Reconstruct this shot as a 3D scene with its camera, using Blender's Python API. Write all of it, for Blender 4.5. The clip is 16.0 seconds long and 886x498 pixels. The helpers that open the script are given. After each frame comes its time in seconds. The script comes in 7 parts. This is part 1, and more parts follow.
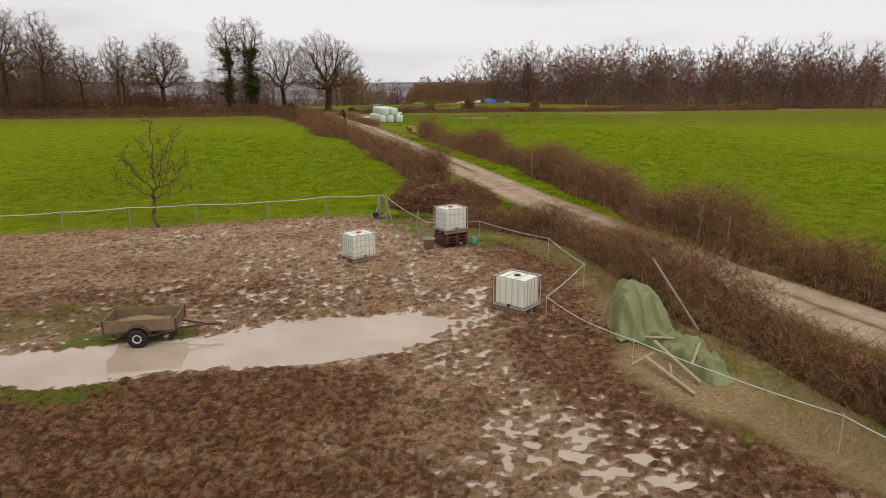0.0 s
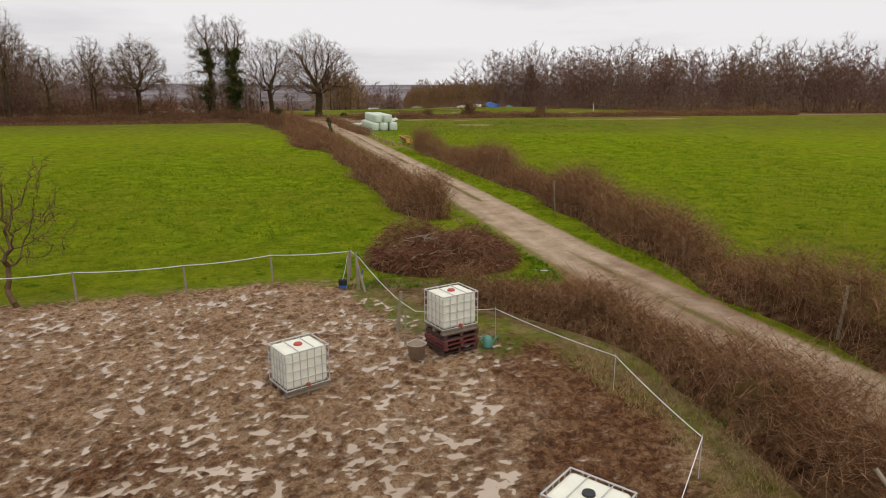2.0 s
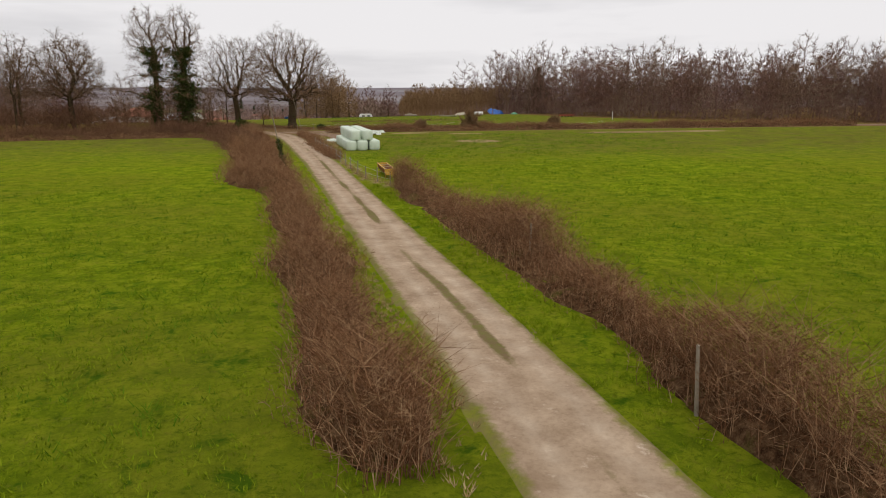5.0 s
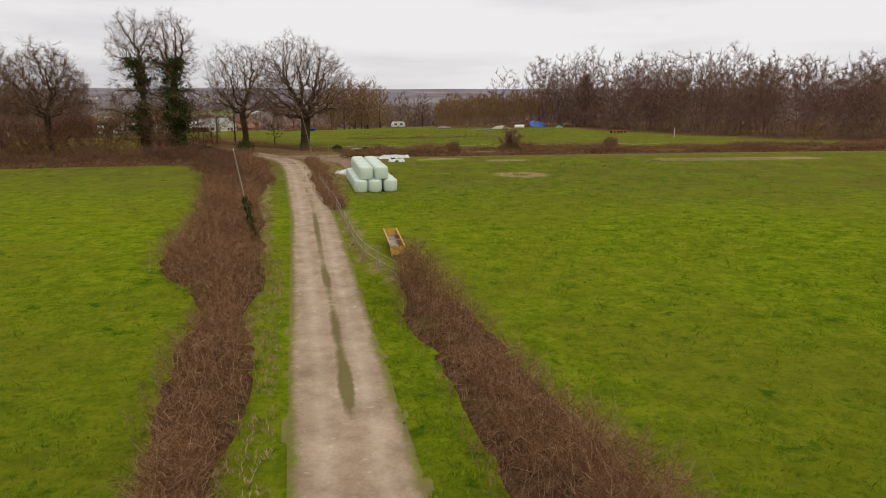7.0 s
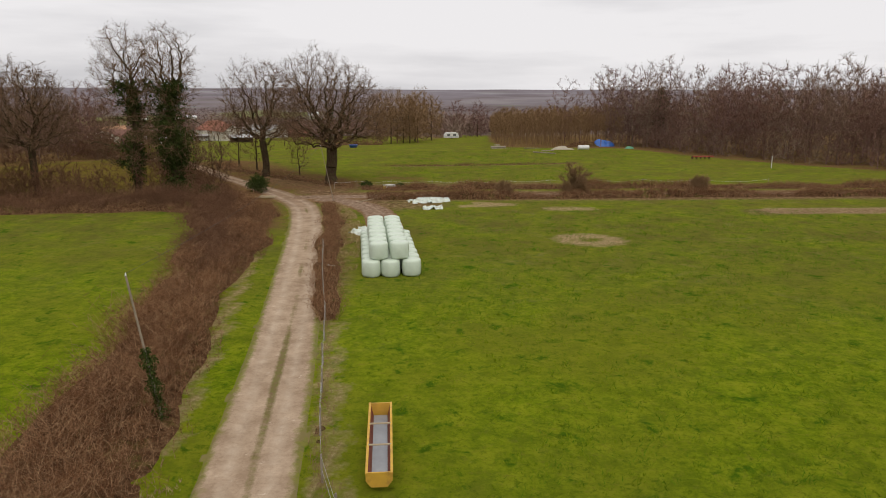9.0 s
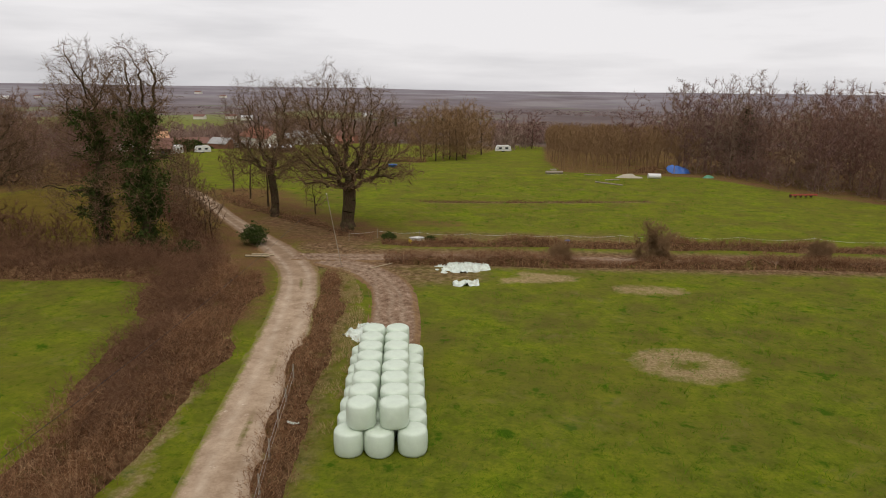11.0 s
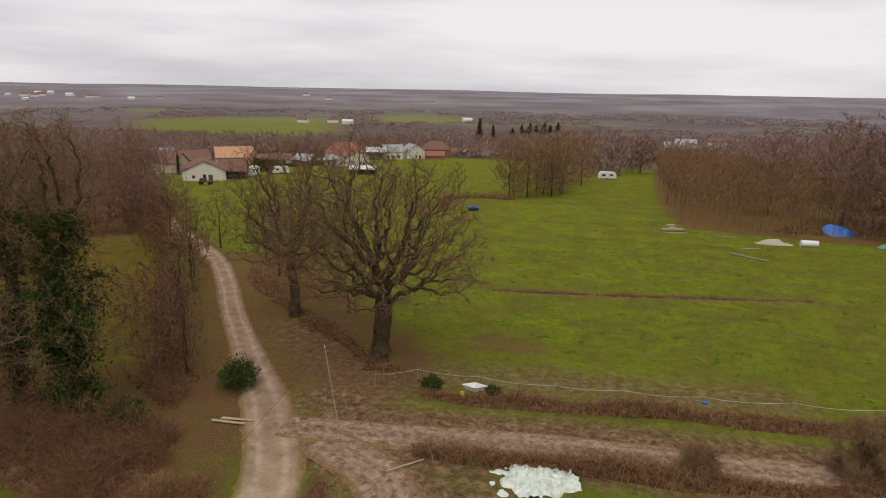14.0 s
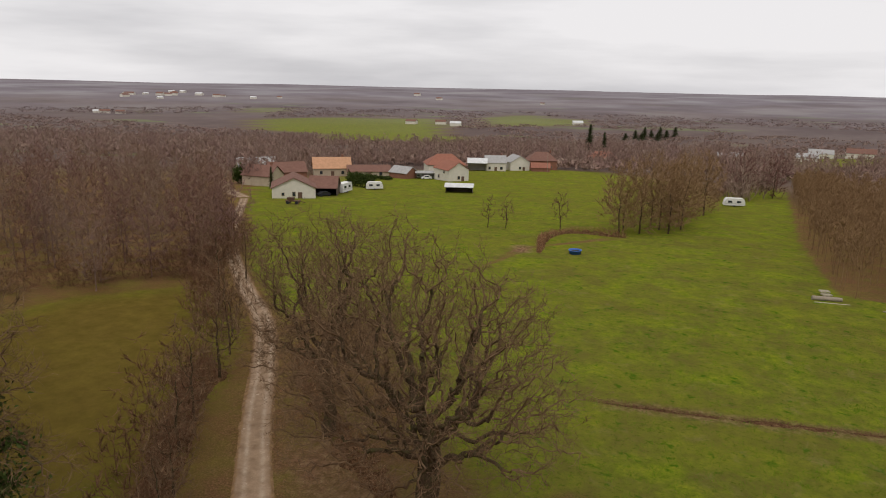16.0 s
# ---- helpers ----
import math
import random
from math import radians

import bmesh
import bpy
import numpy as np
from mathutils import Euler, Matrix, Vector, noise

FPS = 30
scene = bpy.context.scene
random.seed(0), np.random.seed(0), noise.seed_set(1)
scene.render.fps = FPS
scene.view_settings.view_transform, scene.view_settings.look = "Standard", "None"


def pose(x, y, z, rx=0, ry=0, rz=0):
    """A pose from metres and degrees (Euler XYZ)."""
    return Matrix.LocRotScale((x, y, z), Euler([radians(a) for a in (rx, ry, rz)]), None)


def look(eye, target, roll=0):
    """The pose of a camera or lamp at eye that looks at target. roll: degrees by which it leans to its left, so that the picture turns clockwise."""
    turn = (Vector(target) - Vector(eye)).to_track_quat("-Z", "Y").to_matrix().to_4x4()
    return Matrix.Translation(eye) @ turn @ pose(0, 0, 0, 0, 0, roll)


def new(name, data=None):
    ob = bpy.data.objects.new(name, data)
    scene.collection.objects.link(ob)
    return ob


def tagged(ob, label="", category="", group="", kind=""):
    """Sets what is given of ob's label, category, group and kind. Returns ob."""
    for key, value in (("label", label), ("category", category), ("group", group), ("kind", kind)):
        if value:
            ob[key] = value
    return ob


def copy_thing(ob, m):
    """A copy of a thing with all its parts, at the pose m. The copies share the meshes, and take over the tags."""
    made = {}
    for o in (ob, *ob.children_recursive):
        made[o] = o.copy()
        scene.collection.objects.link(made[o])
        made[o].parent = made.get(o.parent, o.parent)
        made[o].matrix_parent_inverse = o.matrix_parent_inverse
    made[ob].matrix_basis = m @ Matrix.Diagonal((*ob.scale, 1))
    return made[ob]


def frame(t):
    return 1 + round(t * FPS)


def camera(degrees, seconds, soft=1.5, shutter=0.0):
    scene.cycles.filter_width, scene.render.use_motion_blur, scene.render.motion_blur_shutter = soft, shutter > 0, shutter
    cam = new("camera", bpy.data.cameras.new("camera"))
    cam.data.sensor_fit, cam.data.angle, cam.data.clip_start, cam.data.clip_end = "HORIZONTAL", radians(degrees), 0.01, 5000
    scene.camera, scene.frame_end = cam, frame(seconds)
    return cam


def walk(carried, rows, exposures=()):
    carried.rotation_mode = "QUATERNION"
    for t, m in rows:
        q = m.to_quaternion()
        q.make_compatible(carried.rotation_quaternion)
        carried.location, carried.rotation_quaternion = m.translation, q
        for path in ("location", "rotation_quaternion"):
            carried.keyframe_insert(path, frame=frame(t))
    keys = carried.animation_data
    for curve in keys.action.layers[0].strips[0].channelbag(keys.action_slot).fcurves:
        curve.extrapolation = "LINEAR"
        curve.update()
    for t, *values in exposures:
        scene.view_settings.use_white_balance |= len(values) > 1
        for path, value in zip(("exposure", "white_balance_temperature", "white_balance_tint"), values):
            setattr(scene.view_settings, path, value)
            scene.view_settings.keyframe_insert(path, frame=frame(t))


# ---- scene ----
cam = camera(66.5, 16.0, soft=1.0)
METRES, EYE, TILT, LEAN, TURN = 142.0, 7.3, -14.0, 0.0, 0.0
ROWS = [
    (0.0, 0.0, 0.0, 0.0, -0.0, -0.0, -0.0),
    (0.5, 0.0, 0.0171, 0.0048, -0.03, 0.05, -0.03),
    (1.0, 0.0002, 0.0362, 0.0099, -0.03, 0.09, 0.0),
    (1.5, 0.0005, 0.0572, 0.0154, -0.04, 0.14, 0.06),
    (2.0, 0.0007, 0.0799, 0.0214, -0.06, 0.19, 0.05),
    (2.5, 0.0011, 0.1043, 0.0279, -0.07, 0.22, 0.07),
    (3.0, 0.0016, 0.1303, 0.0348, -0.08, 0.26, 0.09),
    (3.5, 0.0022, 0.158, 0.0421, -0.1, 0.3, 0.1),
    (4.0, 0.0028, 0.1872, 0.0497, -0.12, 0.35, 0.12),
    (4.5, 0.0034, 0.2176, 0.058, -0.14, 0.39, 0.13),
    (5.0, 0.004, 0.2489, 0.0668, -0.17, 0.42, 0.12),
    (7.5, 0.0068, 0.4125, 0.1302, 4.08, 0.48, -1.1),
    (8.0, 0.0075, 0.4446, 0.1442, 5.28, 0.46, -1.44),
    (8.5, 0.0077, 0.4766, 0.1581, 6.44, 0.42, -1.78),
    (9.0, 0.0071, 0.5085, 0.1724, 7.62, 0.36, -2.09),
    (11.5, -0.0074, 0.6693, 0.2412, 13.08, 0.1, -4.18),
    (12.0, -0.0113, 0.6976, 0.255, 14.21, 0.01, -4.53),
    (12.5, -0.0156, 0.7257, 0.2684, 15.41, -0.05, -4.85),
    (13.0, -0.0207, 0.7537, 0.2822, 16.68, -0.15, -5.2),
    (13.5, -0.0269, 0.7812, 0.2957, 18.12, -0.25, -5.56),
    (14.0, -0.0332, 0.8089, 0.3089, 20.22, -0.4, -5.97),
    (14.5, -0.0404, 0.8361, 0.3227, 22.45, -0.65, -6.56),
    (15.0, -0.0488, 0.8638, 0.3369, 24.71, -0.93, -7.07),
    (15.5, -0.0584, 0.8915, 0.3513, 26.95, -1.21, -7.59),
    (16.0, -0.0686, 0.9187, 0.3662, 29.18, -1.55, -8.1),
]
walk(cam, [(t, pose(0, 0, EYE, TILT, LEAN, TURN) @ pose(METRES * x, METRES * y, METRES * z, 90 + pitch, roll, yaw)) for t, x, y, z, yaw, pitch, roll in ROWS])

# ---- sky, sun ----
world = bpy.data.worlds.new("sky")
scene.world = world
world.use_nodes = True
wn = world.node_tree
wn.nodes.clear()
w_out = wn.nodes.new("ShaderNodeOutputWorld")
w_bg = wn.nodes.new("ShaderNodeBackground")
w_bg2 = wn.nodes.new("ShaderNodeBackground")
w_mix = wn.nodes.new("ShaderNodeMixShader")
w_sky = wn.nodes.new("ShaderNodeTexSky")
w_sky.sky_type = "NISHITA"
w_sky.sun_disc = False
w_sky.sun_elevation, w_sky.sun_rotation = radians(61), radians(157)
w_bg.inputs[1].default_value = 0.08
w_co = wn.nodes.new("ShaderNodeTexCoord")
w_map = wn.nodes.new("ShaderNodeMapping")
w_map.inputs["Scale"].default_value = (1.0, 1.0, 7.0)
w_noise = wn.nodes.new("ShaderNodeTexNoise")
w_noise.inputs["Scale"].default_value = 1.6
w_noise.inputs["Detail"].default_value = 6.0
w_ramp = wn.nodes.new("ShaderNodeValToRGB")
w_ramp.color_ramp.elements[0].position, w_ramp.color_ramp.elements[0].color = 0.36, (0.55, 0.54, 0.56, 1)
w_ramp.color_ramp.elements[1].position, w_ramp.color_ramp.elements[1].color = 0.60, (0.865, 0.843, 0.852, 1)
w_mix.inputs[0].default_value = 0.97
for a, b in ((w_co.outputs["Generated"], w_map.inputs[0]), (w_map.outputs[0], w_noise.inputs["Vector"]), (w_noise.outputs["Fac"], w_ramp.inputs[0]),
             (w_ramp.outputs[0], w_bg2.inputs[0]), (w_sky.outputs[0], w_bg.inputs[0]), (w_bg.outputs[0], w_mix.inputs[1]), (w_bg2.outputs[0], w_mix.inputs[2]),
             (w_mix.outputs[0], w_out.inputs[0])):
    wn.links.new(a, b)
w_bg2.inputs[1].default_value = 1.0
sun_data = bpy.data.lights.new("sun", "SUN")
sun_data.energy, sun_data.angle, sun_data.color = 1.5, radians(50), (1.0, 0.95, 0.87)
sun = new("sun", sun_data)
sun.matrix_world = look((25, -60, 120), (0, 0, 0))


# ---- small tools ----
def vnoise(x, y, size, seed=0):
    """Smooth noise in 0..1 over the plan, with lumps of about that size."""
    x, y = np.asarray(x, float) / size + seed * 17.3, np.asarray(y, float) / size + seed * 9.1
    ix, iy = np.floor(x), np.floor(y)
    fx, fy = x - ix, y - iy
    fx, fy = fx * fx * (3 - 2 * fx), fy * fy * (3 - 2 * fy)

    def rnd(a, b):
        v = np.sin(a * 127.1 + b * 311.7 + seed * 3.7) * 43758.5453
        return v - np.floor(v)

    top = rnd(ix, iy) * (1 - fx) + rnd(ix + 1, iy) * fx
    low = rnd(ix, iy + 1) * (1 - fx) + rnd(ix + 1, iy + 1) * fx
    return top * (1 - fy) + low * fy


def smooth(a, b, v):
    t = np.clip((np.asarray(v, float) - a) / (b - a), 0, 1)
    return t * t * (3 - 2 * t)


def seg_dist(x, y, pts):
    """Distance from plan points to a polyline."""
    best = np.full(np.shape(x), 1e9)
    for (ax, ay), (bx, by) in zip(pts, pts[1:]):
        dx, dy = bx - ax, by - ay
        t = np.clip(((x - ax) * dx + (y - ay) * dy) / (dx * dx + dy * dy), 0, 1)
        best = np.minimum(best, np.hypot(x - ax - t * dx, y - ay - t * dy))
    return best


def inside(x, y, poly):
    x, y = np.asarray(x, float), np.asarray(y, float)
    res = np.zeros(x.shape, bool)
    for (ax, ay), (bx, by) in zip(poly, poly[1:] + poly[:1]):
        cross = ((ay > y) != (by > y)) & (x < (bx - ax) * (y - ay) / ((by - ay) or 1e-9) + ax)
        res ^= cross
    return res


def curve_points(pts, step):
    """Points every step metres on a smooth line through pts."""
    p = np.array(pts, float)
    p = np.vstack([2 * p[0] - p[1], p, 2 * p[-1] - p[-2]])
    out = []
    for i in range(1, len(p) - 2):
        n = max(2, int(np.linalg.norm(p[i + 1] - p[i]) / step))
        t = (np.arange(n) / n)[:, None]
        a, b, c, d = p[i - 1], p[i], p[i + 1], p[i + 2]
        out.append(0.5 * (2 * b + (c - a) * t + (2 * a - 5 * b + 4 * c - d) * t**2 + (3 * b - a - 3 * c + d) * t**3))
    out.append(p[-2:-1])
    return np.vstack(out)


def terrain(x, y):
    """Height of the bare land: a plateau that falls to a wide valley with a ridge behind."""
    x, y = np.asarray(x, float), np.asarray(y, float)
    u = -0.45 * x + 0.9 * y
    s = np.maximum(u - 195, 0)
    z = -0.06 * s * s / (s + 25)
    z = np.maximum(z, -46 + 3 * smooth(300, 900, u))
    far = np.hypot(x, y)
    ridge = smooth(1700, 4300, far)
    z = z * (1 - ridge) + ridge * (-4 + 7 * (vnoise(x, y, 900, 3) - 0.5)) + smooth(700, 1500, far) * 7 * (vnoise(x, y, 420, 5) - 0.5)
    return z


def mesh_from(name, verts, faces, smooth_faces=False):
    me = bpy.data.meshes.new(name)
    verts, faces = np.asarray(verts, np.float32), np.asarray(faces, np.int32)
    me.vertices.add(len(verts))
    me.vertices.foreach_set("co", verts.ravel())
    me.loops.add(faces.size)
    me.loops.foreach_set("vertex_index", faces.ravel())
    me.polygons.add(len(faces))
    me.polygons.foreach_set("loop_start", np.arange(0, faces.size, faces.shape[1], dtype=np.int32))
    me.update(calc_edges=True)
    if smooth_faces:
        me.polygons.foreach_set("use_smooth", np.ones(len(faces), bool))
    return me


def attr(me, name, values):
    me.attributes.new(name, "FLOAT", "POINT").data.foreach_set("value", np.asarray(values, np.float32).ravel())


def tubes(p0, p1, r0, r1, sides=3):
    """Arrays of tapered sticks: verts and quads."""
    p0, p1 = np.asarray(p0, float), np.asarray(p1, float)
    d = p1 - p0
    d /= np.linalg.norm(d, axis=1, keepdims=True) + 1e-9
    ref = np.where(np.abs(d[:, 2:3]) > 0.9, [[1.0, 0, 0]], [[0, 0, 1.0]])
    a = np.cross(d, ref)
    a /= np.linalg.norm(a, axis=1, keepdims=True) + 1e-9
    b = np.cross(d, a)
    ang = np.arange(sides) * 2 * np.pi / sides
    off = a[:, None] * np.cos(ang)[None, :, None] + b[:, None] * np.sin(ang)[None, :, None]
    v = np.concatenate([p0[:, None] + off * np.asarray(r0)[:, None, None], p1[:, None] + off * np.asarray(r1)[:, None, None]], 1)
    k = np.arange(sides)
    quad = np.stack([k, (k + 1) % sides, (k + 1) % sides + sides, k + sides], 1)
    f = quad[None] + (np.arange(len(p0)) * 2 * sides)[:, None, None]
    return v.reshape(-1, 3), f.reshape(-1, 4)


def join(parts):
    vs, fs, n = [], [], 0
    for v, f in parts:
        vs.append(v), fs.append(f + n)
        n += len(v)
    return np.vstack(vs), np.vstack(fs)


def top(name, label, category, at=(0, 0, 0), rz=0.0, group="", kind=""):
    """An Empty that carries the parts of a thing."""
    ob = new(name)
    ob.empty_display_size = 0.1
    ob.matrix_basis = pose(*at, 0, 0, rz)
    return tagged(ob, label, category, group, kind)


def give(ob, parent, material, label="", kind=""):
    if material:
        ob.data.materials.append(material)
    if parent:
        ob.parent = parent
    return tagged(ob, label, kind=kind)


def part(name, bm, material, parent=None, label="", smooth_faces=False):
    me = bpy.data.meshes.new(name)
    bm.normal_update()
    bm.to_mesh(me)
    bm.free()
    if smooth_faces:
        me.polygons.foreach_set("use_smooth", np.ones(len(me.polygons), bool))
    return give(new(name, me), parent, material, label)


def part_np(name, vf, material, parent=None, label="", smooth_faces=False, kind=""):
    return give(new(name, mesh_from(name, vf[0], vf[1], smooth_faces)), parent, material, label, kind)


def box(bm, sx, sy, sz, m=None, bevel=0.0):
    made = bmesh.ops.create_cube(bm, size=1.0, matrix=(m or Matrix()) @ Matrix.Diagonal((sx, sy, sz, 1)))
    if bevel:
        edges = list({e for v in made["verts"] for e in v.link_edges})
        bmesh.ops.bevel(bm, geom=edges, offset=bevel, segments=2, affect="EDGES", profile=0.5)
    return bm


def rod(bm, a, b, r, r2=None, sides=8):
    a, b = Vector(a), Vector(b)
    m = Matrix.Translation((a + b) / 2) @ (b - a).to_track_quat("Z", "Y").to_matrix().to_4x4()
    bmesh.ops.create_cone(bm, cap_ends=True, segments=sides, radius1=r, radius2=r if r2 is None else r2, depth=(b - a).length, matrix=m)
    return bm


def one_box(sx, sy, sz, x=0, y=0, z=0, bevel=0.0, rz=0.0, rx=0.0, ry=0.0):
    return box(bmesh.new(), sx, sy, sz, pose(x, y, z, rx, ry, rz), bevel)


# ---- materials ----
class Mat:
    """A node material with short calls."""

    def __init__(self, name, rough=0.8, spec=0.3, metal=0.0):
        self.m = bpy.data.materials.new(name)
        self.m.use_nodes = True
        self.t = self.m.node_tree
        self.bsdf = self.t.nodes["Principled BSDF"]
        self.put("Roughness", rough), self.put("Specular IOR Level", spec), self.put("Metallic", metal)
        self.co = self.t.nodes.new("ShaderNodeTexCoord").outputs["Object"]

    def put(self, slot, v):
        self.link(v, self.bsdf.inputs[slot])

    def link(self, v, sock):
        if isinstance(v, bpy.types.NodeSocket):
            self.t.links.new(v, sock)
        elif isinstance(v, (tuple, list)) and len(v) == 3 and sock.type == "RGBA":
            sock.default_value = (*v, 1)
        else:
            sock.default_value = v

    def noise(self, scale, detail=4.0, rough=0.55, stretch=None, warp=0.0):
        n = self.t.nodes.new("ShaderNodeTexNoise")
        n.inputs["Scale"].default_value, n.inputs["Detail"].default_value = scale, detail
        n.inputs["Roughness"].default_value, n.inputs["Distortion"].default_value = rough, warp
        co = self.co
        if stretch:
            mp = self.t.nodes.new("ShaderNodeMapping")
            mp.inputs["Scale"].default_value = stretch
            self.t.links.new(co, mp.inputs[0])
            co = mp.outputs[0]
        self.t.links.new(co, n.inputs["Vector"])
        return n.outputs["Fac"]

    def voronoi(self, scale):
        n = self.t.nodes.new("ShaderNodeTexVoronoi")
        n.inputs["Scale"].default_value = scale
        self.t.links.new(self.co, n.inputs["Vector"])
        return n.outputs["Distance"]

    def ramp(self, v, *stops):
        n = self.t.nodes.new("ShaderNodeValToRGB")
        el = n.color_ramp.elements
        while len(el) < len(stops):
            el.new(0.5)
        for e, (pos, c) in zip(el, stops):
            e.position, e.color = pos, (*(c if isinstance(c, tuple) else (c, c, c)), 1)
        self.link(v, n.inputs[0])
        return n.outputs[0]

    def math(self, op, a, b=0.0, clamp=False):
        n = self.t.nodes.new("ShaderNodeMath")
        n.operation, n.use_clamp = op, clamp
        self.link(a, n.inputs[0]), self.link(b, n.inputs[1])
        return n.outputs[0]

    def mix(self, f, a, b, how="MIX"):
        n = self.t.nodes.new("ShaderNodeMix")
        n.data_type, n.blend_type = "RGBA", how
        self.link(f, n.inputs[0]), self.link(a, n.inputs[6]), self.link(b, n.inputs[7])
        return n.outputs[2]

    def attribute(self, name):
        n = self.t.nodes.new("ShaderNodeAttribute")
        n.attribute_name = name
        return n.outputs["Fac"]

    def island(self):
        return self.t.nodes.new("ShaderNodeNewGeometry").outputs["Random Per Island"]

    def each(self):
        return self.t.nodes.new("ShaderNodeObjectInfo").outputs["Random"]

    def bump(self, h, strength=0.5, dist=0.02):
        n = self.t.nodes.new("ShaderNodeBump")
        n.inputs["Strength"].default_value, n.inputs["Distance"].default_value = strength, dist
        self.link(h, n.inputs["Height"])
        self.t.links.new(n.outputs[0], self.bsdf.inputs["Normal"])

    def color(self, v):
        self.put("Base Color", v)
        return self


def plain(name, c, rough=0.7, spec=0.3, metal=0.0, vary=0.25, scale=6.0, fine=60.0, bump=0.15, grime=None):
    """Colour with stains at two scales, and fine relief."""
    m = Mat(name, rough, spec, metal)
    dark = tuple(v * (1 - vary) for v in c)
    light = tuple(min(1, v * (1 + vary * 0.6)) for v in c)
    col = m.mix(m.noise(fine, 3), m.ramp(m.noise(scale, 5), (0.3, dark), (0.7, light)), tuple(v * 0.9 for v in c))
    if grime:
        col = m.mix(m.ramp(m.noise(scale * 0.7, 6, 0.65), (0.5, 0.0), (0.75, 0.8)), col, grime)
    m.color(col)
    m.bump(m.noise(fine, 4), bump, 0.01)
    return m.m


def grass_color(m):
    """Winter pasture: blades, tufts, patches, a little dry straw."""
    big = m.noise(0.07, 4, 0.6)
    mid = m.noise(0.8, 6, 0.7)
    fine = m.noise(3.4, 9, 0.85)
    a = m.ramp(mid, (0.38, (0.128, 0.190, 0.006)), (0.5, (0.200, 0.272, 0.008)), (0.64, (0.290, 0.335, 0.015)))
    a = m.mix(m.ramp(fine, (0.40, 0.7), (0.51, 0.0)), a, (0.095, 0.150, 0.007))
    a = m.mix(m.ramp(fine, (0.53, 0.0), (0.66, 0.75)), a, (0.26, 0.30, 0.022))
    a = m.mix(m.ramp(m.noise(2.1, 7, 0.75), (0.54, 0.0), (0.70, 0.45)), a, (0.20, 0.155, 0.035))
    a = m.mix(m.ramp(big, (0.42, 0.0), (0.62, 0.5)), a, (0.200, 0.198, 0.018))
    # Olive grass, darkened for duller light beyond the near fields, muted for far haze.
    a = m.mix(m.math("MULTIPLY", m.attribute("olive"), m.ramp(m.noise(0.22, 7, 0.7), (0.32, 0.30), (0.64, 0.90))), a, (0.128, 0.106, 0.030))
    tuft = m.ramp(m.noise(0.62, 6, 0.7, warp=0.3), (0.57, 0.0), (0.66, 0.8))
    a = m.mix(tuft, a, (0.040, 0.110, 0.006))
    a = m.mix(m.ramp(m.noise(1.9, 10, 0.85, warp=0.4), (0.38, 0.7), (0.47, 0.0)), a, (0.052, 0.095, 0.006))
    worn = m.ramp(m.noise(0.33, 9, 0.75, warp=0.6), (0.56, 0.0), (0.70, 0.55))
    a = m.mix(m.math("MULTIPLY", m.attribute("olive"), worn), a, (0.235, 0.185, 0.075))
    return a, fine, mid


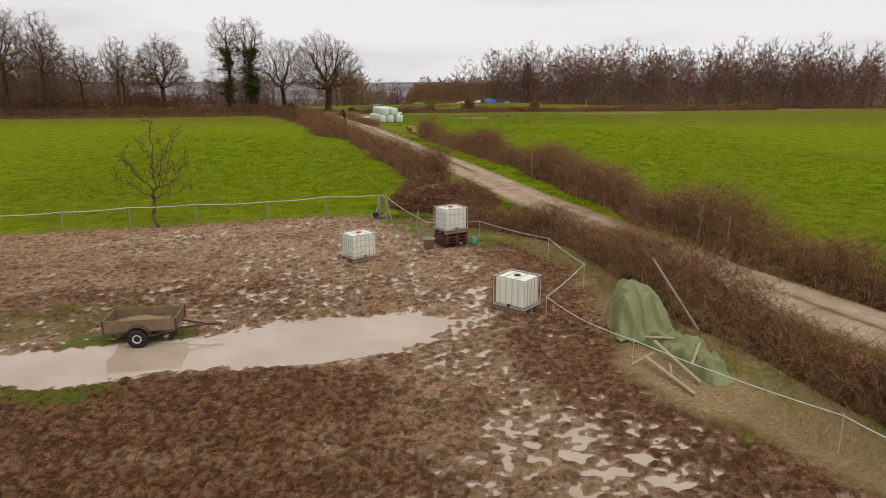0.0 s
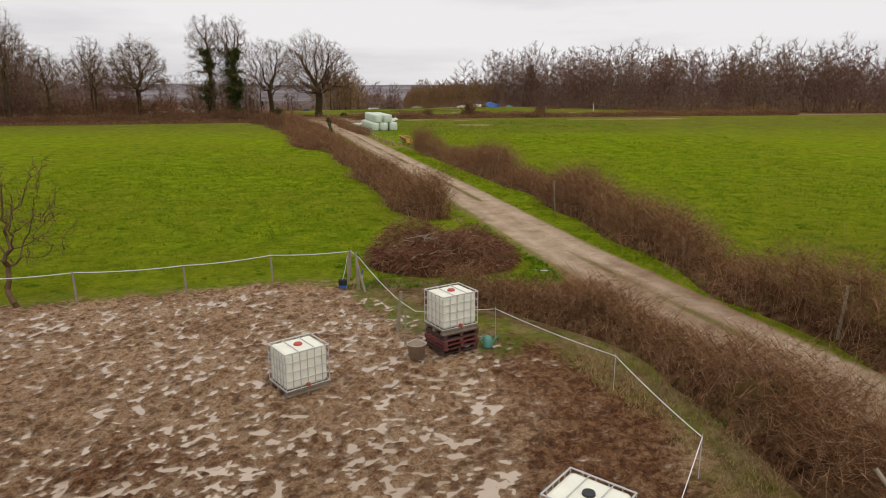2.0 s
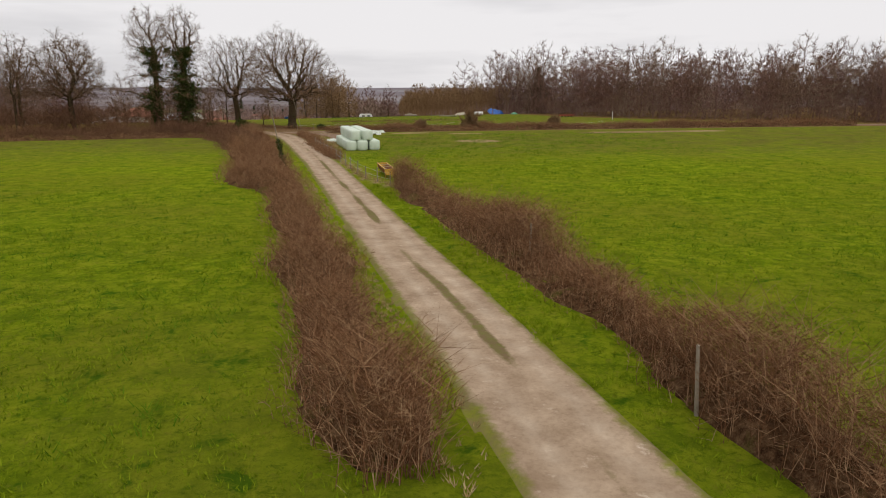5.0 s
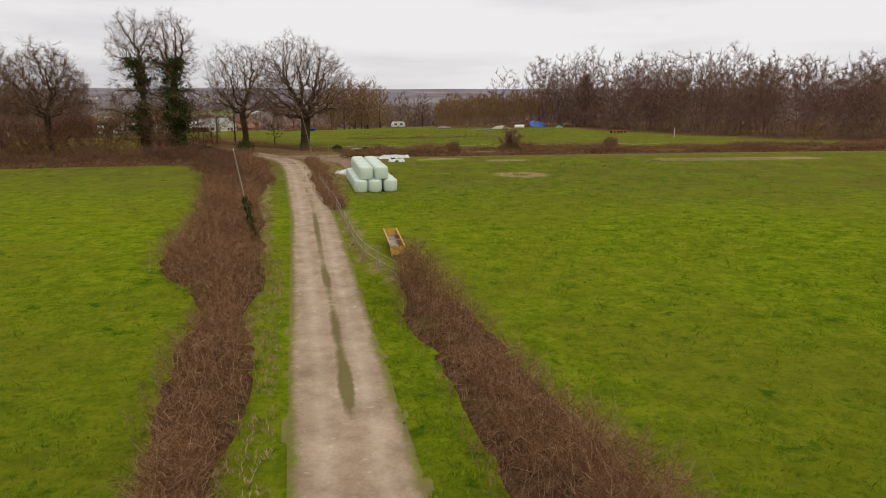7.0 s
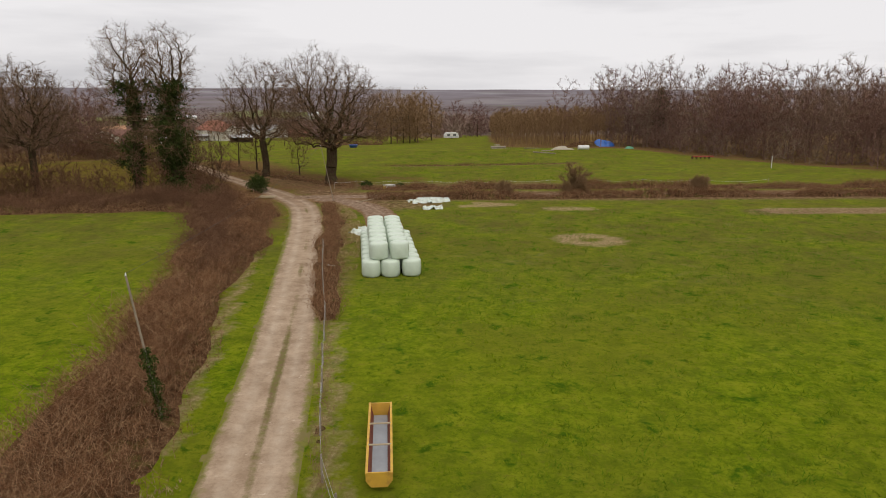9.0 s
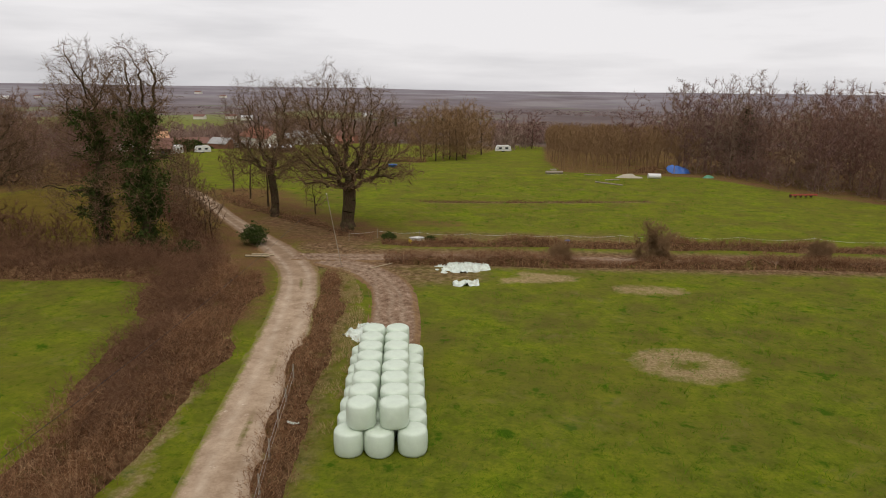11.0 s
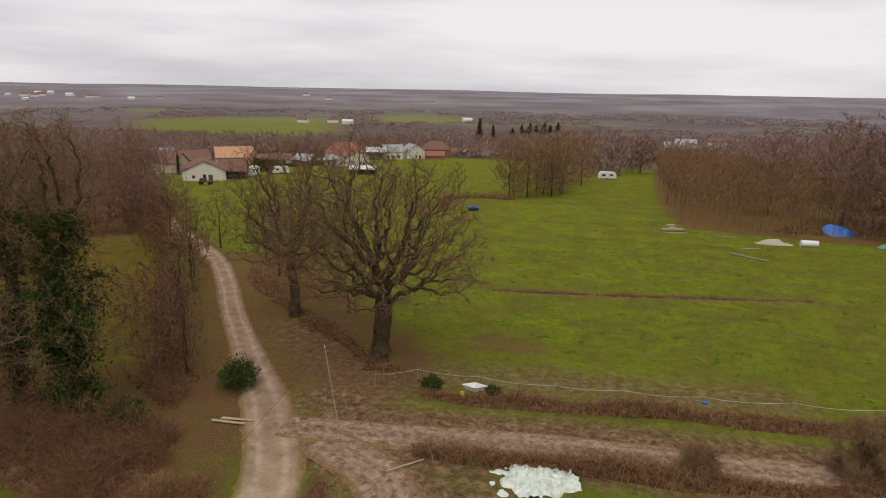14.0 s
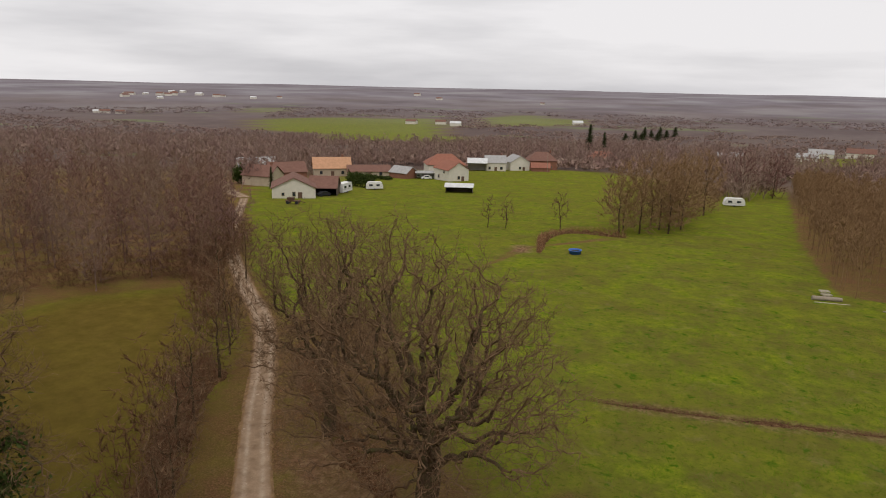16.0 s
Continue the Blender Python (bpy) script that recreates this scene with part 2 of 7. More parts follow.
def ground_material():
    m = Mat("ground", 0.95, 0.0)
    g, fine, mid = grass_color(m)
    rag = m.noise(1.3, 6, 0.7)

    def spread(name, soft=0.18):
        """A mask whose rim is frayed by noise."""
        v = m.math("ADD", m.attribute(name), m.math("MULTIPLY", m.math("SUBTRACT", rag, 0.5), 0.9))
        return m.ramp(v, (0.5 - soft, 0.0), (0.5 + soft, 1.0))

    dry = m.ramp(m.noise(5.0, 6, 0.7), (0.3, (0.22, 0.145, 0.070)), (0.5, (0.35, 0.25, 0.130)), (0.7, (0.50, 0.385, 0.225)))
    straw = m.ramp(m.noise(1.6, 8, 0.8), (0.38, 0.45), (0.52, 0.95))
    g = m.mix(m.math("MULTIPLY", spread("dry", 0.16), straw), g, dry)
    leaf = m.ramp(m.noise(7.0, 6, 0.75), (0.3, (0.075, 0.040, 0.020)), (0.5, (0.165, 0.088, 0.044)), (0.72, (0.28, 0.165, 0.085)))
    floor = m.ramp(m.noise(0.3, 8, 0.75), (0.40, 1.0), (0.60, 0.62))
    g = m.mix(m.math("MULTIPLY", spread("leaf", 0.3), floor), g, leaf)
    moss = m.ramp(m.noise(0.5, 6, 0.7), (0.3, (0.098, 0.066, 0.016)), (0.7, (0.165, 0.112, 0.026)))
    g = m.mix(m.math("MULTIPLY", m.attribute("moss"), 1.0), g, moss)
    soil = m.ramp(m.noise(1.5, 10, 0.8, warp=0.4), (0.38, (0.075, 0.040, 0.022)), (0.5, (0.19, 0.112, 0.064)), (0.62, (0.36, 0.24, 0.15)))
    g = m.mix(m.math("MULTIPLY", spread("soil", 0.4), 0.92), g, soil)
    lump = m.noise(3.2, 8, 0.72)
    clod = m.noise(6.0, 12, 0.92)
    choc = m.ramp(clod, (0.43, (0.045, 0.017, 0.008)), (0.48, (0.155, 0.068, 0.030)), (0.53, (0.27, 0.138, 0.066)), (0.59, (0.42, 0.26, 0.145)))
    tan = m.ramp(clod, (0.42, (0.13, 0.062, 0.029)), (0.47, (0.33, 0.190, 0.098)), (0.53, (0.52, 0.340, 0.198)), (0.60, (0.72, 0.55, 0.39)))
    churn = m.ramp(m.math("ADD", m.attribute("churn"), m.math("MULTIPLY", m.math("SUBTRACT", m.noise(0.55, 7, 0.75), 0.5), 1.6)), (0.30, 0.0), (0.70, 1.0))
    mud = m.mix(churn, tan, choc)
    # Wet mud near water level, its sky sheen put in as paler colour.
    wetmud_sheen = m.ramp(clod, (0.42, (0.26, 0.150, 0.075)), (0.58, (0.62, 0.46, 0.31)))
    low = m.ramp(m.math("ADD", m.attribute("low"), m.math("MULTIPLY", m.math("SUBTRACT", clod, 0.5), 0.8)), (0.30, 0.0), (0.66, 0.9))
    # Shade in the clod hollows and light on their tops, painted by lump noise.
    mud = m.mix(m.ramp(m.attribute("clod_shade"), (0.30, 0.6), (0.50, 0.0)), mud, (0.085, 0.036, 0.016))
    mud = m.mix(m.ramp(m.attribute("clod_shade"), (0.55, 0.0), (0.80, 0.12)), mud, (0.55, 0.35, 0.21))
    mud = m.mix(low, mud, wetmud_sheen)
    mud = m.mix(m.ramp(m.math("ADD", m.attribute("green"), m.math("MULTIPLY", m.math("SUBTRACT", m.noise(3.0, 8, 0.8), 0.5), 1.8)), (0.54, 0.0), (0.72, 0.85)), mud, (0.135, 0.170, 0.018))
    g = m.mix(spread("mud", 0.12), g, mud)
    chaff = m.ramp(m.noise(9.0, 9, 0.8), (0.36, (0.27, 0.165, 0.072)), (0.5, (0.46, 0.325, 0.165)), (0.64, (0.66, 0.51, 0.30)))
    g = m.mix(m.math("MULTIPLY", spread("chaff", 0.3), 0.92), g, chaff)
    wood = m.ramp(m.noise(0.022, 12, 0.8), (0.3, (0.092, 0.062, 0.052)), (0.55, (0.145, 0.102, 0.086)), (0.75, (0.20, 0.148, 0.118)))
    patch = m.ramp(m.noise(0.006, 6, 0.7, stretch=(1, 0.6, 1)), (0.40, (0.090, 0.066, 0.058)), (0.50, (0.125, 0.094, 0.082)), (0.60, (0.150, 0.118, 0.096)), (0.66, (0.19, 0.17, 0.10)))
    wood = m.mix(0.6, wood, patch)
    glade = m.ramp(m.noise(0.0075, 7, 0.6, stretch=(0.55, 1.3, 1)), (0.60, 0.0), (0.635, 0.75))
    wood = m.mix(glade, wood, (0.150, 0.185, 0.060))
    g = m.mix(m.attribute("wood"), g, wood)
    # Far land fades to blue-grey: distance haze put into the ground colour.
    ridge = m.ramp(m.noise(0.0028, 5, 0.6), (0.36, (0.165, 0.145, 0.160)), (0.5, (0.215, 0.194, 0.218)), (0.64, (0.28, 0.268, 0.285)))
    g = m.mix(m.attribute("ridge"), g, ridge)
    m.color(g)
    m.put("Roughness", m.math("SUBTRACT", 0.95, m.math("ADD", m.math("MULTIPLY", m.attribute("mud"), 0.40), m.math("MULTIPLY", m.attribute("low"), 0.30))))
    m.put("Specular IOR Level", m.math("ADD", m.math("MULTIPLY", m.attribute("mud"), 0.05), m.math("MULTIPLY", m.attribute("low"), 0.45)))
    m.bump(m.math("ADD", m.math("MULTIPLY", fine, 1.2), m.math("MULTIPLY", clod, 2.4)), 0.8, 0.09)
    return m.m


def road_material(name, muddy=False):
    m = Mat(name, 0.95, 0.03)
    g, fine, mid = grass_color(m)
    across = m.attribute("across")
    grit = m.noise(7.0, 9, 0.8)
    pat = m.noise(0.7, 5, 0.65)
    earth = m.attribute("earth")
    if muddy:
        stone = m.ramp(m.noise(1.9, 10, 0.8, warp=0.5), (0.36, (0.085, 0.047, 0.028)), (0.5, (0.21, 0.135, 0.088)), (0.64, (0.40, 0.29, 0.21)))
    else:
        stone = m.ramp(pat, (0.3, (0.255, 0.178, 0.115)), (0.7, (0.47, 0.355, 0.250)))
        stone = m.mix(earth, stone, m.ramp(pat, (0.3, (0.175, 0.112, 0.068)), (0.7, (0.34, 0.24, 0.16))))
    stone = m.mix(m.ramp(grit, (0.36, 0.35), (0.54, 0.0)), stone, (0.17, 0.11, 0.07), "MIX")
    pale = m.ramp(m.noise(1.7, 6, 0.7), (0.62, 0.0), (0.72, 0.6))
    stone = m.mix(pale, stone, (0.70, 0.59, 0.47))
    stone = m.mix(m.math("MULTIPLY", m.attribute("rut"), m.ramp(m.noise(1.2, 5, 0.7), (0.3, 0.0), (0.68, 0.6 if muddy else 0.4))), stone, (0.40, 0.315, 0.23) if muddy else (0.62, 0.52, 0.405))
    rag = m.math("MULTIPLY", m.math("SUBTRACT", m.noise(1.6, 8, 0.8), 0.5), 0.9)
    mid_mask = m.ramp(m.math("ADD", m.attribute("crown"), rag), (0.36, 0.0), (0.66, 0.9))
    strip = m.mix(m.ramp(m.noise(3.0, 5, 0.7), (0.35, 0.0), (0.6, 1.0)), (0.15, 0.10, 0.055), (0.13, 0.125, 0.03))
    stone = m.mix(mid_mask, stone, strip)
    edge = m.ramp(m.math("ADD", across, m.math("MULTIPLY", rag, 0.55)), (0.70, 0.0), (0.84, 1.0))
    verge = m.mix(m.ramp(m.noise(1.1, 5, 0.7), (0.36, 0.25), (0.60, 0.85)), m.mix(0.3, g, (0.10, 0.10, 0.012)), (0.19, 0.145, 0.07))
    bare = m.ramp(m.noise(1.6, 6, 0.7), (0.3, (0.11, 0.062, 0.030)), (0.7, (0.27, 0.17, 0.088)))
    verge = m.mix(1.0 if muddy else earth, verge, bare)
    m.color(m.mix(edge, stone, verge))
    m.bump(m.math("ADD", grit, m.math("MULTIPLY", pat, 2.0)), 0.7, 0.03)
    return m.m


def twig_material(name, c1, c2, c3):
    m = Mat(name, 0.95, 0.0)
    m.color(m.mix(m.noise(2.5, 3), m.ramp(m.island(), (0.1, c1), (0.5, c2), (0.95, c3)), tuple(v * 0.75 for v in c2)))
    return m.m


def bark_material(name, c1, c2, moss=0.0):
    m = Mat(name, 0.95, 0.03)
    col = m.ramp(m.noise(9.0, 6, 0.7, stretch=(1, 1, 0.25)), (0.3, c1), (0.7, c2))
    if moss:
        col = m.mix(m.ramp(m.noise(1.4, 5, 0.7), (0.45, 0.0), (0.7, moss)), col, (0.085, 0.09, 0.03))
    m.color(col)
    m.bump(m.noise(14.0, 6, 0.75, stretch=(1, 1, 0.3)), 0.8, 0.04)
    return m.m


def wood_material(name, k, lean=None):
    """Twigs of a wood: every tree has a tint of its own, purple brown to olive brown. lean greys it with haze."""
    m = Mat(name, 0.95, 0.0)
    tint = m.ramp(m.attribute("tint"), (0.0, (0.185 * k, 0.100 * k, 0.080 * k)), (0.3, (0.235 * k, 0.135 * k, 0.098 * k)), (0.55, (0.25 * k, 0.170 * k, 0.110 * k)), (0.8, (0.225 * k, 0.132 * k, 0.112 * k)), (1.0, (0.29 * k, 0.210 * k, 0.145 * k)))
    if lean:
        # Distance haze painted in: paler grey first, then blue-grey far off.
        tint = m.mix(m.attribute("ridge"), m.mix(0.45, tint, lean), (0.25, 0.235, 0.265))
    m.color(m.mix(m.ramp(m.island(), (0.0, 0.6), (0.8, 0.0)), tint, m.mix(1.0, tint, (0.55, 0.55, 0.55), "MULTIPLY")))
    return m.m


def litter_material():
    m = Mat("hedge litter", 0.95, 0.0)
    c = m.ramp(m.noise(2.6, 10, 0.85), (0.38, (0.030, 0.015, 0.008)), (0.48, (0.095, 0.050, 0.025)), (0.58, (0.18, 0.105, 0.054)), (0.68, (0.31, 0.21, 0.115)))
    c = m.mix(m.ramp(m.noise(0.5, 7, 0.75), (0.54, 0.0), (0.66, 0.7)), c, (0.105, 0.105, 0.022))
    m.color(c)
    m.bump(m.noise(6.0, 8, 0.8), 1.0, 0.12)
    return m.m


M_GROUND = ground_material()
M_ROAD = road_material("gravel track")
M_MUDTRACK = road_material("mud track", True)
M_HEDGE = twig_material("hedge twigs", (0.070, 0.030, 0.015), (0.215, 0.104, 0.050), (0.56, 0.38, 0.22))
M_HEDGE_BASE = litter_material()
M_SCRUB = twig_material("dark scrub twigs", (0.080, 0.040, 0.022), (0.165, 0.085, 0.048), (0.30, 0.185, 0.11))
M_BRAMBLE = twig_material("brushwood", (0.11, 0.042, 0.024), (0.21, 0.092, 0.055), (0.46, 0.30, 0.18))
M_BARK = bark_material("oak bark", (0.034, 0.021, 0.013), (0.110, 0.072, 0.044), 0.6)
M_TWIG = twig_material("oak twigs", (0.095, 0.056, 0.032), (0.170, 0.104, 0.060), (0.30, 0.20, 0.12))
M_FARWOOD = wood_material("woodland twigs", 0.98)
# Woodland twigs made paler and greyer, standing in for haze over the valley.
M_VALLEY_HAZE = wood_material("hazed valley woodland", 1.35, (0.26, 0.20, 0.18))
M_COPPICE = twig_material("coppice twigs", (0.20, 0.118, 0.060), (0.27, 0.168, 0.088), (0.36, 0.235, 0.13))
M_IVY = twig_material("ivy leaves", (0.024, 0.040, 0.010), (0.052, 0.075, 0.018), (0.11, 0.125, 0.04))
M_SAPLING = twig_material("sapling bark", (0.085, 0.05, 0.028), (0.14, 0.088, 0.05), (0.22, 0.15, 0.085))
M_LEAF = twig_material("dead leaves", (0.10, 0.035, 0.022), (0.16, 0.06, 0.035), (0.25, 0.12, 0.06))
M_PLASTIC = plain("white tank plastic", (0.84, 0.83, 0.70), 0.4, 0.4, vary=0.12, scale=2.5, bump=0.05)
M_STEEL = plain("galvanised steel", (0.55, 0.55, 0.54), 0.5, 0.4, 0.3, vary=0.2, scale=8)
M_WOOD = plain("grey weathered wood", (0.27, 0.215, 0.155), 0.85, 0.2, vary=0.4, scale=5, fine=35, bump=0.5)
M_WRAP = plain("pale green bale wrap", (0.60, 0.68, 0.56), 0.38, 0.45, vary=0.1, scale=3, fine=18, bump=0.25)
M_POSTWOOD = plain("weathered post", (0.30, 0.25, 0.19), 0.9, 0.2, vary=0.35, scale=6, fine=40, bump=0.5)
M_TAPE = plain("white fence tape", (0.74, 0.74, 0.72), 0.6, 0.3, vary=0.08)


def water_material():
    m = Mat("muddy water", 0.06, 0.5)
    m.color(m.ramp(m.noise(0.35, 4), (0.3, (0.36, 0.27, 0.195)), (0.7, (0.50, 0.40, 0.31))))
    m.bump(m.noise(2.0, 3), 0.05, 0.01)
    return m.m


M_WATER = water_material()

# ---- plan ----
ROAD = [(42, -40), (27, -12), (18.5, 8), (13.5, 18.2), (9.4, 30.0), (6.0, 41.2), (4.1, 48.5), (1.4, 59), (-3.0, 75), (-8.5, 95.3), (-12.2, 108.8), (-16.5, 123.2),
        (-21.6, 139.8), (-25.8, 150.5), (-31.2, 158), (-38, 165.2), (-45.5, 173), (-54, 182.5), (-63, 191.5), (-77, 202), (-100, 221), (-125, 246), (-150, 272)]
SIDE_TRACK = [(-25.5, 156), (-20.5, 153.6), (-16.8, 149), (-14.6, 143), (-13.0, 137), (-12.2, 131.5)]
LANE = [(-29, 156.5), (-22, 158.2), (-11, 161), (2, 163.2), (17, 166), (45, 171.5), (80, 177), (130, 185)]
PADDOCK = [(-26, 31.0), (-21.4, 32.2), (-14.4, 34.2), (-9.3, 35.8), (-6.4, 36.9), (-2.9, 36.8), (0.2, 33.2), (2.6, 31.2), (4.6, 28.8), (5.6, 25), (5.4, 21.5), (5.2, 18), (6.0, 14.5), (8.2, 11), (10.5, 4), (12, -2), (-26, -2)]
PUDDLE = [(-14.5, 16.8), (-12.0, 15.6), (-10.0, 15.2), (-8.5, 15.8), (-6.7, 16.5), (-4.9, 16.6), (-2.8, 16.9), (-1.0, 18.0), (0.4, 20.2), (-0.8, 20.7), (-3.3, 20.5), (-5.3, 19.7), (-6.5, 19.0), (-7.5, 18.6), (-10.0, 17.8), (-12.1, 17.5), (-14.5, 18.2)]
WATER_Z = -0.088


def edge_mask(x, y, poly, soft):
    """1 inside a polygon, falling to 0 over soft metres outside."""
    d = seg_dist(x, y, poly + poly[:1])
    return np.where(inside(x, y, poly), 0.5 + np.clip(d / soft, 0, 1) * 0.5, 0.5 - np.clip(d / soft, 0, 1) * 0.5)


def mud_relief(x, y):
    """Trodden mud: lumps, hoof holes and the hollow of the big puddle, in metres."""
    m = smooth(0.35, 0.9, edge_mask(x, y, PADDOCK, 1.2))
    lumps = 0.055 * (vnoise(x * 0.75, y * 1.2, 0.30, 2) - 0.5) + 0.135 * (vnoise(x, y, 0.16, 13) - 0.5) + 0.09 * (vnoise(x, y, 0.085, 4) - 0.5) + 0.022 * (vnoise(x, y, 0.7, 1) - 0.5) + 0.034 * (vnoise(x, y, 2.6, 6) - 0.5)
    sog = 0.022 + smooth(10, 2, seg_dist(x, y, [(-6, 20), (1, 17.5), (-1, 24), (-4, 31), (-9, 33)])) * 0.024 + smooth(3.8, 0.6, seg_dist(x, y, [(0.2, 14.0), (4.0, 12.2)])) * 0.026 + smooth(5, 1, seg_dist(x, y, [(-22, 27), (-14, 30)])) * 0.012
    sog = sog - 0.05 * smooth(5.5, 2.0, seg_dist(x, y, [(-14, 12.5), (-7, 12.5), (-3, 14.3)])) - 0.03 * smooth(2.6, 0.8, seg_dist(x, y, [(3.4, 27), (3.6, 23), (3.4, 18), (6.5, 12.5)]))
    hollow = smooth(0.30, 0.75, edge_mask(x, y, PUDDLE, 1.4))
    dry_rim = smooth(2.2, 0.5, seg_dist(x, y, [(-9, 13.5), (-4, 14.0), (0, 14.2)])) * 0.04
    return m * (lumps * (1 - 0.75 * hollow) - sog - 0.17 * hollow + dry_rim - 0.005)


# ---- ground: one sheet to the horizon ----
def axis(a, b, step, far, grow):
    inner = list(np.arange(a, b + 1e-6, step))
    out, d = [b], step
    while out[-1] < far:
        d = min(d * grow, 220)
        out.append(out[-1] + d)
    low, d = [a], step
    while low[-1] > -far:
        d = min(d * grow, 220)
        low.append(low[-1] - d)
    return np.array(low[:0:-1] + inner + out[1:])


FINE = (-28.75, 8.75, 8.75, 38.75)


def build_ground():
    gx, gy = axis(-60, 40, 1.25, 5600, 1.07), axis(0, 250, 1.25, 5600, 1.07)
    X, Y = np.meshgrid(gx, gy)
    nx, ny = len(gx), len(gy)
    i = (np.arange(ny - 1)[:, None] * nx + np.arange(nx - 1)[None]).ravel()
    quads = np.stack([i, i + 1, i + 1 + nx, i + nx], 1)
    cx, cy = ((X[:-1, :-1] + X[1:, 1:]) / 2).ravel(), ((Y[:-1, :-1] + Y[1:, 1:]) / 2).ravel()
    x0, x1, y0, y1 = FINE
    quads = quads[~((cx > x0) & (cx < x1) & (cy > y0) & (cy < y1))]
    fx = np.concatenate([np.linspace(x0, -14, 100)[:-1], np.linspace(-14, x1, 270)])
    fy = np.concatenate([np.linspace(y0, 22, 165)[:-1], np.linspace(22, y1, 200)])
    FX, FY = np.meshgrid(fx, fy)
    j = (np.arange(len(fy) - 1)[:, None] * len(fx) + np.arange(len(fx) - 1)[None]).ravel() + X.size
    quads = np.vstack([quads, np.stack([j, j + 1, j + 1 + len(fx), j + len(fx)], 1)])
    x, y = np.concatenate([X.ravel(), FX.ravel()]), np.concatenate([Y.ravel(), FY.ravel()])
    rim = smooth(0, 0.6, np.minimum(np.minimum(x - x0, x1 - x), np.minimum(y - y0, y1 - y)))
    rim[: X.size] = 0
    far = np.hypot(x, y)
    z = terrain(x, y) + mud_relief(x, y) * rim
    near_road = smooth(3.2, 2.0, seg_dist(x, y, ROAD)) + smooth(2.6, 1.6, seg_dist(x, y, LANE)) + smooth(3.0, 2.0, seg_dist(x, y, SIDE_TRACK))
    z -= 0.07 * np.clip(near_road, 0, 1)
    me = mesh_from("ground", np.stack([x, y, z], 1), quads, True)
    attr(me, "mud", edge_mask(x, y, PADDOCK, 1.6) * (far < 80))
    relief = mud_relief(x, y)
    # Same noise as the mud lumps, for the painted hollow shade.
    attr(me, "clod_shade", np.clip(0.5 + 0.75 * (vnoise(x, y, 0.15, 13) - 0.5) + 0.75 * (vnoise(x, y, 0.085, 4) - 0.5), 0, 1))
    attr(me, "low", np.clip((-relief - 0.035) / 0.07, 0, 0.85) * rim)
    attr(me, "chaff", np.maximum(0.85 * smooth(2.0, 0.5, seg_dist(x, y, [(5.8, 16.6), (6.5, 14.8)])), 0.6 * smooth(1.8, 0.4, seg_dist(x, y, [(7.6, 13.5), (10, 9)]))))
    attr(me, "churn", np.maximum.reduce([0.85 * smooth(4.5, 0.6, seg_dist(x, y, [(-13, 13.5), (-7, 14.0), (-3, 14.4)])), 0.75 * smooth(3.0, 0.5, seg_dist(x, y, [(-12, 11), (-6, 10.5), (-1, 10.8)])), 0.8 * smooth(3.4, 0.5, seg_dist(x, y, [(2.8, 30), (3.8, 26), (3.2, 22), (3.6, 17), (4.4, 14), (5.8, 11.5), (6.5, 10.5)])), 0.62 * smooth(3.5, 1, seg_dist(x, y, [(-14, 21.5), (-5, 23)])), 0.42 - 0.08 * smooth(24, 30, y)]))
    attr(me, "green", np.maximum.reduce([0.85 * smooth(2.6, 0.6, seg_dist(x, y, [(-10.0, 11.2), (-12, 13.0)])) * 0.75, 0.7 * smooth(2.5, 0.5, seg_dist(x, y, [(-13, 16.2), (-9.0, 15.2)])), 0.8 * smooth(1.6, 0.4, seg_dist(x, y, [(-10.3, 18.3), (-8, 18.6)])),
                                         0.6 * smooth(3.5, 1, seg_dist(x, y, [(-14, 19.5), (-11, 20.5)])), 0.7 * smooth(2.0, 0.5, seg_dist(x, y, [(1.8, 30.6), (-0.5, 32.5), (-2.5, 35.5)])), 0.55 * smooth(2.2, 0.6, seg_dist(x, y, [(5.0, 27.5), (4.2, 29.5)]))]))
    soil = np.maximum.reduce([
        0.95 * smooth(3.2, 1.0, seg_dist(x, y, [(4.5, 33.5), (1.5, 35), (-2.0, 35.2)])),
        0.95 * smooth(2.0, 0.6, seg_dist(x, y, [(6.2, 36.2), (4.0, 35.2)])), 0.5 * smooth(2.2, 0.6, seg_dist(x, y, [(4.0, 30.5), (5.6, 27), (6.0, 23.5)])),
        0.60 * smooth(5.5, 0.5, seg_dist(x, y, [(-21, 168), (-12, 170.5), (2, 173)])),
        0.9 * smooth(4.2, 1.2, seg_dist(x, y, [(-25.5, 156), (-19, 153.5), (-23, 159), (-28, 161)])), 0.85 * smooth(5.4, 2.6, seg_dist(x, y, LANE[1:])), 0.5 * smooth(6.0, 1.0, seg_dist(x, y, [(-24, 163), (-30, 167), (-38, 173)])), 0.75 * smooth(4.5, 1.0, seg_dist(x, y, [(-17, 152.5), (-12, 154)])), 0.62 * smooth(2.2, 0.4, seg_dist(x, y, [(-12.5, 118), (-16, 131), (-19, 142), (-23, 152)])),
        0.62 * smooth(1.6, 0.3, seg_dist(x, y, [(-24, 192), (-10, 196), (8, 202)])),
        0.8 * smooth(3.0, 0.5, seg_dist(x, y, [(-55, 246), (-57, 250)])),
        0.6 * smooth(2.5, 0.8, seg_dist(x, y, [(26, 155), (34, 157), (44, 158.5)]))])
    soil = np.maximum(soil, 0.72 * smooth(1.7, 0.5, seg_dist(x, y, [(4.6, 28.6), (6.0, 25), (7.0, 20.5), (7.6, 18)])))
    attr(me, "soil", soil)
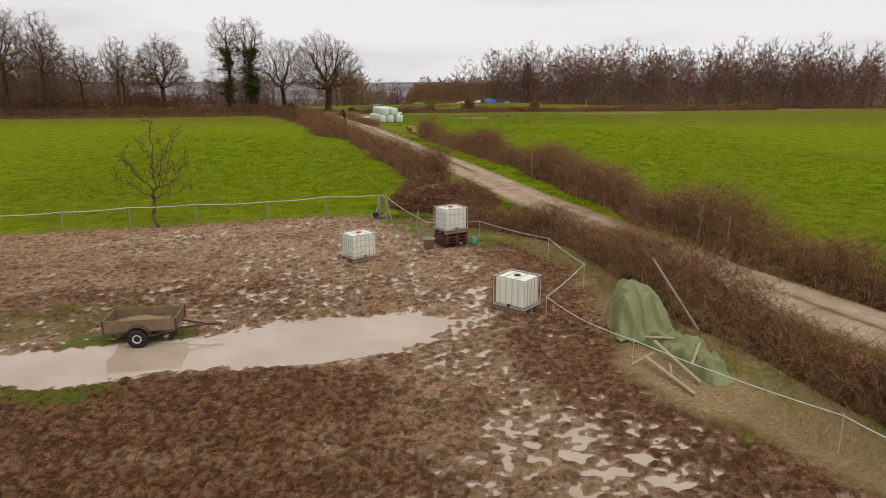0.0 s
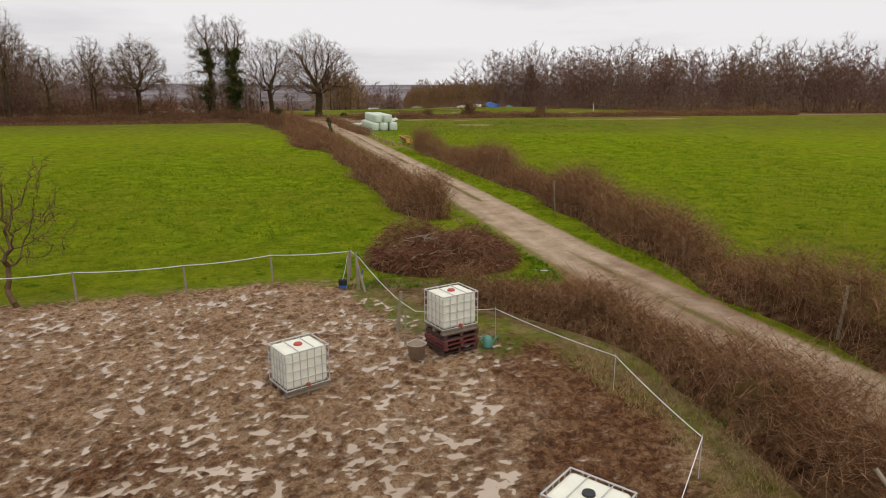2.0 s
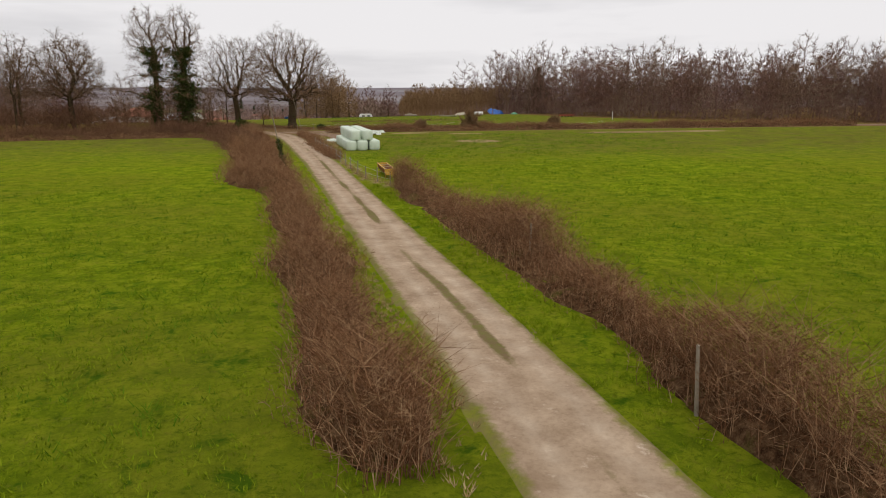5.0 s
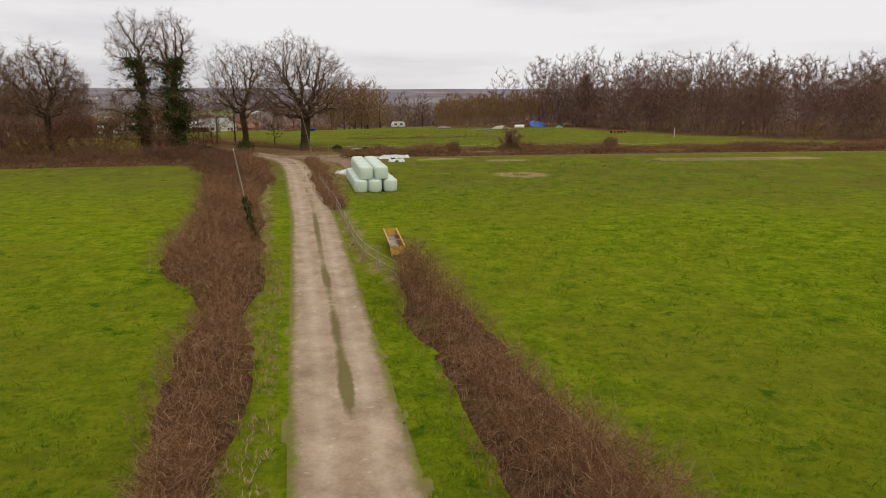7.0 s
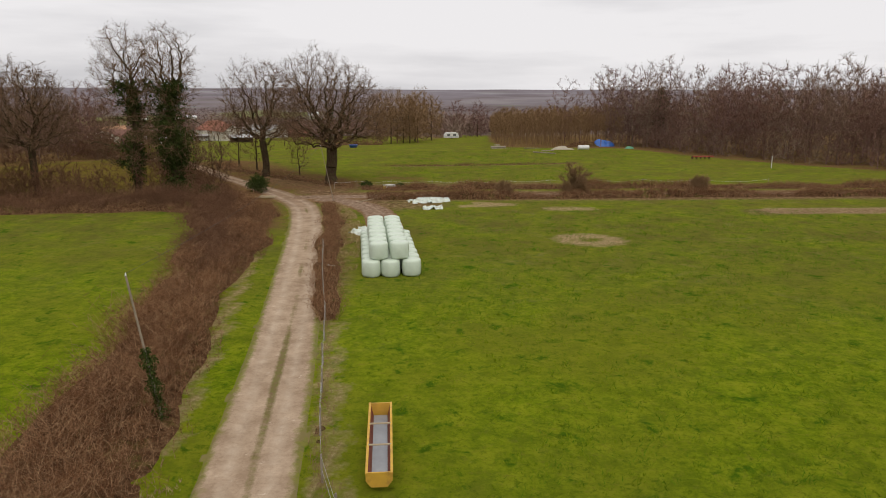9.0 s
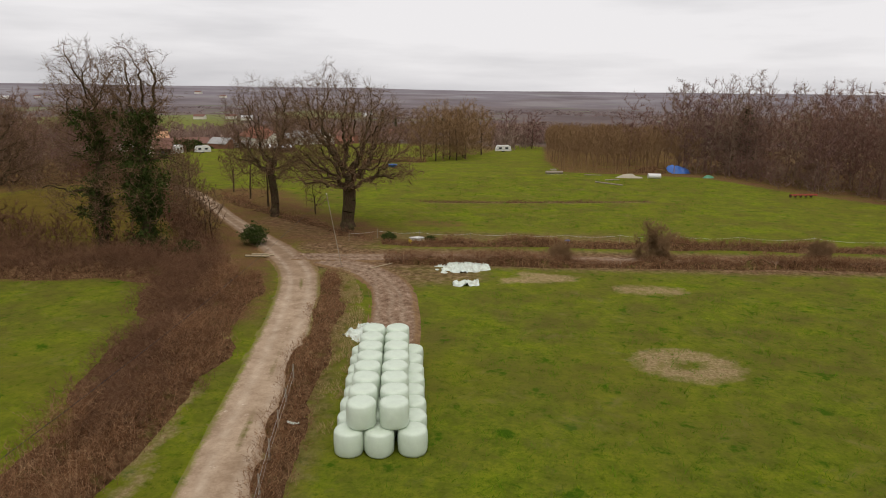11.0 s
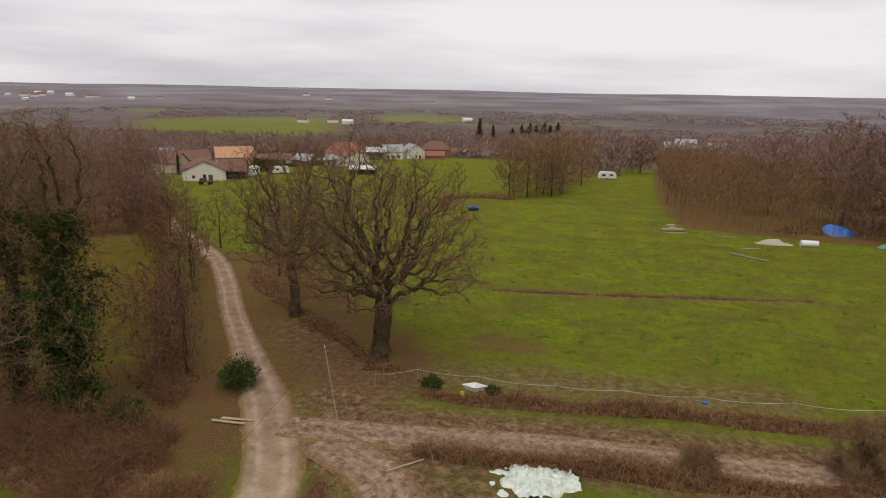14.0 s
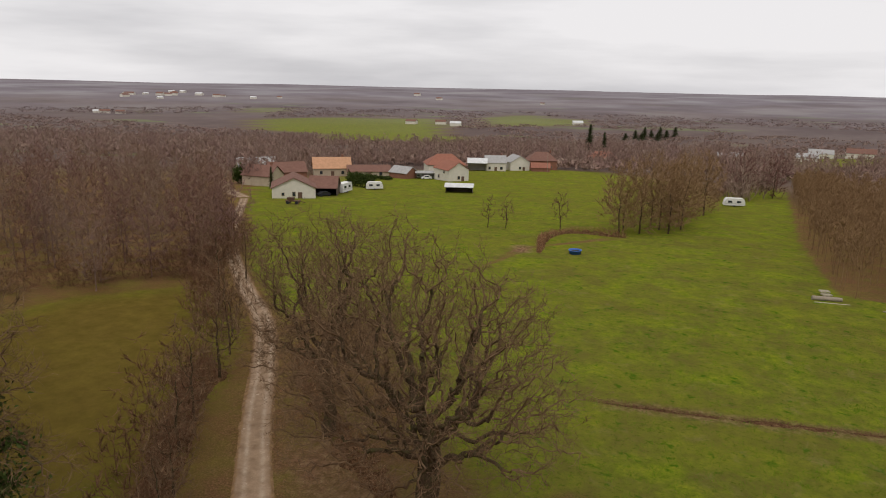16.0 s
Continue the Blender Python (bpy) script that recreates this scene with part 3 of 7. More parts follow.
    dry = np.maximum.reduce([
        0.72 * smooth(2.2, 0.2, np.abs(np.hypot((x - 6.0) / 1.25, (y - 137.6) / 1.0) - 1.7)),
        0.66 * smooth(2.8, 0.3, seg_dist(x, y, [(3.0, 153.5), (6.8, 154)])), 0.68 * smooth(1.8, 0.5, seg_dist(x, y, [(-7.5, 153.5), (-2, 155.5), (-6, 156.3)])),
        0.85 * smooth(2.8, 1.0, seg_dist(x, y, [(28, 156), (50, 160)])),
        0.75 * smooth(3.2, 1.0, seg_dist(x, y, [(6.4, 21), (6.8, 17), (9.0, 12.0)])), 0.5 * smooth(2.5, 1.0, seg_dist(x, y, [(9.5, 17), (7, 27), (3.5, 32)])),
        0.6 * smooth(1.6, 0.3, seg_dist(x, y, [(-3.2, 91), (-5.6, 95.7), (-7.9, 103.2), (-10.9, 113)])),
        0.62 * smooth(1.5, 0.3, seg_dist(x, y, [(-13, 98), (-17.5, 113), (-24.5, 135)]))])
    attr(me, "dry", dry)
    leaf = np.maximum.reduce([0.95 * smooth(12, 3.5, seg_dist(x, y, [(-30, 168), (-39, 174), (-48, 183), (-54, 190)])), 0.95 * smooth(8, 3, seg_dist(x, y, [(-36, 152), (-45, 150), (-62, 146), (-90, 141)])),
                              0.9 * smooth(5, 1, seg_dist(x, y, [(-37, 158), (-44, 164), (-52, 172)])), 0.85 * smooth(4.6, 1.5, seg_dist(x, y, LANE[1:])), 0.6 * smooth(3, 1, seg_dist(x, y, [(-22, 176), (-17, 177)])), 0.75 * smooth(3.2, 0.8, seg_dist(x, y, [(-25.5, 139), (-28.5, 147), (-31.5, 153)])), 0.9 * smooth(5, 2, seg_dist(x, y, [(-33, 152), (-42, 149)]))])
    forest = np.ones_like(x)
    for poly, soft in OPEN_LAND:
        forest = np.minimum(forest, 1 - smooth(0.3, 0.7, edge_mask(x, y, poly, soft)))
    attr(me, "leaf", np.maximum(leaf * (far < 400), forest))
    # Olive weight: lower light painted in with distance, haze dulling beyond 600 m.
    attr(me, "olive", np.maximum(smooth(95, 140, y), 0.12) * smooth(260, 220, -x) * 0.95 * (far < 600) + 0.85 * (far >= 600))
    attr(me, "moss", edge_mask(x, y, [(-88, 150), (-48, 156), (-46, 165), (-62, 186), (-80, 200), (-90, 186)], 6.0) * 0.9 * (far < 400))
    clear = np.zeros_like(x)
    for poly, soft in OPEN_LAND:
        clear = np.maximum(clear, smooth(0.3, 0.7, edge_mask(x, y, poly, soft)))
    fringe = smooth(0.60, 0.68, vnoise(x, y, 260, 12)) * smooth(1500, 2600, far) * 0.5
    deep = smooth(330, 480, far)
    attr(me, "wood", (1 - np.maximum(clear, fringe)) * deep)
    # Haze weight, growing with distance from the start.
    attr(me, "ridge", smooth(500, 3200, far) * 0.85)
    ob = new("ground", me)
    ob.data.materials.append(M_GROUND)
    tagged(ob, "winter pasture and trodden brown mud running out to wooded hills", "ground", kind="structure")


FAR_FIELDS = [
    [(-950, 1057), (-898, 1192), (-684, 1309), (-490, 960), (-610, 840), (-740, 845)],
    [(-610, 848), (-605, 930), (-434, 936), (-375, 800), (-455, 725), (-520, 730)],
    [(-674, 1436), (-688, 1674), (-442, 1489), (-398, 1319), (-516, 1170)],
    [(-1266, 1351), (-1273, 1480), (-1085, 1283), (-1098, 1196)],
    [(-34, 600), (-30, 850), (34, 900), (20, 666), (-8, 532), (-27, 497)],
    [(-120, 330), (-60, 270), (-36, 268), (-40, 350), (-60, 430), (-110, 475), (-150, 470), (-170, 400), (-160, 300), (-130, 255)],
    [(-28, 280), (-16, 285), (-30, 440), (-44, 440), (-36, 340)],
    [(-1300, 3000), (-940, 2850), (-900, 2980), (-1250, 3150)], [(-280, 3450), (-120, 3500), (-150, 3700), (-300, 3650)],
]
OPEN_LAND = [(f, 25.0) for f in FAR_FIELDS] + [
    ([(-900, -900), (900, -900), (900, 120), (260, 158), (150, 168), (82, 186), (50, 204), (33, 219), (20, 237), (-7, 243), (-14, 290), (-24, 420), (-44, 430), (-38, 340), (-44, 270), (-55, 250), (-54, 196), (-40, 168), (-30, 156), (-37, 146), (-52, 141), (-110, 130), (-900, 60)], 2.0),
    ([(-50, 185), (-82, 208), (-152, 275), (-175, 300), (-178, 372), (-150, 465), (-118, 478), (-90, 430), (-44, 340), (-46, 272), (-57, 248)], 3.0),
    ([(-86, 150), (-48, 158), (-44, 165), (-62, 188), (-80, 199), (-88, 186)], 3.0)]
build_ground()


def sheet_strip(name, pts, half, material, label, category, crowned=True, rut=0.03, lift=0.03, step=0.45, kind="structure", frayed=0.35, wheels=(-0.40, 0.40), wide=0.13, wander=0.10):
    """A strip of road laid on the ground: ruts, crown and frayed rims."""
    line = curve_points(pts, step)
    d = np.gradient(line, axis=0)
    d /= np.linalg.norm(d, axis=1, keepdims=True)
    n = np.stack([-d[:, 1], d[:, 0]], 1)
    k = np.linspace(-1, 1, 25)
    along = np.concatenate([[0], np.cumsum(np.linalg.norm(np.diff(line, axis=0), axis=1))])
    half = half * (1 - 0.32 * smooth(156, 172, line[:, 1:])) if half == 2.0 else half
    x, y = line[:, :1] + n[:, :1] * k[None] * half, line[:, 1:] + n[:, 1:] * k[None] * half
    sway = k[None] + wander * (vnoise(along, along * 0, 7.0, 11) - 0.5)[:, None] + 0.4 * wander * (vnoise(x, y, 1.6, 12) - 0.5)
    wheel = np.clip(sum(np.exp(-(((sway + 0.5 * wander * (vnoise(along, along * 0, 9.0, 20 + i_) - 0.5)[:, None] - w_) / wide) ** 2)) for i_, w_ in enumerate(wheels)), 0, 1)
    z = terrain(x, y) + lift - rut * wheel * (0.85 + 0.3 * vnoise(along, along * 0, 6.0, 4))[:, None] + 0.03 * (vnoise(x, y, 0.7, 9) - 0.5)
    z = z - np.where(np.abs(k) > 0.9, 0.10, 0)[None]
    nk = len(k)
    i = (np.arange(len(line) - 1)[:, None] * nk + np.arange(nk - 1)[None]).ravel()
    me = mesh_from(name, np.stack([x.ravel(), y.ravel(), z.ravel()], 1), np.stack([i, i + 1, i + 1 + nk, i + nk], 1), True)
    attr(me, "across", np.broadcast_to(np.abs(k), x.shape) + frayed * 0.2 * (vnoise(x, y, 2.5, 5) - 0.5))
    attr(me, "rut", np.broadcast_to(wheel, x.shape))
    attr(me, "crown", np.broadcast_to((np.exp(-(((sway + 0.06) / 0.14) ** 2)) if crowned else sway * 0), x.shape) * (0.15 + 1.0 * vnoise(x, y, 3.5, 7)) * (0.70 + 0.30 * smooth(115, 85, y)) * smooth(158, 145, y))
    attr(me, "earth", np.maximum(smooth(140, 158, y), 0.9 * smooth(6.5, 3.5, np.hypot(x - 7.4, y - 35))))
    ob = new(name, me)
    ob.data.materials.append(material)
    return tagged(ob, label, category, kind=kind)


sheet_strip("road", ROAD, 2.0, M_ROAD, "pale gravel farm track with wheel ruts turning to brown earth", "road")
sheet_strip("road", LANE, 1.7, M_MUDTRACK, "narrow muddy lane between low hedges", "road", crowned=False, lift=0.04)
sheet_strip("road", SIDE_TRACK, 1.95, M_MUDTRACK, "churned muddy side track with tyre ruts", "road", crowned=False, rut=0.10, lift=0.06, wheels=(-0.62, -0.25, 0.12, 0.5), wide=0.08, wander=0.75)

wx, wy = np.meshgrid(np.linspace(-26, 7.0, 34), np.linspace(9, 37.5, 34))
wi = (np.arange(33)[:, None] * 34 + np.arange(33)[None]).ravel()
keepw = inside(wx.ravel()[wi] + 0.5, wy.ravel()[wi] + 0.5, PADDOCK)
wi = wi[keepw]
give(tagged(new("water", mesh_from("water", np.stack([wx.ravel(), wy.ravel(), np.full(wx.size, WATER_Z)], 1), np.stack([wi, wi + 1, wi + 35, wi + 34], 1))),
            "shallow brown puddle water lying in the trodden mud", "puddle", kind="structure"), None, M_WATER)


# ---- hedges ----
def spikes(p0, p1, r):
    """Arrays of thin twigs that run to a point: verts and triangles."""
    p0, p1 = np.asarray(p0, float), np.asarray(p1, float)
    d = p1 - p0
    d /= np.linalg.norm(d, axis=1, keepdims=True) + 1e-9
    ref = np.where(np.abs(d[:, 2:3]) > 0.9, [[1.0, 0, 0]], [[0, 0, 1.0]])
    a = np.cross(d, ref)
    a /= np.linalg.norm(a, axis=1, keepdims=True) + 1e-9
    b = np.cross(d, a)
    ang = np.arange(3) * 2 * np.pi / 3
    ring = p0[:, None] + (a[:, None] * np.cos(ang)[None, :, None] + b[:, None] * np.sin(ang)[None, :, None]) * np.asarray(r)[:, None, None]
    v = np.concatenate([ring, p1[:, None]], 1)
    f = np.array([[0, 1, 3], [1, 2, 3], [2, 0, 3]])[None] + (np.arange(len(p0)) * 4)[:, None, None]
    return v.reshape(-1, 3), f.reshape(-1, 3)


def slivers(rng, p0, p1, w):
    """Very fine twigs, one narrow triangle each."""
    d = p1 - p0
    a = np.cross(d, rng.normal(0, 1, d.shape))
    a *= (np.asarray(w) / 2)[:, None] / (np.linalg.norm(a, axis=1, keepdims=True) + 1e-9)
    v = np.stack([p0 - a, p0 + a, p1], 1)
    return v.reshape(-1, 3), np.arange(len(p0) * 3).reshape(-1, 3)


def tri(vf):
    v, f = vf
    return v, np.vstack([f[:, [0, 1, 2]], f[:, [0, 2, 3]]])


def hedge_sticks(rng, x, y, h, lean=0.25, twigs=3, r=0.011):
    """Upright stems with side shoots at the given plan points, as sticks."""
    n = len(x)
    base = np.stack([x, y, terrain(x, y) - 0.05], 1)
    bend = rng.normal(0, lean, (n, 2))
    mid = base + np.concatenate([bend * h[:, None] * 0.45, h[:, None] * 0.52], 1)
    tip = mid + np.concatenate([(bend * 0.5 + rng.normal(0, lean, (n, 2))) * h[:, None] * 0.5, h[:, None] * rng.uniform(0.3, 0.55, (n, 1))], 1)
    p0, p1, rr = [], [], []
    for _ in range(twigs):
        f = rng.uniform(0.1, 1.0, (n, 1))
        s = np.where(rng.random((n, 1)) < 0.45, base + (mid - base) * f, mid + (tip - mid) * f * 0.8)
        a = rng.uniform(0, 2 * np.pi, n)
        L = h * rng.uniform(0.2, 0.45, n)
        e = s + np.stack([np.cos(a) * L, np.sin(a) * L, L * rng.uniform(0.0, 1.1, n)], 1)
        p0.append(s), p1.append(e), rr.append(np.full(n, r * 0.75))
    return join([spikes(base, mid + (mid - base) * 0.2, np.full(n, r * 1.15)), spikes(mid, tip, np.full(n, r * 0.8)), slivers(rng, np.vstack(p0), np.vstack(p1), np.concatenate(rr) * 1.7)])


def hedge(seed, pts, width, height, density, label, r=0.011, twigs=3, core=0.42, lean=0.24, material=None, thin=0.55):
    rng = np.random.default_rng(seed)
    line = curve_points(pts, 0.5)
    d = np.gradient(line, axis=0)
    d /= np.linalg.norm(d, axis=1, keepdims=True)
    nrm = np.stack([-d[:, 1], d[:, 0]], 1)
    count = int(len(line) * 0.5 * width * density)
    i = rng.integers(0, len(line), count)
    i = i[rng.random(count) < np.where(line[i, 1] > 75, thin, 1.0)]
    count = len(i)
    fat = (0.45 + 1.1 * vnoise(line[:, 0], line[:, 1], 4.5, seed)) * (0.45 + 0.55 * smooth(0, 10, np.minimum(np.arange(len(line)), np.arange(len(line))[::-1])))
    tall = 0.45 + 1.05 * vnoise(line[:, 0], line[:, 1], 3.4, seed + 1)
    off = np.clip(rng.normal(0, 0.5, count), -1.15, 1.15)
    xy = line[i] + nrm[i] * (off * width / 2 * fat[i])[:, None] + rng.normal(0, 0.15, (count, 2))
    h = height * tall[i] * (1 - 0.45 * off**2) * rng.uniform(0.6, 1.12, count)
    thing = top("hedge", label, "hedge")
    part_np("thicket", hedge_sticks(rng, xy[:, 0], xy[:, 1], h, lean, twigs, r), material or M_HEDGE, thing, kind="stuff")
    k = np.linspace(-1, 1, 13)
    w = (width / 2 * 0.95 * fat)[:, None]
    x, y = line[:, :1] + nrm[:, :1] * k[None] * w, line[:, 1:] + nrm[:, 1:] * k[None] * w
    end = smooth(0, 3, np.minimum(np.arange(len(line)), np.arange(len(line))[::-1]))[:, None]
    z = terrain(x, y) - 0.08 + end * height * core * tall[:, None] * (1 - k[None] ** 2) ** 0.8 * (0.15 + 1.3 * vnoise(x, y, 0.6, seed + 2))
    nk = len(k)
    q = (np.arange(len(line) - 1)[:, None] * nk + np.arange(nk - 1)[None]).ravel()
    part_np("tangle", (np.stack([x.ravel(), y.ravel(), z.ravel()], 1), np.stack([q, q + 1, q + 1 + nk, q + nk], 1)), M_HEDGE_BASE, thing, "brown litter and bramble at the foot")
    return thing


hedge(1, [(24, -2), (18.6, 10), (15.4, 20.4), (13.6, 27), (11.6, 35.5), (10.1, 43), (8.5, 50.7), (5.4, 65.5), (0.8, 81), (-2.9, 91)], 3.0, 2.1, 38, "tall leafless reddish brown hedge along the gravel track", twigs=11, lean=0.2, r=0.009, core=0.26)
hedge(2, [(-0.3, 49.2), (-2.6, 56.5), (-7, 72.5), (-11, 86), (-14.2, 96), (-16.2, 103), (-19.5, 114), (-25.5, 133), (-30.8, 148)], 3.3, 2.05, 32, "leafless brown bramble hedge between track and meadow", twigs=9, lean=0.28, core=0.26)
hedge(3, [(15, 2), (11.2, 11), (9.4, 18.5), (8.0, 25.5), (6.3, 30), (4.2, 33), (2.0, 34.3), (0.6, 34.8)], 3.3, 1.75, 44, "tangled bare hedge behind the paddock fence", twigs=13, lean=0.33, r=0.0075)
hedge(4, [(-3.2, 91.5), (-5.9, 96), (-8.2, 103.5), (-11.1, 113)], 0.8, 0.5, 45, "thin dry grass strip under a field fence", material=M_COPPICE, core=0.08, lean=0.45)
hedge(5, [(-11.1, 113), (-13.6, 120.7), (-16.6, 131), (-19.5, 142), (-23.3, 152)], 2.3, 0.95, 30, "low brown bramble hedge beside the bale stack", r=0.013, thin=0.9, twigs=6, lean=0.4, core=0.3)
hedge(6, [(-19.3, 156.6), (-10.5, 158.4), (-1, 160.4), (8, 162.6), (18, 165), (45, 170), (85, 176)], 1.6, 1.35, 60, "clipped bare thorn hedge along the muddy lane", thin=1.0, core=0.5, r=0.016, twigs=6)
hedge(7, [(-22, 164.2), (-15.7, 165.6), (-4.5, 168.2), (6, 170.3), (20, 173), (50, 178.5), (85, 184)], 2.2, 1.1, 40, "rough bare hedge on the far side of the lane", thin=1.0, core=0.55, r=0.016, twigs=6)
hedge(8, [(-100, 134), (-72, 138.5), (-56, 142), (-45, 146), (-37, 150.5)], 4.0, 1.9, 26, "brown scrub under tall trees at the meadow edge", r=0.018, lean=0.35, thin=1.0, material=M_SCRUB)

hedge(9, [(-22.5, 121), (-26, 129), (-29.8, 138.5), (-35.5, 147.5)], 5.2, 1.5, 30, "broad brown bramble thicket spreading into the meadow", material=M_SCRUB, r=0.012, lean=0.5, thin=1.0, twigs=9, core=0.45)
hedge(18, [(-22.5, 128), (-24.8, 135), (-27.2, 142), (-29.5, 149)], 3.4, 0.9, 30, "low dead bracken and bramble between thicket and track", r=0.011, lean=0.6, thin=1.0, twigs=8, core=0.4)
hedge(15, [(-14.5, 90), (-18.3, 103.5), (-21.8, 114), (-24.5, 122)], 3.4, 2.5, 24, "dense brown bramble bank on the meadow side", thin=1.0, twigs=7, lean=0.35, core=0.26)
hedge(16, [(-37.5, 155.5), (-45, 163.5), (-52, 171.5), (-60, 181)], 4.0, 2.6, 7, "bare brown saplings and scrub along the track", r=0.02, material=M_SCRUB, thin=1.0, twigs=5, core=0.15, lean=0.3)
hedge(19, [(-32.5, 149), (-37, 148), (-44, 147)], 5.5, 1.8, 28, "dense brown bramble bank below the ivy trees", material=M_SCRUB, r=0.012, thin=1.0, twigs=9, core=0.45, lean=0.45)
hedge(17, [(-34, 152), (-40, 150.5), (-50, 148), (-64, 147)], 5.0, 2.2, 12, "tangled brown scrub below the ivy trees", r=0.018, material=M_SCRUB, thin=1.0, twigs=5, core=0.4, lean=0.4)
hedge(10, [(-24, 165.5), (-34, 172.5), (-46, 180.5), (-56, 190)], 3.0, 1.2, 12, "sparse brown scrub under the oaks", r=0.014, lean=0.4, thin=1.0, core=0.2)
hedge(11, [(-52, 246), (-57, 262), (-55, 271), (-44, 272)], 2.0, 1.6, 22, "bare thorn hedge between meadows", r=0.02, thin=1.0)

hedge(20, [(-25, 191.8), (-16, 194.2), (-6, 197.4), (8, 202)], 0.9, 0.45, 40, "dark rough tussocks along a shallow field drain", r=0.012, thin=1.0, twigs=6, core=0.35, lean=0.5, material=M_SCRUB)


def brush_pile():
    rng = np.random.default_rng(40)
    thing = top("brush_pile", "heap of cut reddish brown brushwood and brambles", "brush pile", (0.1, 39.7, 0))
    n = 3600
    a, q = rng.uniform(0, 2 * np.pi, n), np.sqrt(rng.random(n))
    x, y = np.cos(a) * q * 3.25, np.sin(a) * q * 2.35
    roof = 1.75 * np.sqrt(np.clip(1 - q**2, 0, 1)) ** 0.7 * (0.55 + 0.75 * vnoise(x, y, 1.2, 3))
    z = roof * rng.uniform(0.3, 1.02, n)
    t = rng.uniform(0, np.pi, n)
    L = rng.uniform(0.3, 1.1, n)
    dz = rng.normal(0.12, 0.50, n)
    c = np.stack([x, y, z], 1)
    dirv = np.stack([np.cos(t), np.sin(t), dz], 1) * L[:, None] / 2
    arch = np.stack([0 * L, 0 * L, L * 0.12], 1)
    pa, pb = c - dirv, c + dirv
    pa[:, 2], pb[:, 2] = np.maximum(pa[:, 2], 0.02), np.maximum(pb[:, 2], 0.02)
    rr = rng.uniform(0.007, 0.015, n)
    part_np("brushwood", join([tubes(pa, c + arch, rr, rr, 3), tubes(c + arch, pb, rr, rr * 0.4, 3)]), M_BRAMBLE, thing, kind="stuff")
    for _ in range(26):
        a, q = rng.uniform(0, 2 * np.pi), rng.random()
        c = np.array([np.cos(a) * 1.8 * q - 0.6, np.sin(a) * 1.2 * q - 0.9, 1.45 - 0.7 * q + rng.uniform(-0.1, 0.1)])
        t = rng.normal(0.7, 0.6)
        dv = np.array([np.cos(t), np.sin(t), rng.normal(0.0, 0.15)]) * rng.uniform(0.5, 1.2)
        bend = rng.normal(0, 0.08, 3)
        part_np("branch", join([tubes([c - dv * 0.5], [c + bend], [0.022], [0.017], 5), tubes([c + bend], [c + dv * 0.5], [0.017], [0.008], 5)]), M_POSTWOOD, thing, "bare pale cut branch")
    X, Y = np.meshgrid(np.linspace(-1, 1, 41), np.linspace(-1, 1, 41))
    Q = np.hypot(X, Y)
    Z = np.where(Q < 1, 1.25 * np.sqrt(np.clip(1 - Q**2, 0, 1)) * (0.6 + 0.6 * vnoise(X * 3, Y * 3, 0.35, 9)), 0) - 0.06
    q = (np.arange(40)[:, None] * 41 + np.arange(40)[None]).ravel()
    part_np("inner_tangle", (np.stack([X.ravel() * 3.1, Y.ravel() * 2.2, Z.ravel()], 1), np.stack([q, q + 1, q + 42, q + 41], 1)), M_HEDGE_BASE, thing)


brush_pile()


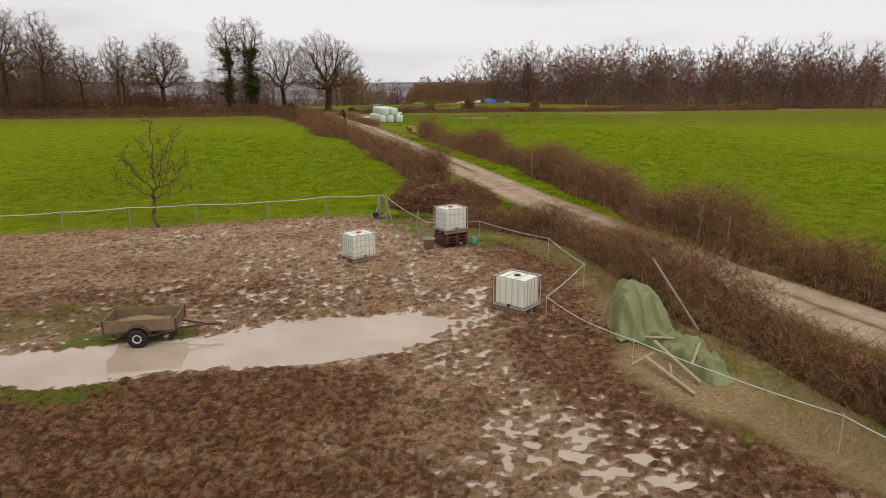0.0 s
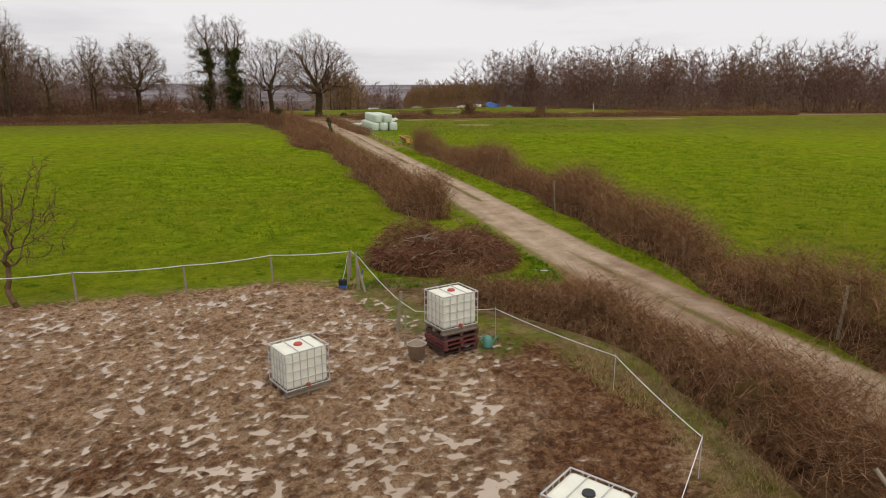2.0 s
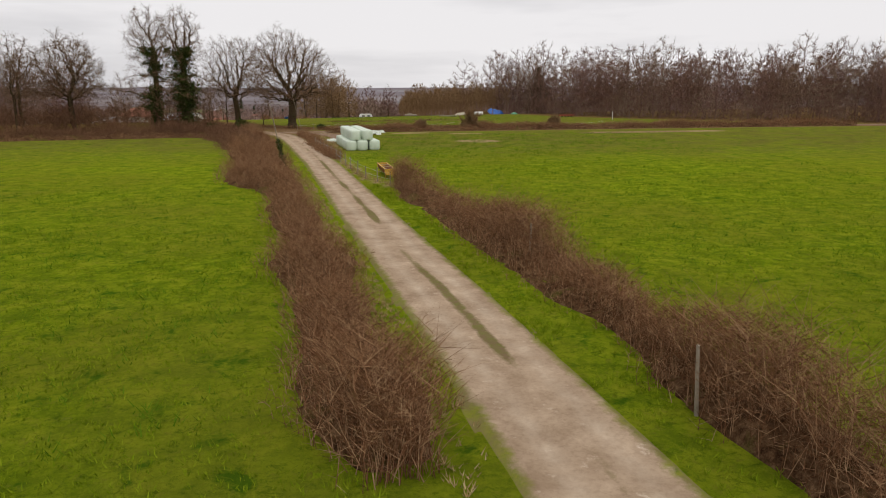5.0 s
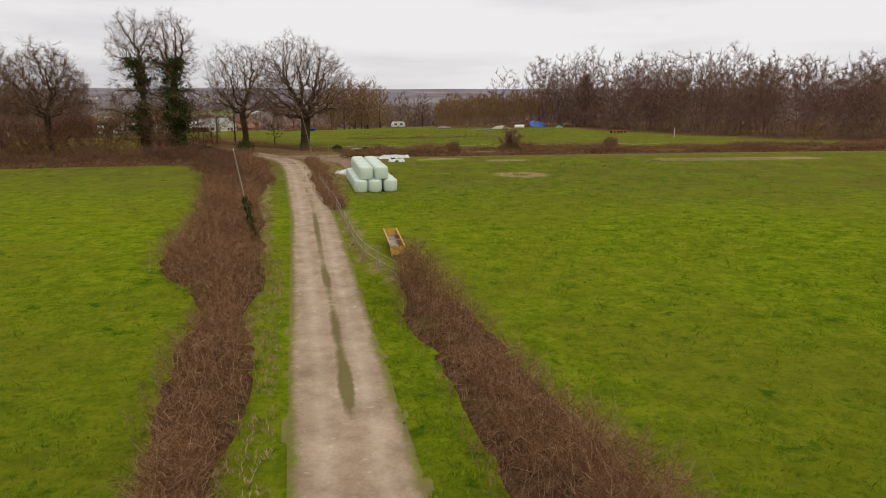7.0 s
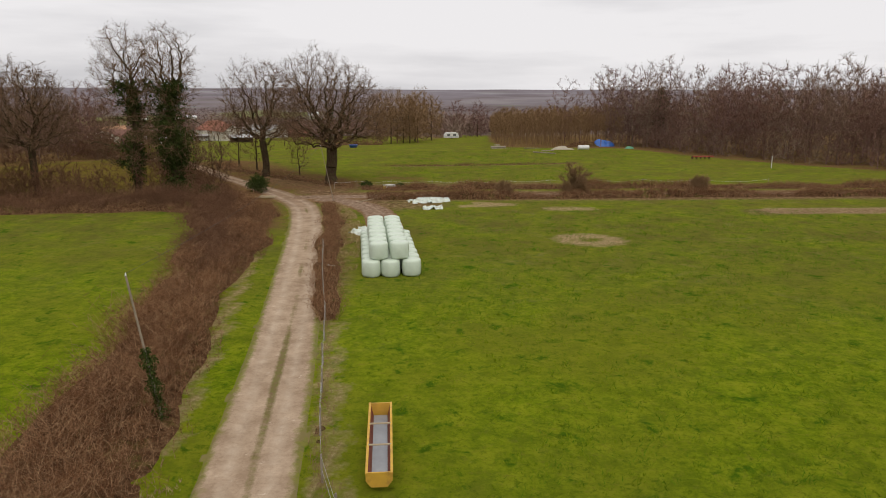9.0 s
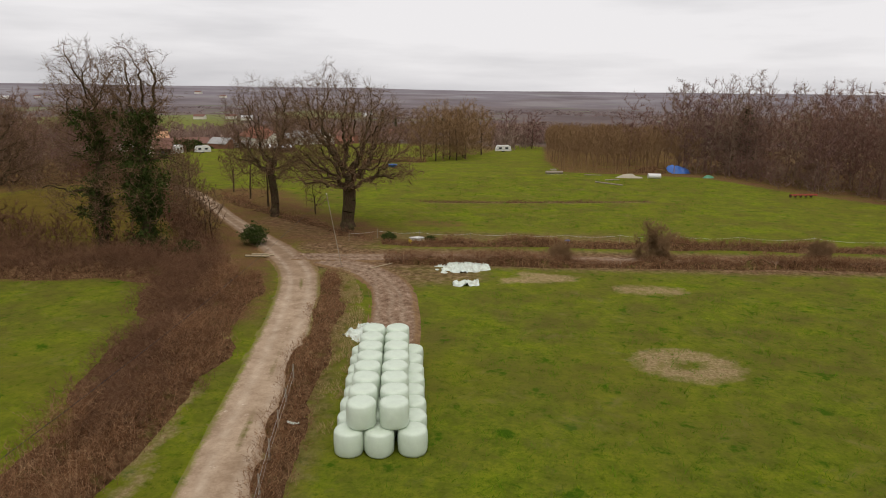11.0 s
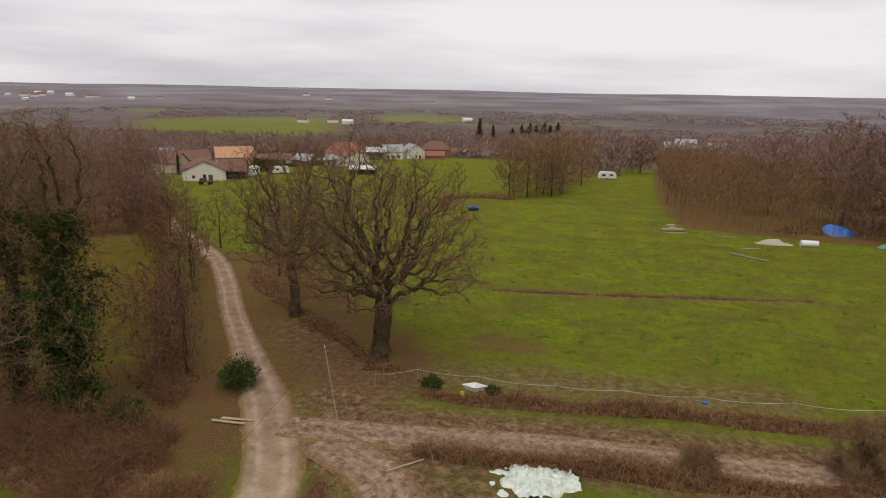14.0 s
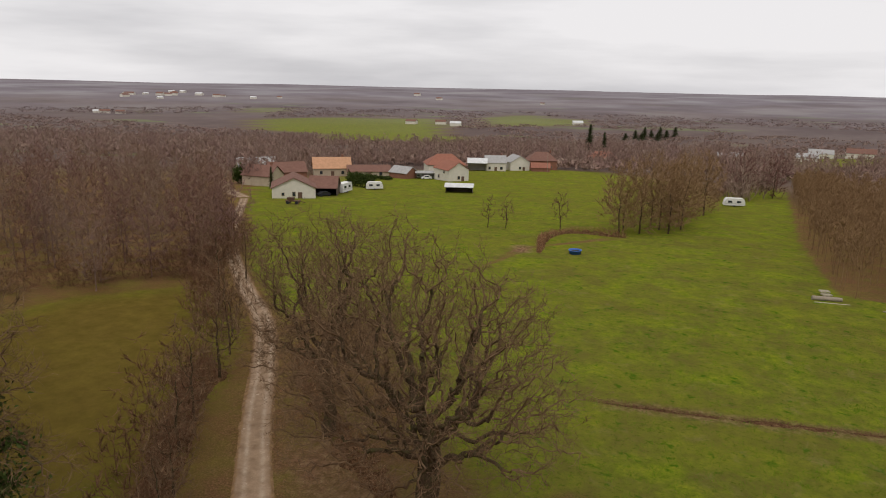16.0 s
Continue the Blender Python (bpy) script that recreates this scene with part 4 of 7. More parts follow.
# ---- trees ----
def grow(seed, height, trunk, r0, limbs, reach, kids=(6, 5, 2), crook=0.22, lift=0.12, seg=(0.9, 0.7, 0.5, 0.4), spread=(35, 80), rise=1.0):
    """A bare tree as sticks: arrays p0, p1, r0, r1, level."""
    rng = np.random.default_rng(seed)
    out = []

    def turn(d, ang, az):
        ref = np.array([0, 0, 1.0]) if abs(d[2]) < 0.95 else np.array([1.0, 0, 0])
        a = np.cross(d, ref)
        a /= np.linalg.norm(a)
        b = np.cross(d, a)
        return d * math.cos(ang) + (a * math.cos(az) + b * math.sin(az)) * math.sin(ang)

    def branch(p, d, length, r, lv):
        n = max(2, int(length / (seg[min(lv, 3)] * (1 if height > 8 else 0.5)) + 0.5))
        pts = [p]
        for k in range(n):
            d = d + rng.normal(0, crook, 3)
            d[2] += lift * (1.0 if lv < 3 else 0.5)
            d /= np.linalg.norm(d)
            q = p + d * length / n
            ra, rb = r * (1 - 0.8 * k / n), r * (1 - 0.8 * (k + 1) / n)
            out.append((*p, *q, ra, max(rb, 0.006), lv))
            p = q
            pts.append((p.copy(), d.copy(), rb))
        if lv < len(kids):
            m = kids[lv]
            for j in range(m):
                f = 0.25 + 0.75 * (j + rng.random()) / m
                q, dq, rq = pts[max(1, min(n, int(f * n + 0.5)))]
                child = turn(dq, math.radians(rng.uniform(28, 68)), rng.uniform(0, 2 * math.pi))
                branch(q, child, length * rng.uniform(0.38, 0.62) * (1.15 - 0.4 * f), max(rq * rng.uniform(0.55, 0.8), 0.010), lv + 1)

    p, d = np.zeros(3), np.array([0, 0, 1.0])
    n = 5
    stem = [(p, r0 * 1.35)]
    for k in range(n):
        d = d + rng.normal(0, 0.05, 3)
        d /= np.linalg.norm(d)
        q = p + d * trunk / n
        out.append((*p, *q, stem[-1][1], r0 * (1 - 0.06 * (k + 1)), 0))
        p = q
        stem.append((p, r0 * (1 - 0.06 * (k + 1))))
    for j in range(limbs):
        f = 0.55 + 0.45 * (j + 1) / limbs
        q, rq = stem[min(n, max(2, int(f * n + 0.5)))]
        steep = spread[1] - (spread[1] - spread[0]) * (j / max(1, limbs - 1)) ** rise
        if j >= limbs - 2:
            steep = rng.uniform(5, 22)
        child = turn(np.array([0, 0, 1.0]), math.radians(steep + rng.normal(0, 6)), j * 2.4 + rng.normal(0, 0.35))
        long = (height - q[2]) * 0.95 if steep < 25 else reach * rng.uniform(0.8, 1.1)
        branch(q, child, long, rq * rng.uniform(0.48, 0.62), 0)
    return np.array(out)


def twiglets(s, seed, per, length, r, least=1, fine=4, rise=0.12, loose=0.6):
    """Sprays on the outer branches: thin shoots, each with a few finer twigs."""
    rng = np.random.default_rng(seed)
    o = s[s[:, 8] >= least]
    o = o[rng.integers(0, len(o), int(len(o) * per))]
    n = len(o)
    d = o[:, 3:6] - o[:, :3]
    p = o[:, :3] + d * rng.random((n, 1))
    d = d / (np.linalg.norm(d, axis=1, keepdims=True) + 1e-9) + rng.normal(0, loose, (n, 3))
    d[:, 2] += rise
    d /= np.linalg.norm(d, axis=1, keepdims=True)
    q = p + d * length * rng.uniform(0.5, 1.3, (n, 1))
    out = [slivers(rng, p, q, np.full(n, r * 3.2))]
    if fine:
        i = np.repeat(np.arange(n), fine)
        m = len(i)
        p2 = p[i] + (q - p)[i] * rng.uniform(0.2, 1.0, (m, 1))
        d2 = d[i] + rng.normal(0, loose + 0.05, (m, 3))
        d2 /= np.linalg.norm(d2, axis=1, keepdims=True)
        out.append(slivers(rng, p2, p2 + d2 * length * rng.uniform(0.3, 0.75, (m, 1)), np.full(m, r * 2.0)))
    return join(out)


def tree(name, label, x, y, rz, s, bark=None, twig=None, per=5.0, length=1.2, r=0.013, grp=""):
    thing = top(name, label, "tree", (x, y, float(terrain(x, y)) - 0.1), rz, grp)
    low, high = s[s[:, 8] <= 1], s[s[:, 8] >= 2]
    part_np("trunk", tubes(low[:, :3], low[:, 3:6], low[:, 6], low[:, 7], 6), bark or M_BARK, thing, smooth_faces=True)
    fine = [twiglets(s, int(abs(x * 7 + y)), per, length, r)]
    if len(high):
        fine.append(tri(tubes(high[:, :3], high[:, 3:6], high[:, 6], high[:, 7], 3)))
    part_np("crown", join(fine), twig or M_TWIG, thing)
    return thing


def leaves(rng, centres, size, flat=0.3):
    """Small folded leaves at the given places."""
    n = len(centres)
    u, v = rng.normal(0, 1, (n, 3)), rng.normal(0, 1, (n, 3))
    v[:, 2] *= flat
    u /= np.linalg.norm(u, axis=1, keepdims=True)
    v /= np.linalg.norm(v, axis=1, keepdims=True)
    w = np.cross(u, v)
    sz = size * rng.uniform(0.6, 1.4, (n, 1))
    p = np.stack([centres - u * sz, centres + v * sz * 0.6 + w * sz * 0.25, centres + u * sz, centres - v * sz * 0.6 + w * sz * 0.25], 1)
    k = np.arange(n)[:, None] * 4
    return p.reshape(-1, 3), np.vstack([k + [0, 1, 2], k + [0, 2, 3]])


def ivy(thing, seed, s, top_z, count, spread=0.9):
    rng = np.random.default_rng(seed)
    low = s[(s[:, 8] <= 1) & (s[:, 5] < top_z) & (np.hypot(s[:, 3], s[:, 4]) < 2.6)]
    wgt = (low[:, 6] + 0.05) * np.linalg.norm(low[:, 3:6] - low[:, :3], axis=1) * (0.25 + 1.5 * smooth(0.35, 0.65, vnoise(low[:, 3] * 1.3 + low[:, 4], low[:, 5], 1.7, seed))) * (0.45 + 0.55 * smooth(2.0, 6.0, low[:, 5]))
    i = rng.choice(len(low), count, p=wgt / wgt.sum())
    c = low[i, :3] + (low[i, 3:6] - low[i, :3]) * rng.random((count, 1))
    off = rng.normal(0, 1, (count, 3)) * [[1, 1, 0.8]]
    off /= np.linalg.norm(off, axis=1, keepdims=True)
    bulge = low[i, 6] + spread * rng.random(count) ** 1.3 * (0.2 + 1.25 * vnoise(c[:, 0] * 1.5 + c[:, 1], c[:, 2], 1.5, seed + 2))
    part_np("ivy", leaves(rng, c + off * bulge[:, None], 0.15), M_IVY, thing, "dark evergreen ivy climbing the trunk", kind="stuff")


def colonise(seed, aims, stem, r_stem, r_tip, step, kill, crook=0.22, power=2.1, turns=110):
    """A bare tree whose branches creep towards points of its crown: arrays p0, p1, r0, r1, level."""
    rng = np.random.default_rng(seed)
    nodes = [np.array(q, float) for q in stem]
    up = [max(0, k - 1) for k in range(len(nodes))]
    shoots = [0] * len(nodes)
    aims = np.array(aims, float)
    near = np.full(len(aims), 1e9)
    who = np.zeros(len(aims), int)
    fresh = list(range(len(nodes) // 3, len(nodes)))
    for _ in range(turns):
        if not fresh or not len(aims):
            break
        new_at = np.array([nodes[k] for k in fresh])
        gap = np.linalg.norm(aims[:, None] - new_at[None], axis=2)
        best = gap.argmin(1)
        d = gap[np.arange(len(aims)), best]
        closer = d < near
        near[closer], who[closer] = d[closer], np.array(fresh)[best[closer]]
        stay = near > kill
        aims, near, who = aims[stay], near[stay], who[stay]
        if not len(aims):
            break
        pull = {}
        for k in np.unique(who):
            mine = aims[who == k] - nodes[k]
            pull[k] = (mine / np.linalg.norm(mine, axis=1, keepdims=True)).sum(0)
        fresh = []
        for k in sorted(pull):
            if shoots[k] >= 3:
                continue
            v = pull[k] / (np.linalg.norm(pull[k]) + 1e-9) + rng.normal(0, crook, 3)
            v /= np.linalg.norm(v)
            shoots[k] += 1
            fresh.append(len(nodes))
            nodes.append(nodes[k] + v * step)
            up.append(k)
            shoots.append(0)
    n = len(nodes)
    load = np.zeros(n)
    for k in range(n - 1, 0, -1):
        load[k] = max(load[k], r_tip**power)
        load[up[k]] += load[k]
    r = load ** (1 / power)
    r = r_tip + (r - r_tip) * (r_stem - r_tip) / max(r[1] - r_tip, 1e-6)
    nodes, up = np.array(nodes), np.array(up)
    k = np.arange(1, n)
    flare = np.where(nodes[up[k], 2] < 0.9, 1.3, 1.0)
    level = np.where(r[k] > r_stem * 0.25, 0, np.where(r[k] > r_stem * 0.10, 1, 2))
    return np.column_stack([nodes[up[k]], nodes[k], np.minimum(r[up[k]], r[k] * 1.3) * flare, r[k], level])


def crown_points(seed, n, centre, size, inner=0.35, low=-1.0):
    """Points through the outer part of an egg-shaped crown."""
    rng = np.random.default_rng(seed)
    d = rng.normal(0, 1, (n * 2, 3))
    d /= np.linalg.norm(d, axis=1, keepdims=True)
    d = d[d[:, 2] > low][:n]
    q = (inner + (1 - inner) * rng.random((len(d), 1)) ** 0.6) * (0.84 + 0.3 * vnoise(d[:, 0] * 2 + 3, d[:, 1] * 2 + d[:, 2] * 2, 0.7, seed))[:, None]
    return d * q * np.array(size) + np.array(centre)


def stem_line(seed, h, step, wander=0.12):
    rng = np.random.default_rng(seed)
    k = max(3, int(h / step))
    xy = np.cumsum(rng.normal(0, wander * h / k, (k + 1, 2)), 0)
    return np.column_stack([xy - xy[0], np.linspace(0, h, k + 1)])


def oak(seed, height, wide, fork, r, n=1500, low=-0.55):
    """A spreading oak: a short stem, heavy crooked limbs and a wide round crown."""
    mid = height * 0.56
    aims = np.vstack([crown_points(seed, n, (0, 0, mid), (wide, wide, height - mid), 0.3, low), crown_points(seed + 1, n // 7, (0, 0, fork + 1.8), (wide * 1.05, wide * 1.05, 1.3), 0.5)])
    return colonise(seed, aims, stem_line(seed, fork, 0.6, 0.1), r, 0.012, 0.42, 0.62, 0.5)


def ivy_tree(seed, height, wide, r):
    """A tall slim tree: a long stem, upright limbs fanning out above, a skirt of long level limbs below."""
    aims = np.vstack([crown_points(seed, 1700, (0, 0, height * 0.73), (wide, wide, height * 0.28), 0.15), crown_points(seed + 1, 420, (0, 0, height * 0.36), (wide * 1.45, wide * 1.45, height * 0.2), 0.45)])
    return colonise(seed, aims, stem_line(seed, height * 0.6, 0.7, 0.08), r, 0.011, 0.48, 0.7, 0.42)


oak_s = oak(11, 18.6, 9.2, 5.0, 0.78, 3400)
tree("oak_tree", "broad bare oak with mossy grey trunk and crooked limbs", -28.3, 169.8, 30, oak_s, per=2.0, length=0.8, r=0.0088)
oak2_s = oak(12, 18.0, 6.6, 5.4, 0.52, 2000)
tree("oak_tree", "bare oak with upright limbs behind the broad oak", -40.4, 175.6, 100, oak2_s, per=2.1, length=0.8, r=0.0088)
ivy1_s = ivy_tree(13, 20.6, 4.2, 0.46)
tall1 = tree("tall_tree", "tall bare tree with ivy on its upper trunk", -47.0, 151.8, 0, ivy1_s, per=2.4, length=0.9, r=0.011)
ivy(tall1, 5, ivy1_s, 14.5, 8000, 0.9)
ivy2_s = ivy_tree(14, 20.8, 3.9, 0.52)
tall2 = tree("tall_tree", "tall bare tree thickly wrapped in dark ivy", -41.9, 151.8, 120, ivy2_s, per=2.4, length=0.9, r=0.011)
ivy(tall2, 6, ivy2_s, 14.0, 17000, 1.7)
treeL_s = oak(15, 17.0, 6.6, 6.0, 0.42, 1500)
big_left = tree("oak_tree", "spreading bare tree standing among scrub", -61.8, 153.5, 60, treeL_s, per=2.4, length=0.95, r=0.013)
sap_s = colonise(16, np.vstack([crown_points(16, 190, (-0.3, 0, 3.6), (1.9, 1.6, 2.3), 0.2), crown_points(19, 40, (1.2, 0, 3.0), (1.0, 0.9, 1.5), 0.2)]), stem_line(16, 1.3, 0.25, 0.25), 0.085, 0.008, 0.25, 0.42, 0.3)
sap = tree("sapling", "young bare tree with a few dry red leaves by the fence", -14.6, 34.0, 200, sap_s, bark=M_SAPLING, twig=M_SAPLING, per=2.2, length=0.35, r=0.007)
srng = np.random.default_rng(4)
tips = sap_s[sap_s[:, 8] >= 1][:, 3:6]
tips = tips[(tips[:, 2] > 1.5) & (srng.random(len(tips)) < np.where(tips[:, 0] > 0.5, 0.7, 0.25))]
part_np("leaf_clusters", leaves(srng, np.repeat(tips, 3, 0) + srng.normal(0, 0.06, (len(tips) * 3, 3)), 0.045), M_LEAF, sap, "withered russet leaves", kind="stuff")

edge_s = colonise(17, np.vstack([crown_points(17, 1100, (0, 0, 14.6), (4.9, 4.9, 7.4), 0.2), crown_points(18, 60, (0, 0, 7.0), (3.6, 3.6, 2.5), 0.5)]), stem_line(17, 10.0, 0.8, 0.06), 0.34, 0.012, 0.55, 0.8, 0.36)
edge_tree = tree("tall_tree", "tall bare tree at the edge of the meadow wood", -85.5, 136.0, 0, edge_s, per=2.6, length=1.0, r=0.015)
for kx_, ky_, kr_, kz_ in ((-79.5, 138.5, 130, 0.95), (-73.5, 141, 250, 0.66), (-95, 136, 70, 1.0), (-103, 133, 200, 0.95), (-68, 148, 310, 0.62), (-76, 163, 20, 0.8), (-90, 143, 290, 0.95)):
    copy_thing(edge_tree, pose(kx_, ky_, float(terrain(kx_, ky_)) - 0.1, 0, 0, kr_) @ Matrix.Diagonal((kz_, kz_, kz_, 1)))
# woods: a few bare trees repeated as one mass each
def wood_parts(seed, h, r, reach, low, limbs, twigs, long, r_limb, w_twig, sides=6):
    """A woodland tree: a stem, limbs that reach the rim of a rounded crown, side branches and a haze of fine twigs."""
    rng = np.random.default_rng(seed)
    k = 5
    z = np.linspace(0, h * 0.78, k + 1)
    off = np.cumsum(rng.normal(0, 0.03 * h / k, (k + 1, 2)), 0)
    off -= off[0]
    stem = np.column_stack([off, z])
    rad = r * (1 - 0.9 * np.linspace(0, 1, k + 1)) + 0.012
    out = [tri(tubes(stem[:-1], stem[1:], rad[:-1], rad[1:], 4))]
    az = np.arange(limbs) * 2.4 + rng.normal(0, 0.4, limbs)
    el = np.arcsin(np.clip(-0.45 + 1.43 * (np.arange(limbs) + rng.random(limbs)) / limbs, -1, 1))
    cz, rz = (1 + low) / 2 * h, (1 - low) / 2 * h
    q = rng.uniform(0.62, 0.86, limbs)
    p1 = np.column_stack([np.cos(az) * np.cos(el) * reach * q, np.sin(az) * np.cos(el) * reach * q, cz + rz * np.sin(el) * q])
    z0 = np.clip(p1[:, 2] - 1.3 * np.hypot(p1[:, 0], p1[:, 1]) - 0.6, max(low, 0.05) * h * 0.7, h * 0.74)
    p0 = np.column_stack([np.interp(z0, z, stem[:, 0]), np.interp(z0, z, stem[:, 1]), z0])
    d = p1 - p0
    L = np.linalg.norm(d, axis=1)
    mid = (p0 + p1) / 2 + np.column_stack([np.cos(az), np.sin(az), 0 * az]) * L[:, None] * 0.10 + rng.normal(0, 0.05, (limbs, 3)) * L[:, None]
    rl = np.clip(r_limb * L / (0.4 * h), 0.4 * r_limb, 1.2 * r_limb)
    out += [tri(tubes(p0, mid, rl, rl * 0.65, 3)), spikes(mid, p1, rl * 0.65)]
    fine = []
    m = limbs * sides
    i = rng.integers(0, limbs, m)
    f = rng.uniform(0.3, 1.0, (m, 1))
    b0 = np.where(f < 0.5, p0[i] + (mid[i] - p0[i]) * f * 2, mid[i] + (p1[i] - mid[i]) * (f * 2 - 1))
    db = (p1 - mid)[i] / (L[i][:, None] * 0.5 + 1e-9) + rng.normal(0, 0.55, (m, 3))
    db[:, 2] += 0.2
    db /= np.linalg.norm(db, axis=1, keepdims=True)
    b1 = b0 + db * (reach * rng.uniform(0.16, 0.36, m))[:, None]
    fine.append(slivers(rng, b0, b1, np.full(m, r_limb * 0.9)))
    n = m * twigs
    i = rng.integers(0, m, n)
    t0 = b0[i] + (b1 - b0)[i] * rng.uniform(0.15, 1.0, (n, 1))
    dt = db[i] + rng.normal(0, 0.45, (n, 3))
    dt[:, 2] += 0.25
    dt /= np.linalg.norm(dt, axis=1, keepdims=True)
    fine.append(slivers(rng, t0, t0 + dt * long * rng.uniform(0.4, 1.2, (n, 1)), np.full(n, w_twig)))
    return join(out), join(fine)


def wood_tree(*sizes):
    return join(wood_parts(*sizes))


def wild_parts(seed, h, reach, low, n, step, shoots, fine, length, r, stem=0.5, r_stem=0.14, crook=0.07):
    """A bare tree grown towards its crown: thick wood, and thin wood with sprays of twigs."""
    rng = np.random.default_rng(seed)
    aims = crown_points(seed, n, (0, 0, h * (1 + low) / 2), (reach, reach, h * (1 - low) / 2), 0.15)
    s = colonise(seed, aims[aims[:, 2] > 0.3], stem_line(seed, h * stem, step, 0.07), r_stem, 0.010, step, step * 1.35, crook)
    thick, thin = s[s[:, 7] > r_stem * 0.22], s[s[:, 7] <= r_stem * 0.22]
    spray = thin.copy()
    spray[:, 8] = 1
    return tri(tubes(thick[:, :3], thick[:, 3:6], thick[:, 6], thick[:, 7], 3)), join([slivers(rng, thin[:, :3], thin[:, :3] + (thin[:, 3:6] - thin[:, :3]) * 1.4, np.full(len(thin), r * 1.7)), twiglets(spray, seed, shoots, length, r, 1, fine, 0.50, 0.48)])


WOOD_TREES = [join(wild_parts(50 + k, 16.5 + 2.0 * (k % 4), 4.2 + 0.6 * (k % 3), 0.02 - 0.12 * (k % 2), 400, 0.9, 5.4, 2, 1.0, 0.022)) for k in range(7)]
BACK_TREES = [join(wild_parts(150 + k, 17.0 + 2.0 * (k % 3), 4.8, -0.05, 230, 1.2, 5.8, 1, 1.4, 0.038)) for k in range(6)]
THIN_TREES = [wood_tree(60 + k, 10.0, 0.05, 1.3, 0.12, 9, 9, 1.0, 0.022, 0.055, 4) for k in range(5)]


def bushy_tree(name, label, seed, x, y, h, reach, low, limbs, twigs, w, material, grp=""):
    thing = top(name, label, "tree", (x, y, float(terrain(x, y)) - 0.1), seed * 40.0, grp)
    wood_, fine_ = wild_parts(seed, h, reach, low, limbs * 30, 0.03 * h + 0.3, 2.4, twigs, 0.07 * h + 0.25, w * 0.7, 0.35, 0.010 * h + 0.03, 0.22)
    part_np("trunk", wood_, M_BARK, thing)
    part_np("crown", fine_, material, thing)
    return thing


roadside = [(-50.5, 171.5, 9, 21), (-55, 178, 10, 22), (-62, 186, 9, 23), (-47.5, 167.5, 8, 24), (-44.5, 182, 12, 25), (-50, 187, 11, 26), (-56, 193, 10, 27), (-71, 192.5, 11, 28), (-43.0, 163.5, 7, 29), (-40.5, 160.8, 6.5, 30), (-58.5, 182.5, 8, 33), (-66, 196.5, 9, 34), (-78, 203.5, 9, 36), (-36.0, 178.5, 7, 37)]
for rx_, ry_, rh_, rs_ in roadside:
    bushy_tree("roadside_tree", "slender bare tree at the edge of the track", rs_, rx_, ry_, rh_, rh_ * 0.27, 0.05, 15, 3, 0.026, M_TWIG)
field_trees = [(-46, 274, 14, 31), (-43, 279, 15, 32), (-41, 288, 14, 33), (-39, 298, 15, 34), (-40, 308, 14, 35), (-37, 320, 13, 36), (-47, 281, 13, 37), (-44, 293, 13, 38), (-39, 333, 13, 42), (-34, 372, 15, 43), (-26, 385, 15, 44), (-44, 303, 14, 45), (-42, 313, 13, 46), (-38, 283, 12, 47), (-37, 291, 12, 48)]
field_bases = {}
for rx_, ry_, rh_, rs_ in field_trees:
    kind_ = ("far" if rs_ in (43, 44) else "near") + str(rs_ % 4)
    if kind_ not in field_bases:
        field_bases[kind_] = bushy_tree("field_tree", "leafless tree in a hedgerow between meadows", rs_, rx_, ry_, rh_ * 1.12, rh_ * 0.34, -0.05, 18, 3, 0.055, M_FARWOOD if rs_ in (43, 44) else M_COPPICE, "hedgerow trees")
    else:
        copy_thing(field_bases[kind_], pose(rx_, ry_, float(terrain(rx_, ry_)) - 0.1, 0, 0, rs_ * 40) @ Matrix.Diagonal((1.0, 1.0, 0.92 + 0.04 * (rs_ % 5), 1)))
for rx_, ry_, rh_, rs_ in ((-58, 272.5, 9.0, 39), (-68.5, 268, 7.5, 40), (-72, 266.5, 7.0, 41)):
    bushy_tree("field_tree", "small open leafless tree in the village meadow", rs_, rx_, ry_, rh_, rh_ * 0.25, 0.15, 9, 2, 0.04, M_TWIG)


def scatter(rng, poly, count, gap=2.0):
    xs, ys = [p[0] for p in poly], [p[1] for p in poly]
    x, y = rng.uniform(min(xs), max(xs), count * 12), rng.uniform(min(ys), max(ys), count * 12)
    ok = inside(x, y, poly)
    pts, cells = [], set()
    for a, b in zip(x[ok], y[ok]):
        c = (int(a / gap), int(b / gap))
        if c not in cells:
            cells.add(c)
            pts.append((a, b))
        if len(pts) == count:
            break
    return np.array(pts)


def wood(name, label, seed, pts, base, scale, material):
    rng = np.random.default_rng(seed)
    parts, tint = [], []
    for x, y in pts:
        v, f = base[rng.integers(len(base))]
        a, k = rng.uniform(0, 2 * np.pi), scale * rng.uniform(0.75, 1.15)
        c, s_ = np.cos(a) * k, np.sin(a) * k
        w = np.stack([v[:, 0] * c - v[:, 1] * s_ + x, v[:, 0] * s_ + v[:, 1] * c + y, v[:, 2] * k + float(terrain(x, y)) - 0.1], 1)
        parts.append((w, f))
        tint.append(np.full(len(w), rng.random()))
    ob = part_np(name, join(parts), material, kind="stuff")
    attr(ob.data, "tint", np.concatenate(tint))
    at = np.vstack([w for w, _ in parts])
    # Share of painted haze in the twig colour, by distance.
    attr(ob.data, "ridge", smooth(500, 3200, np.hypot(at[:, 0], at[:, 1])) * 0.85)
    return tagged(ob, label, "woodland")


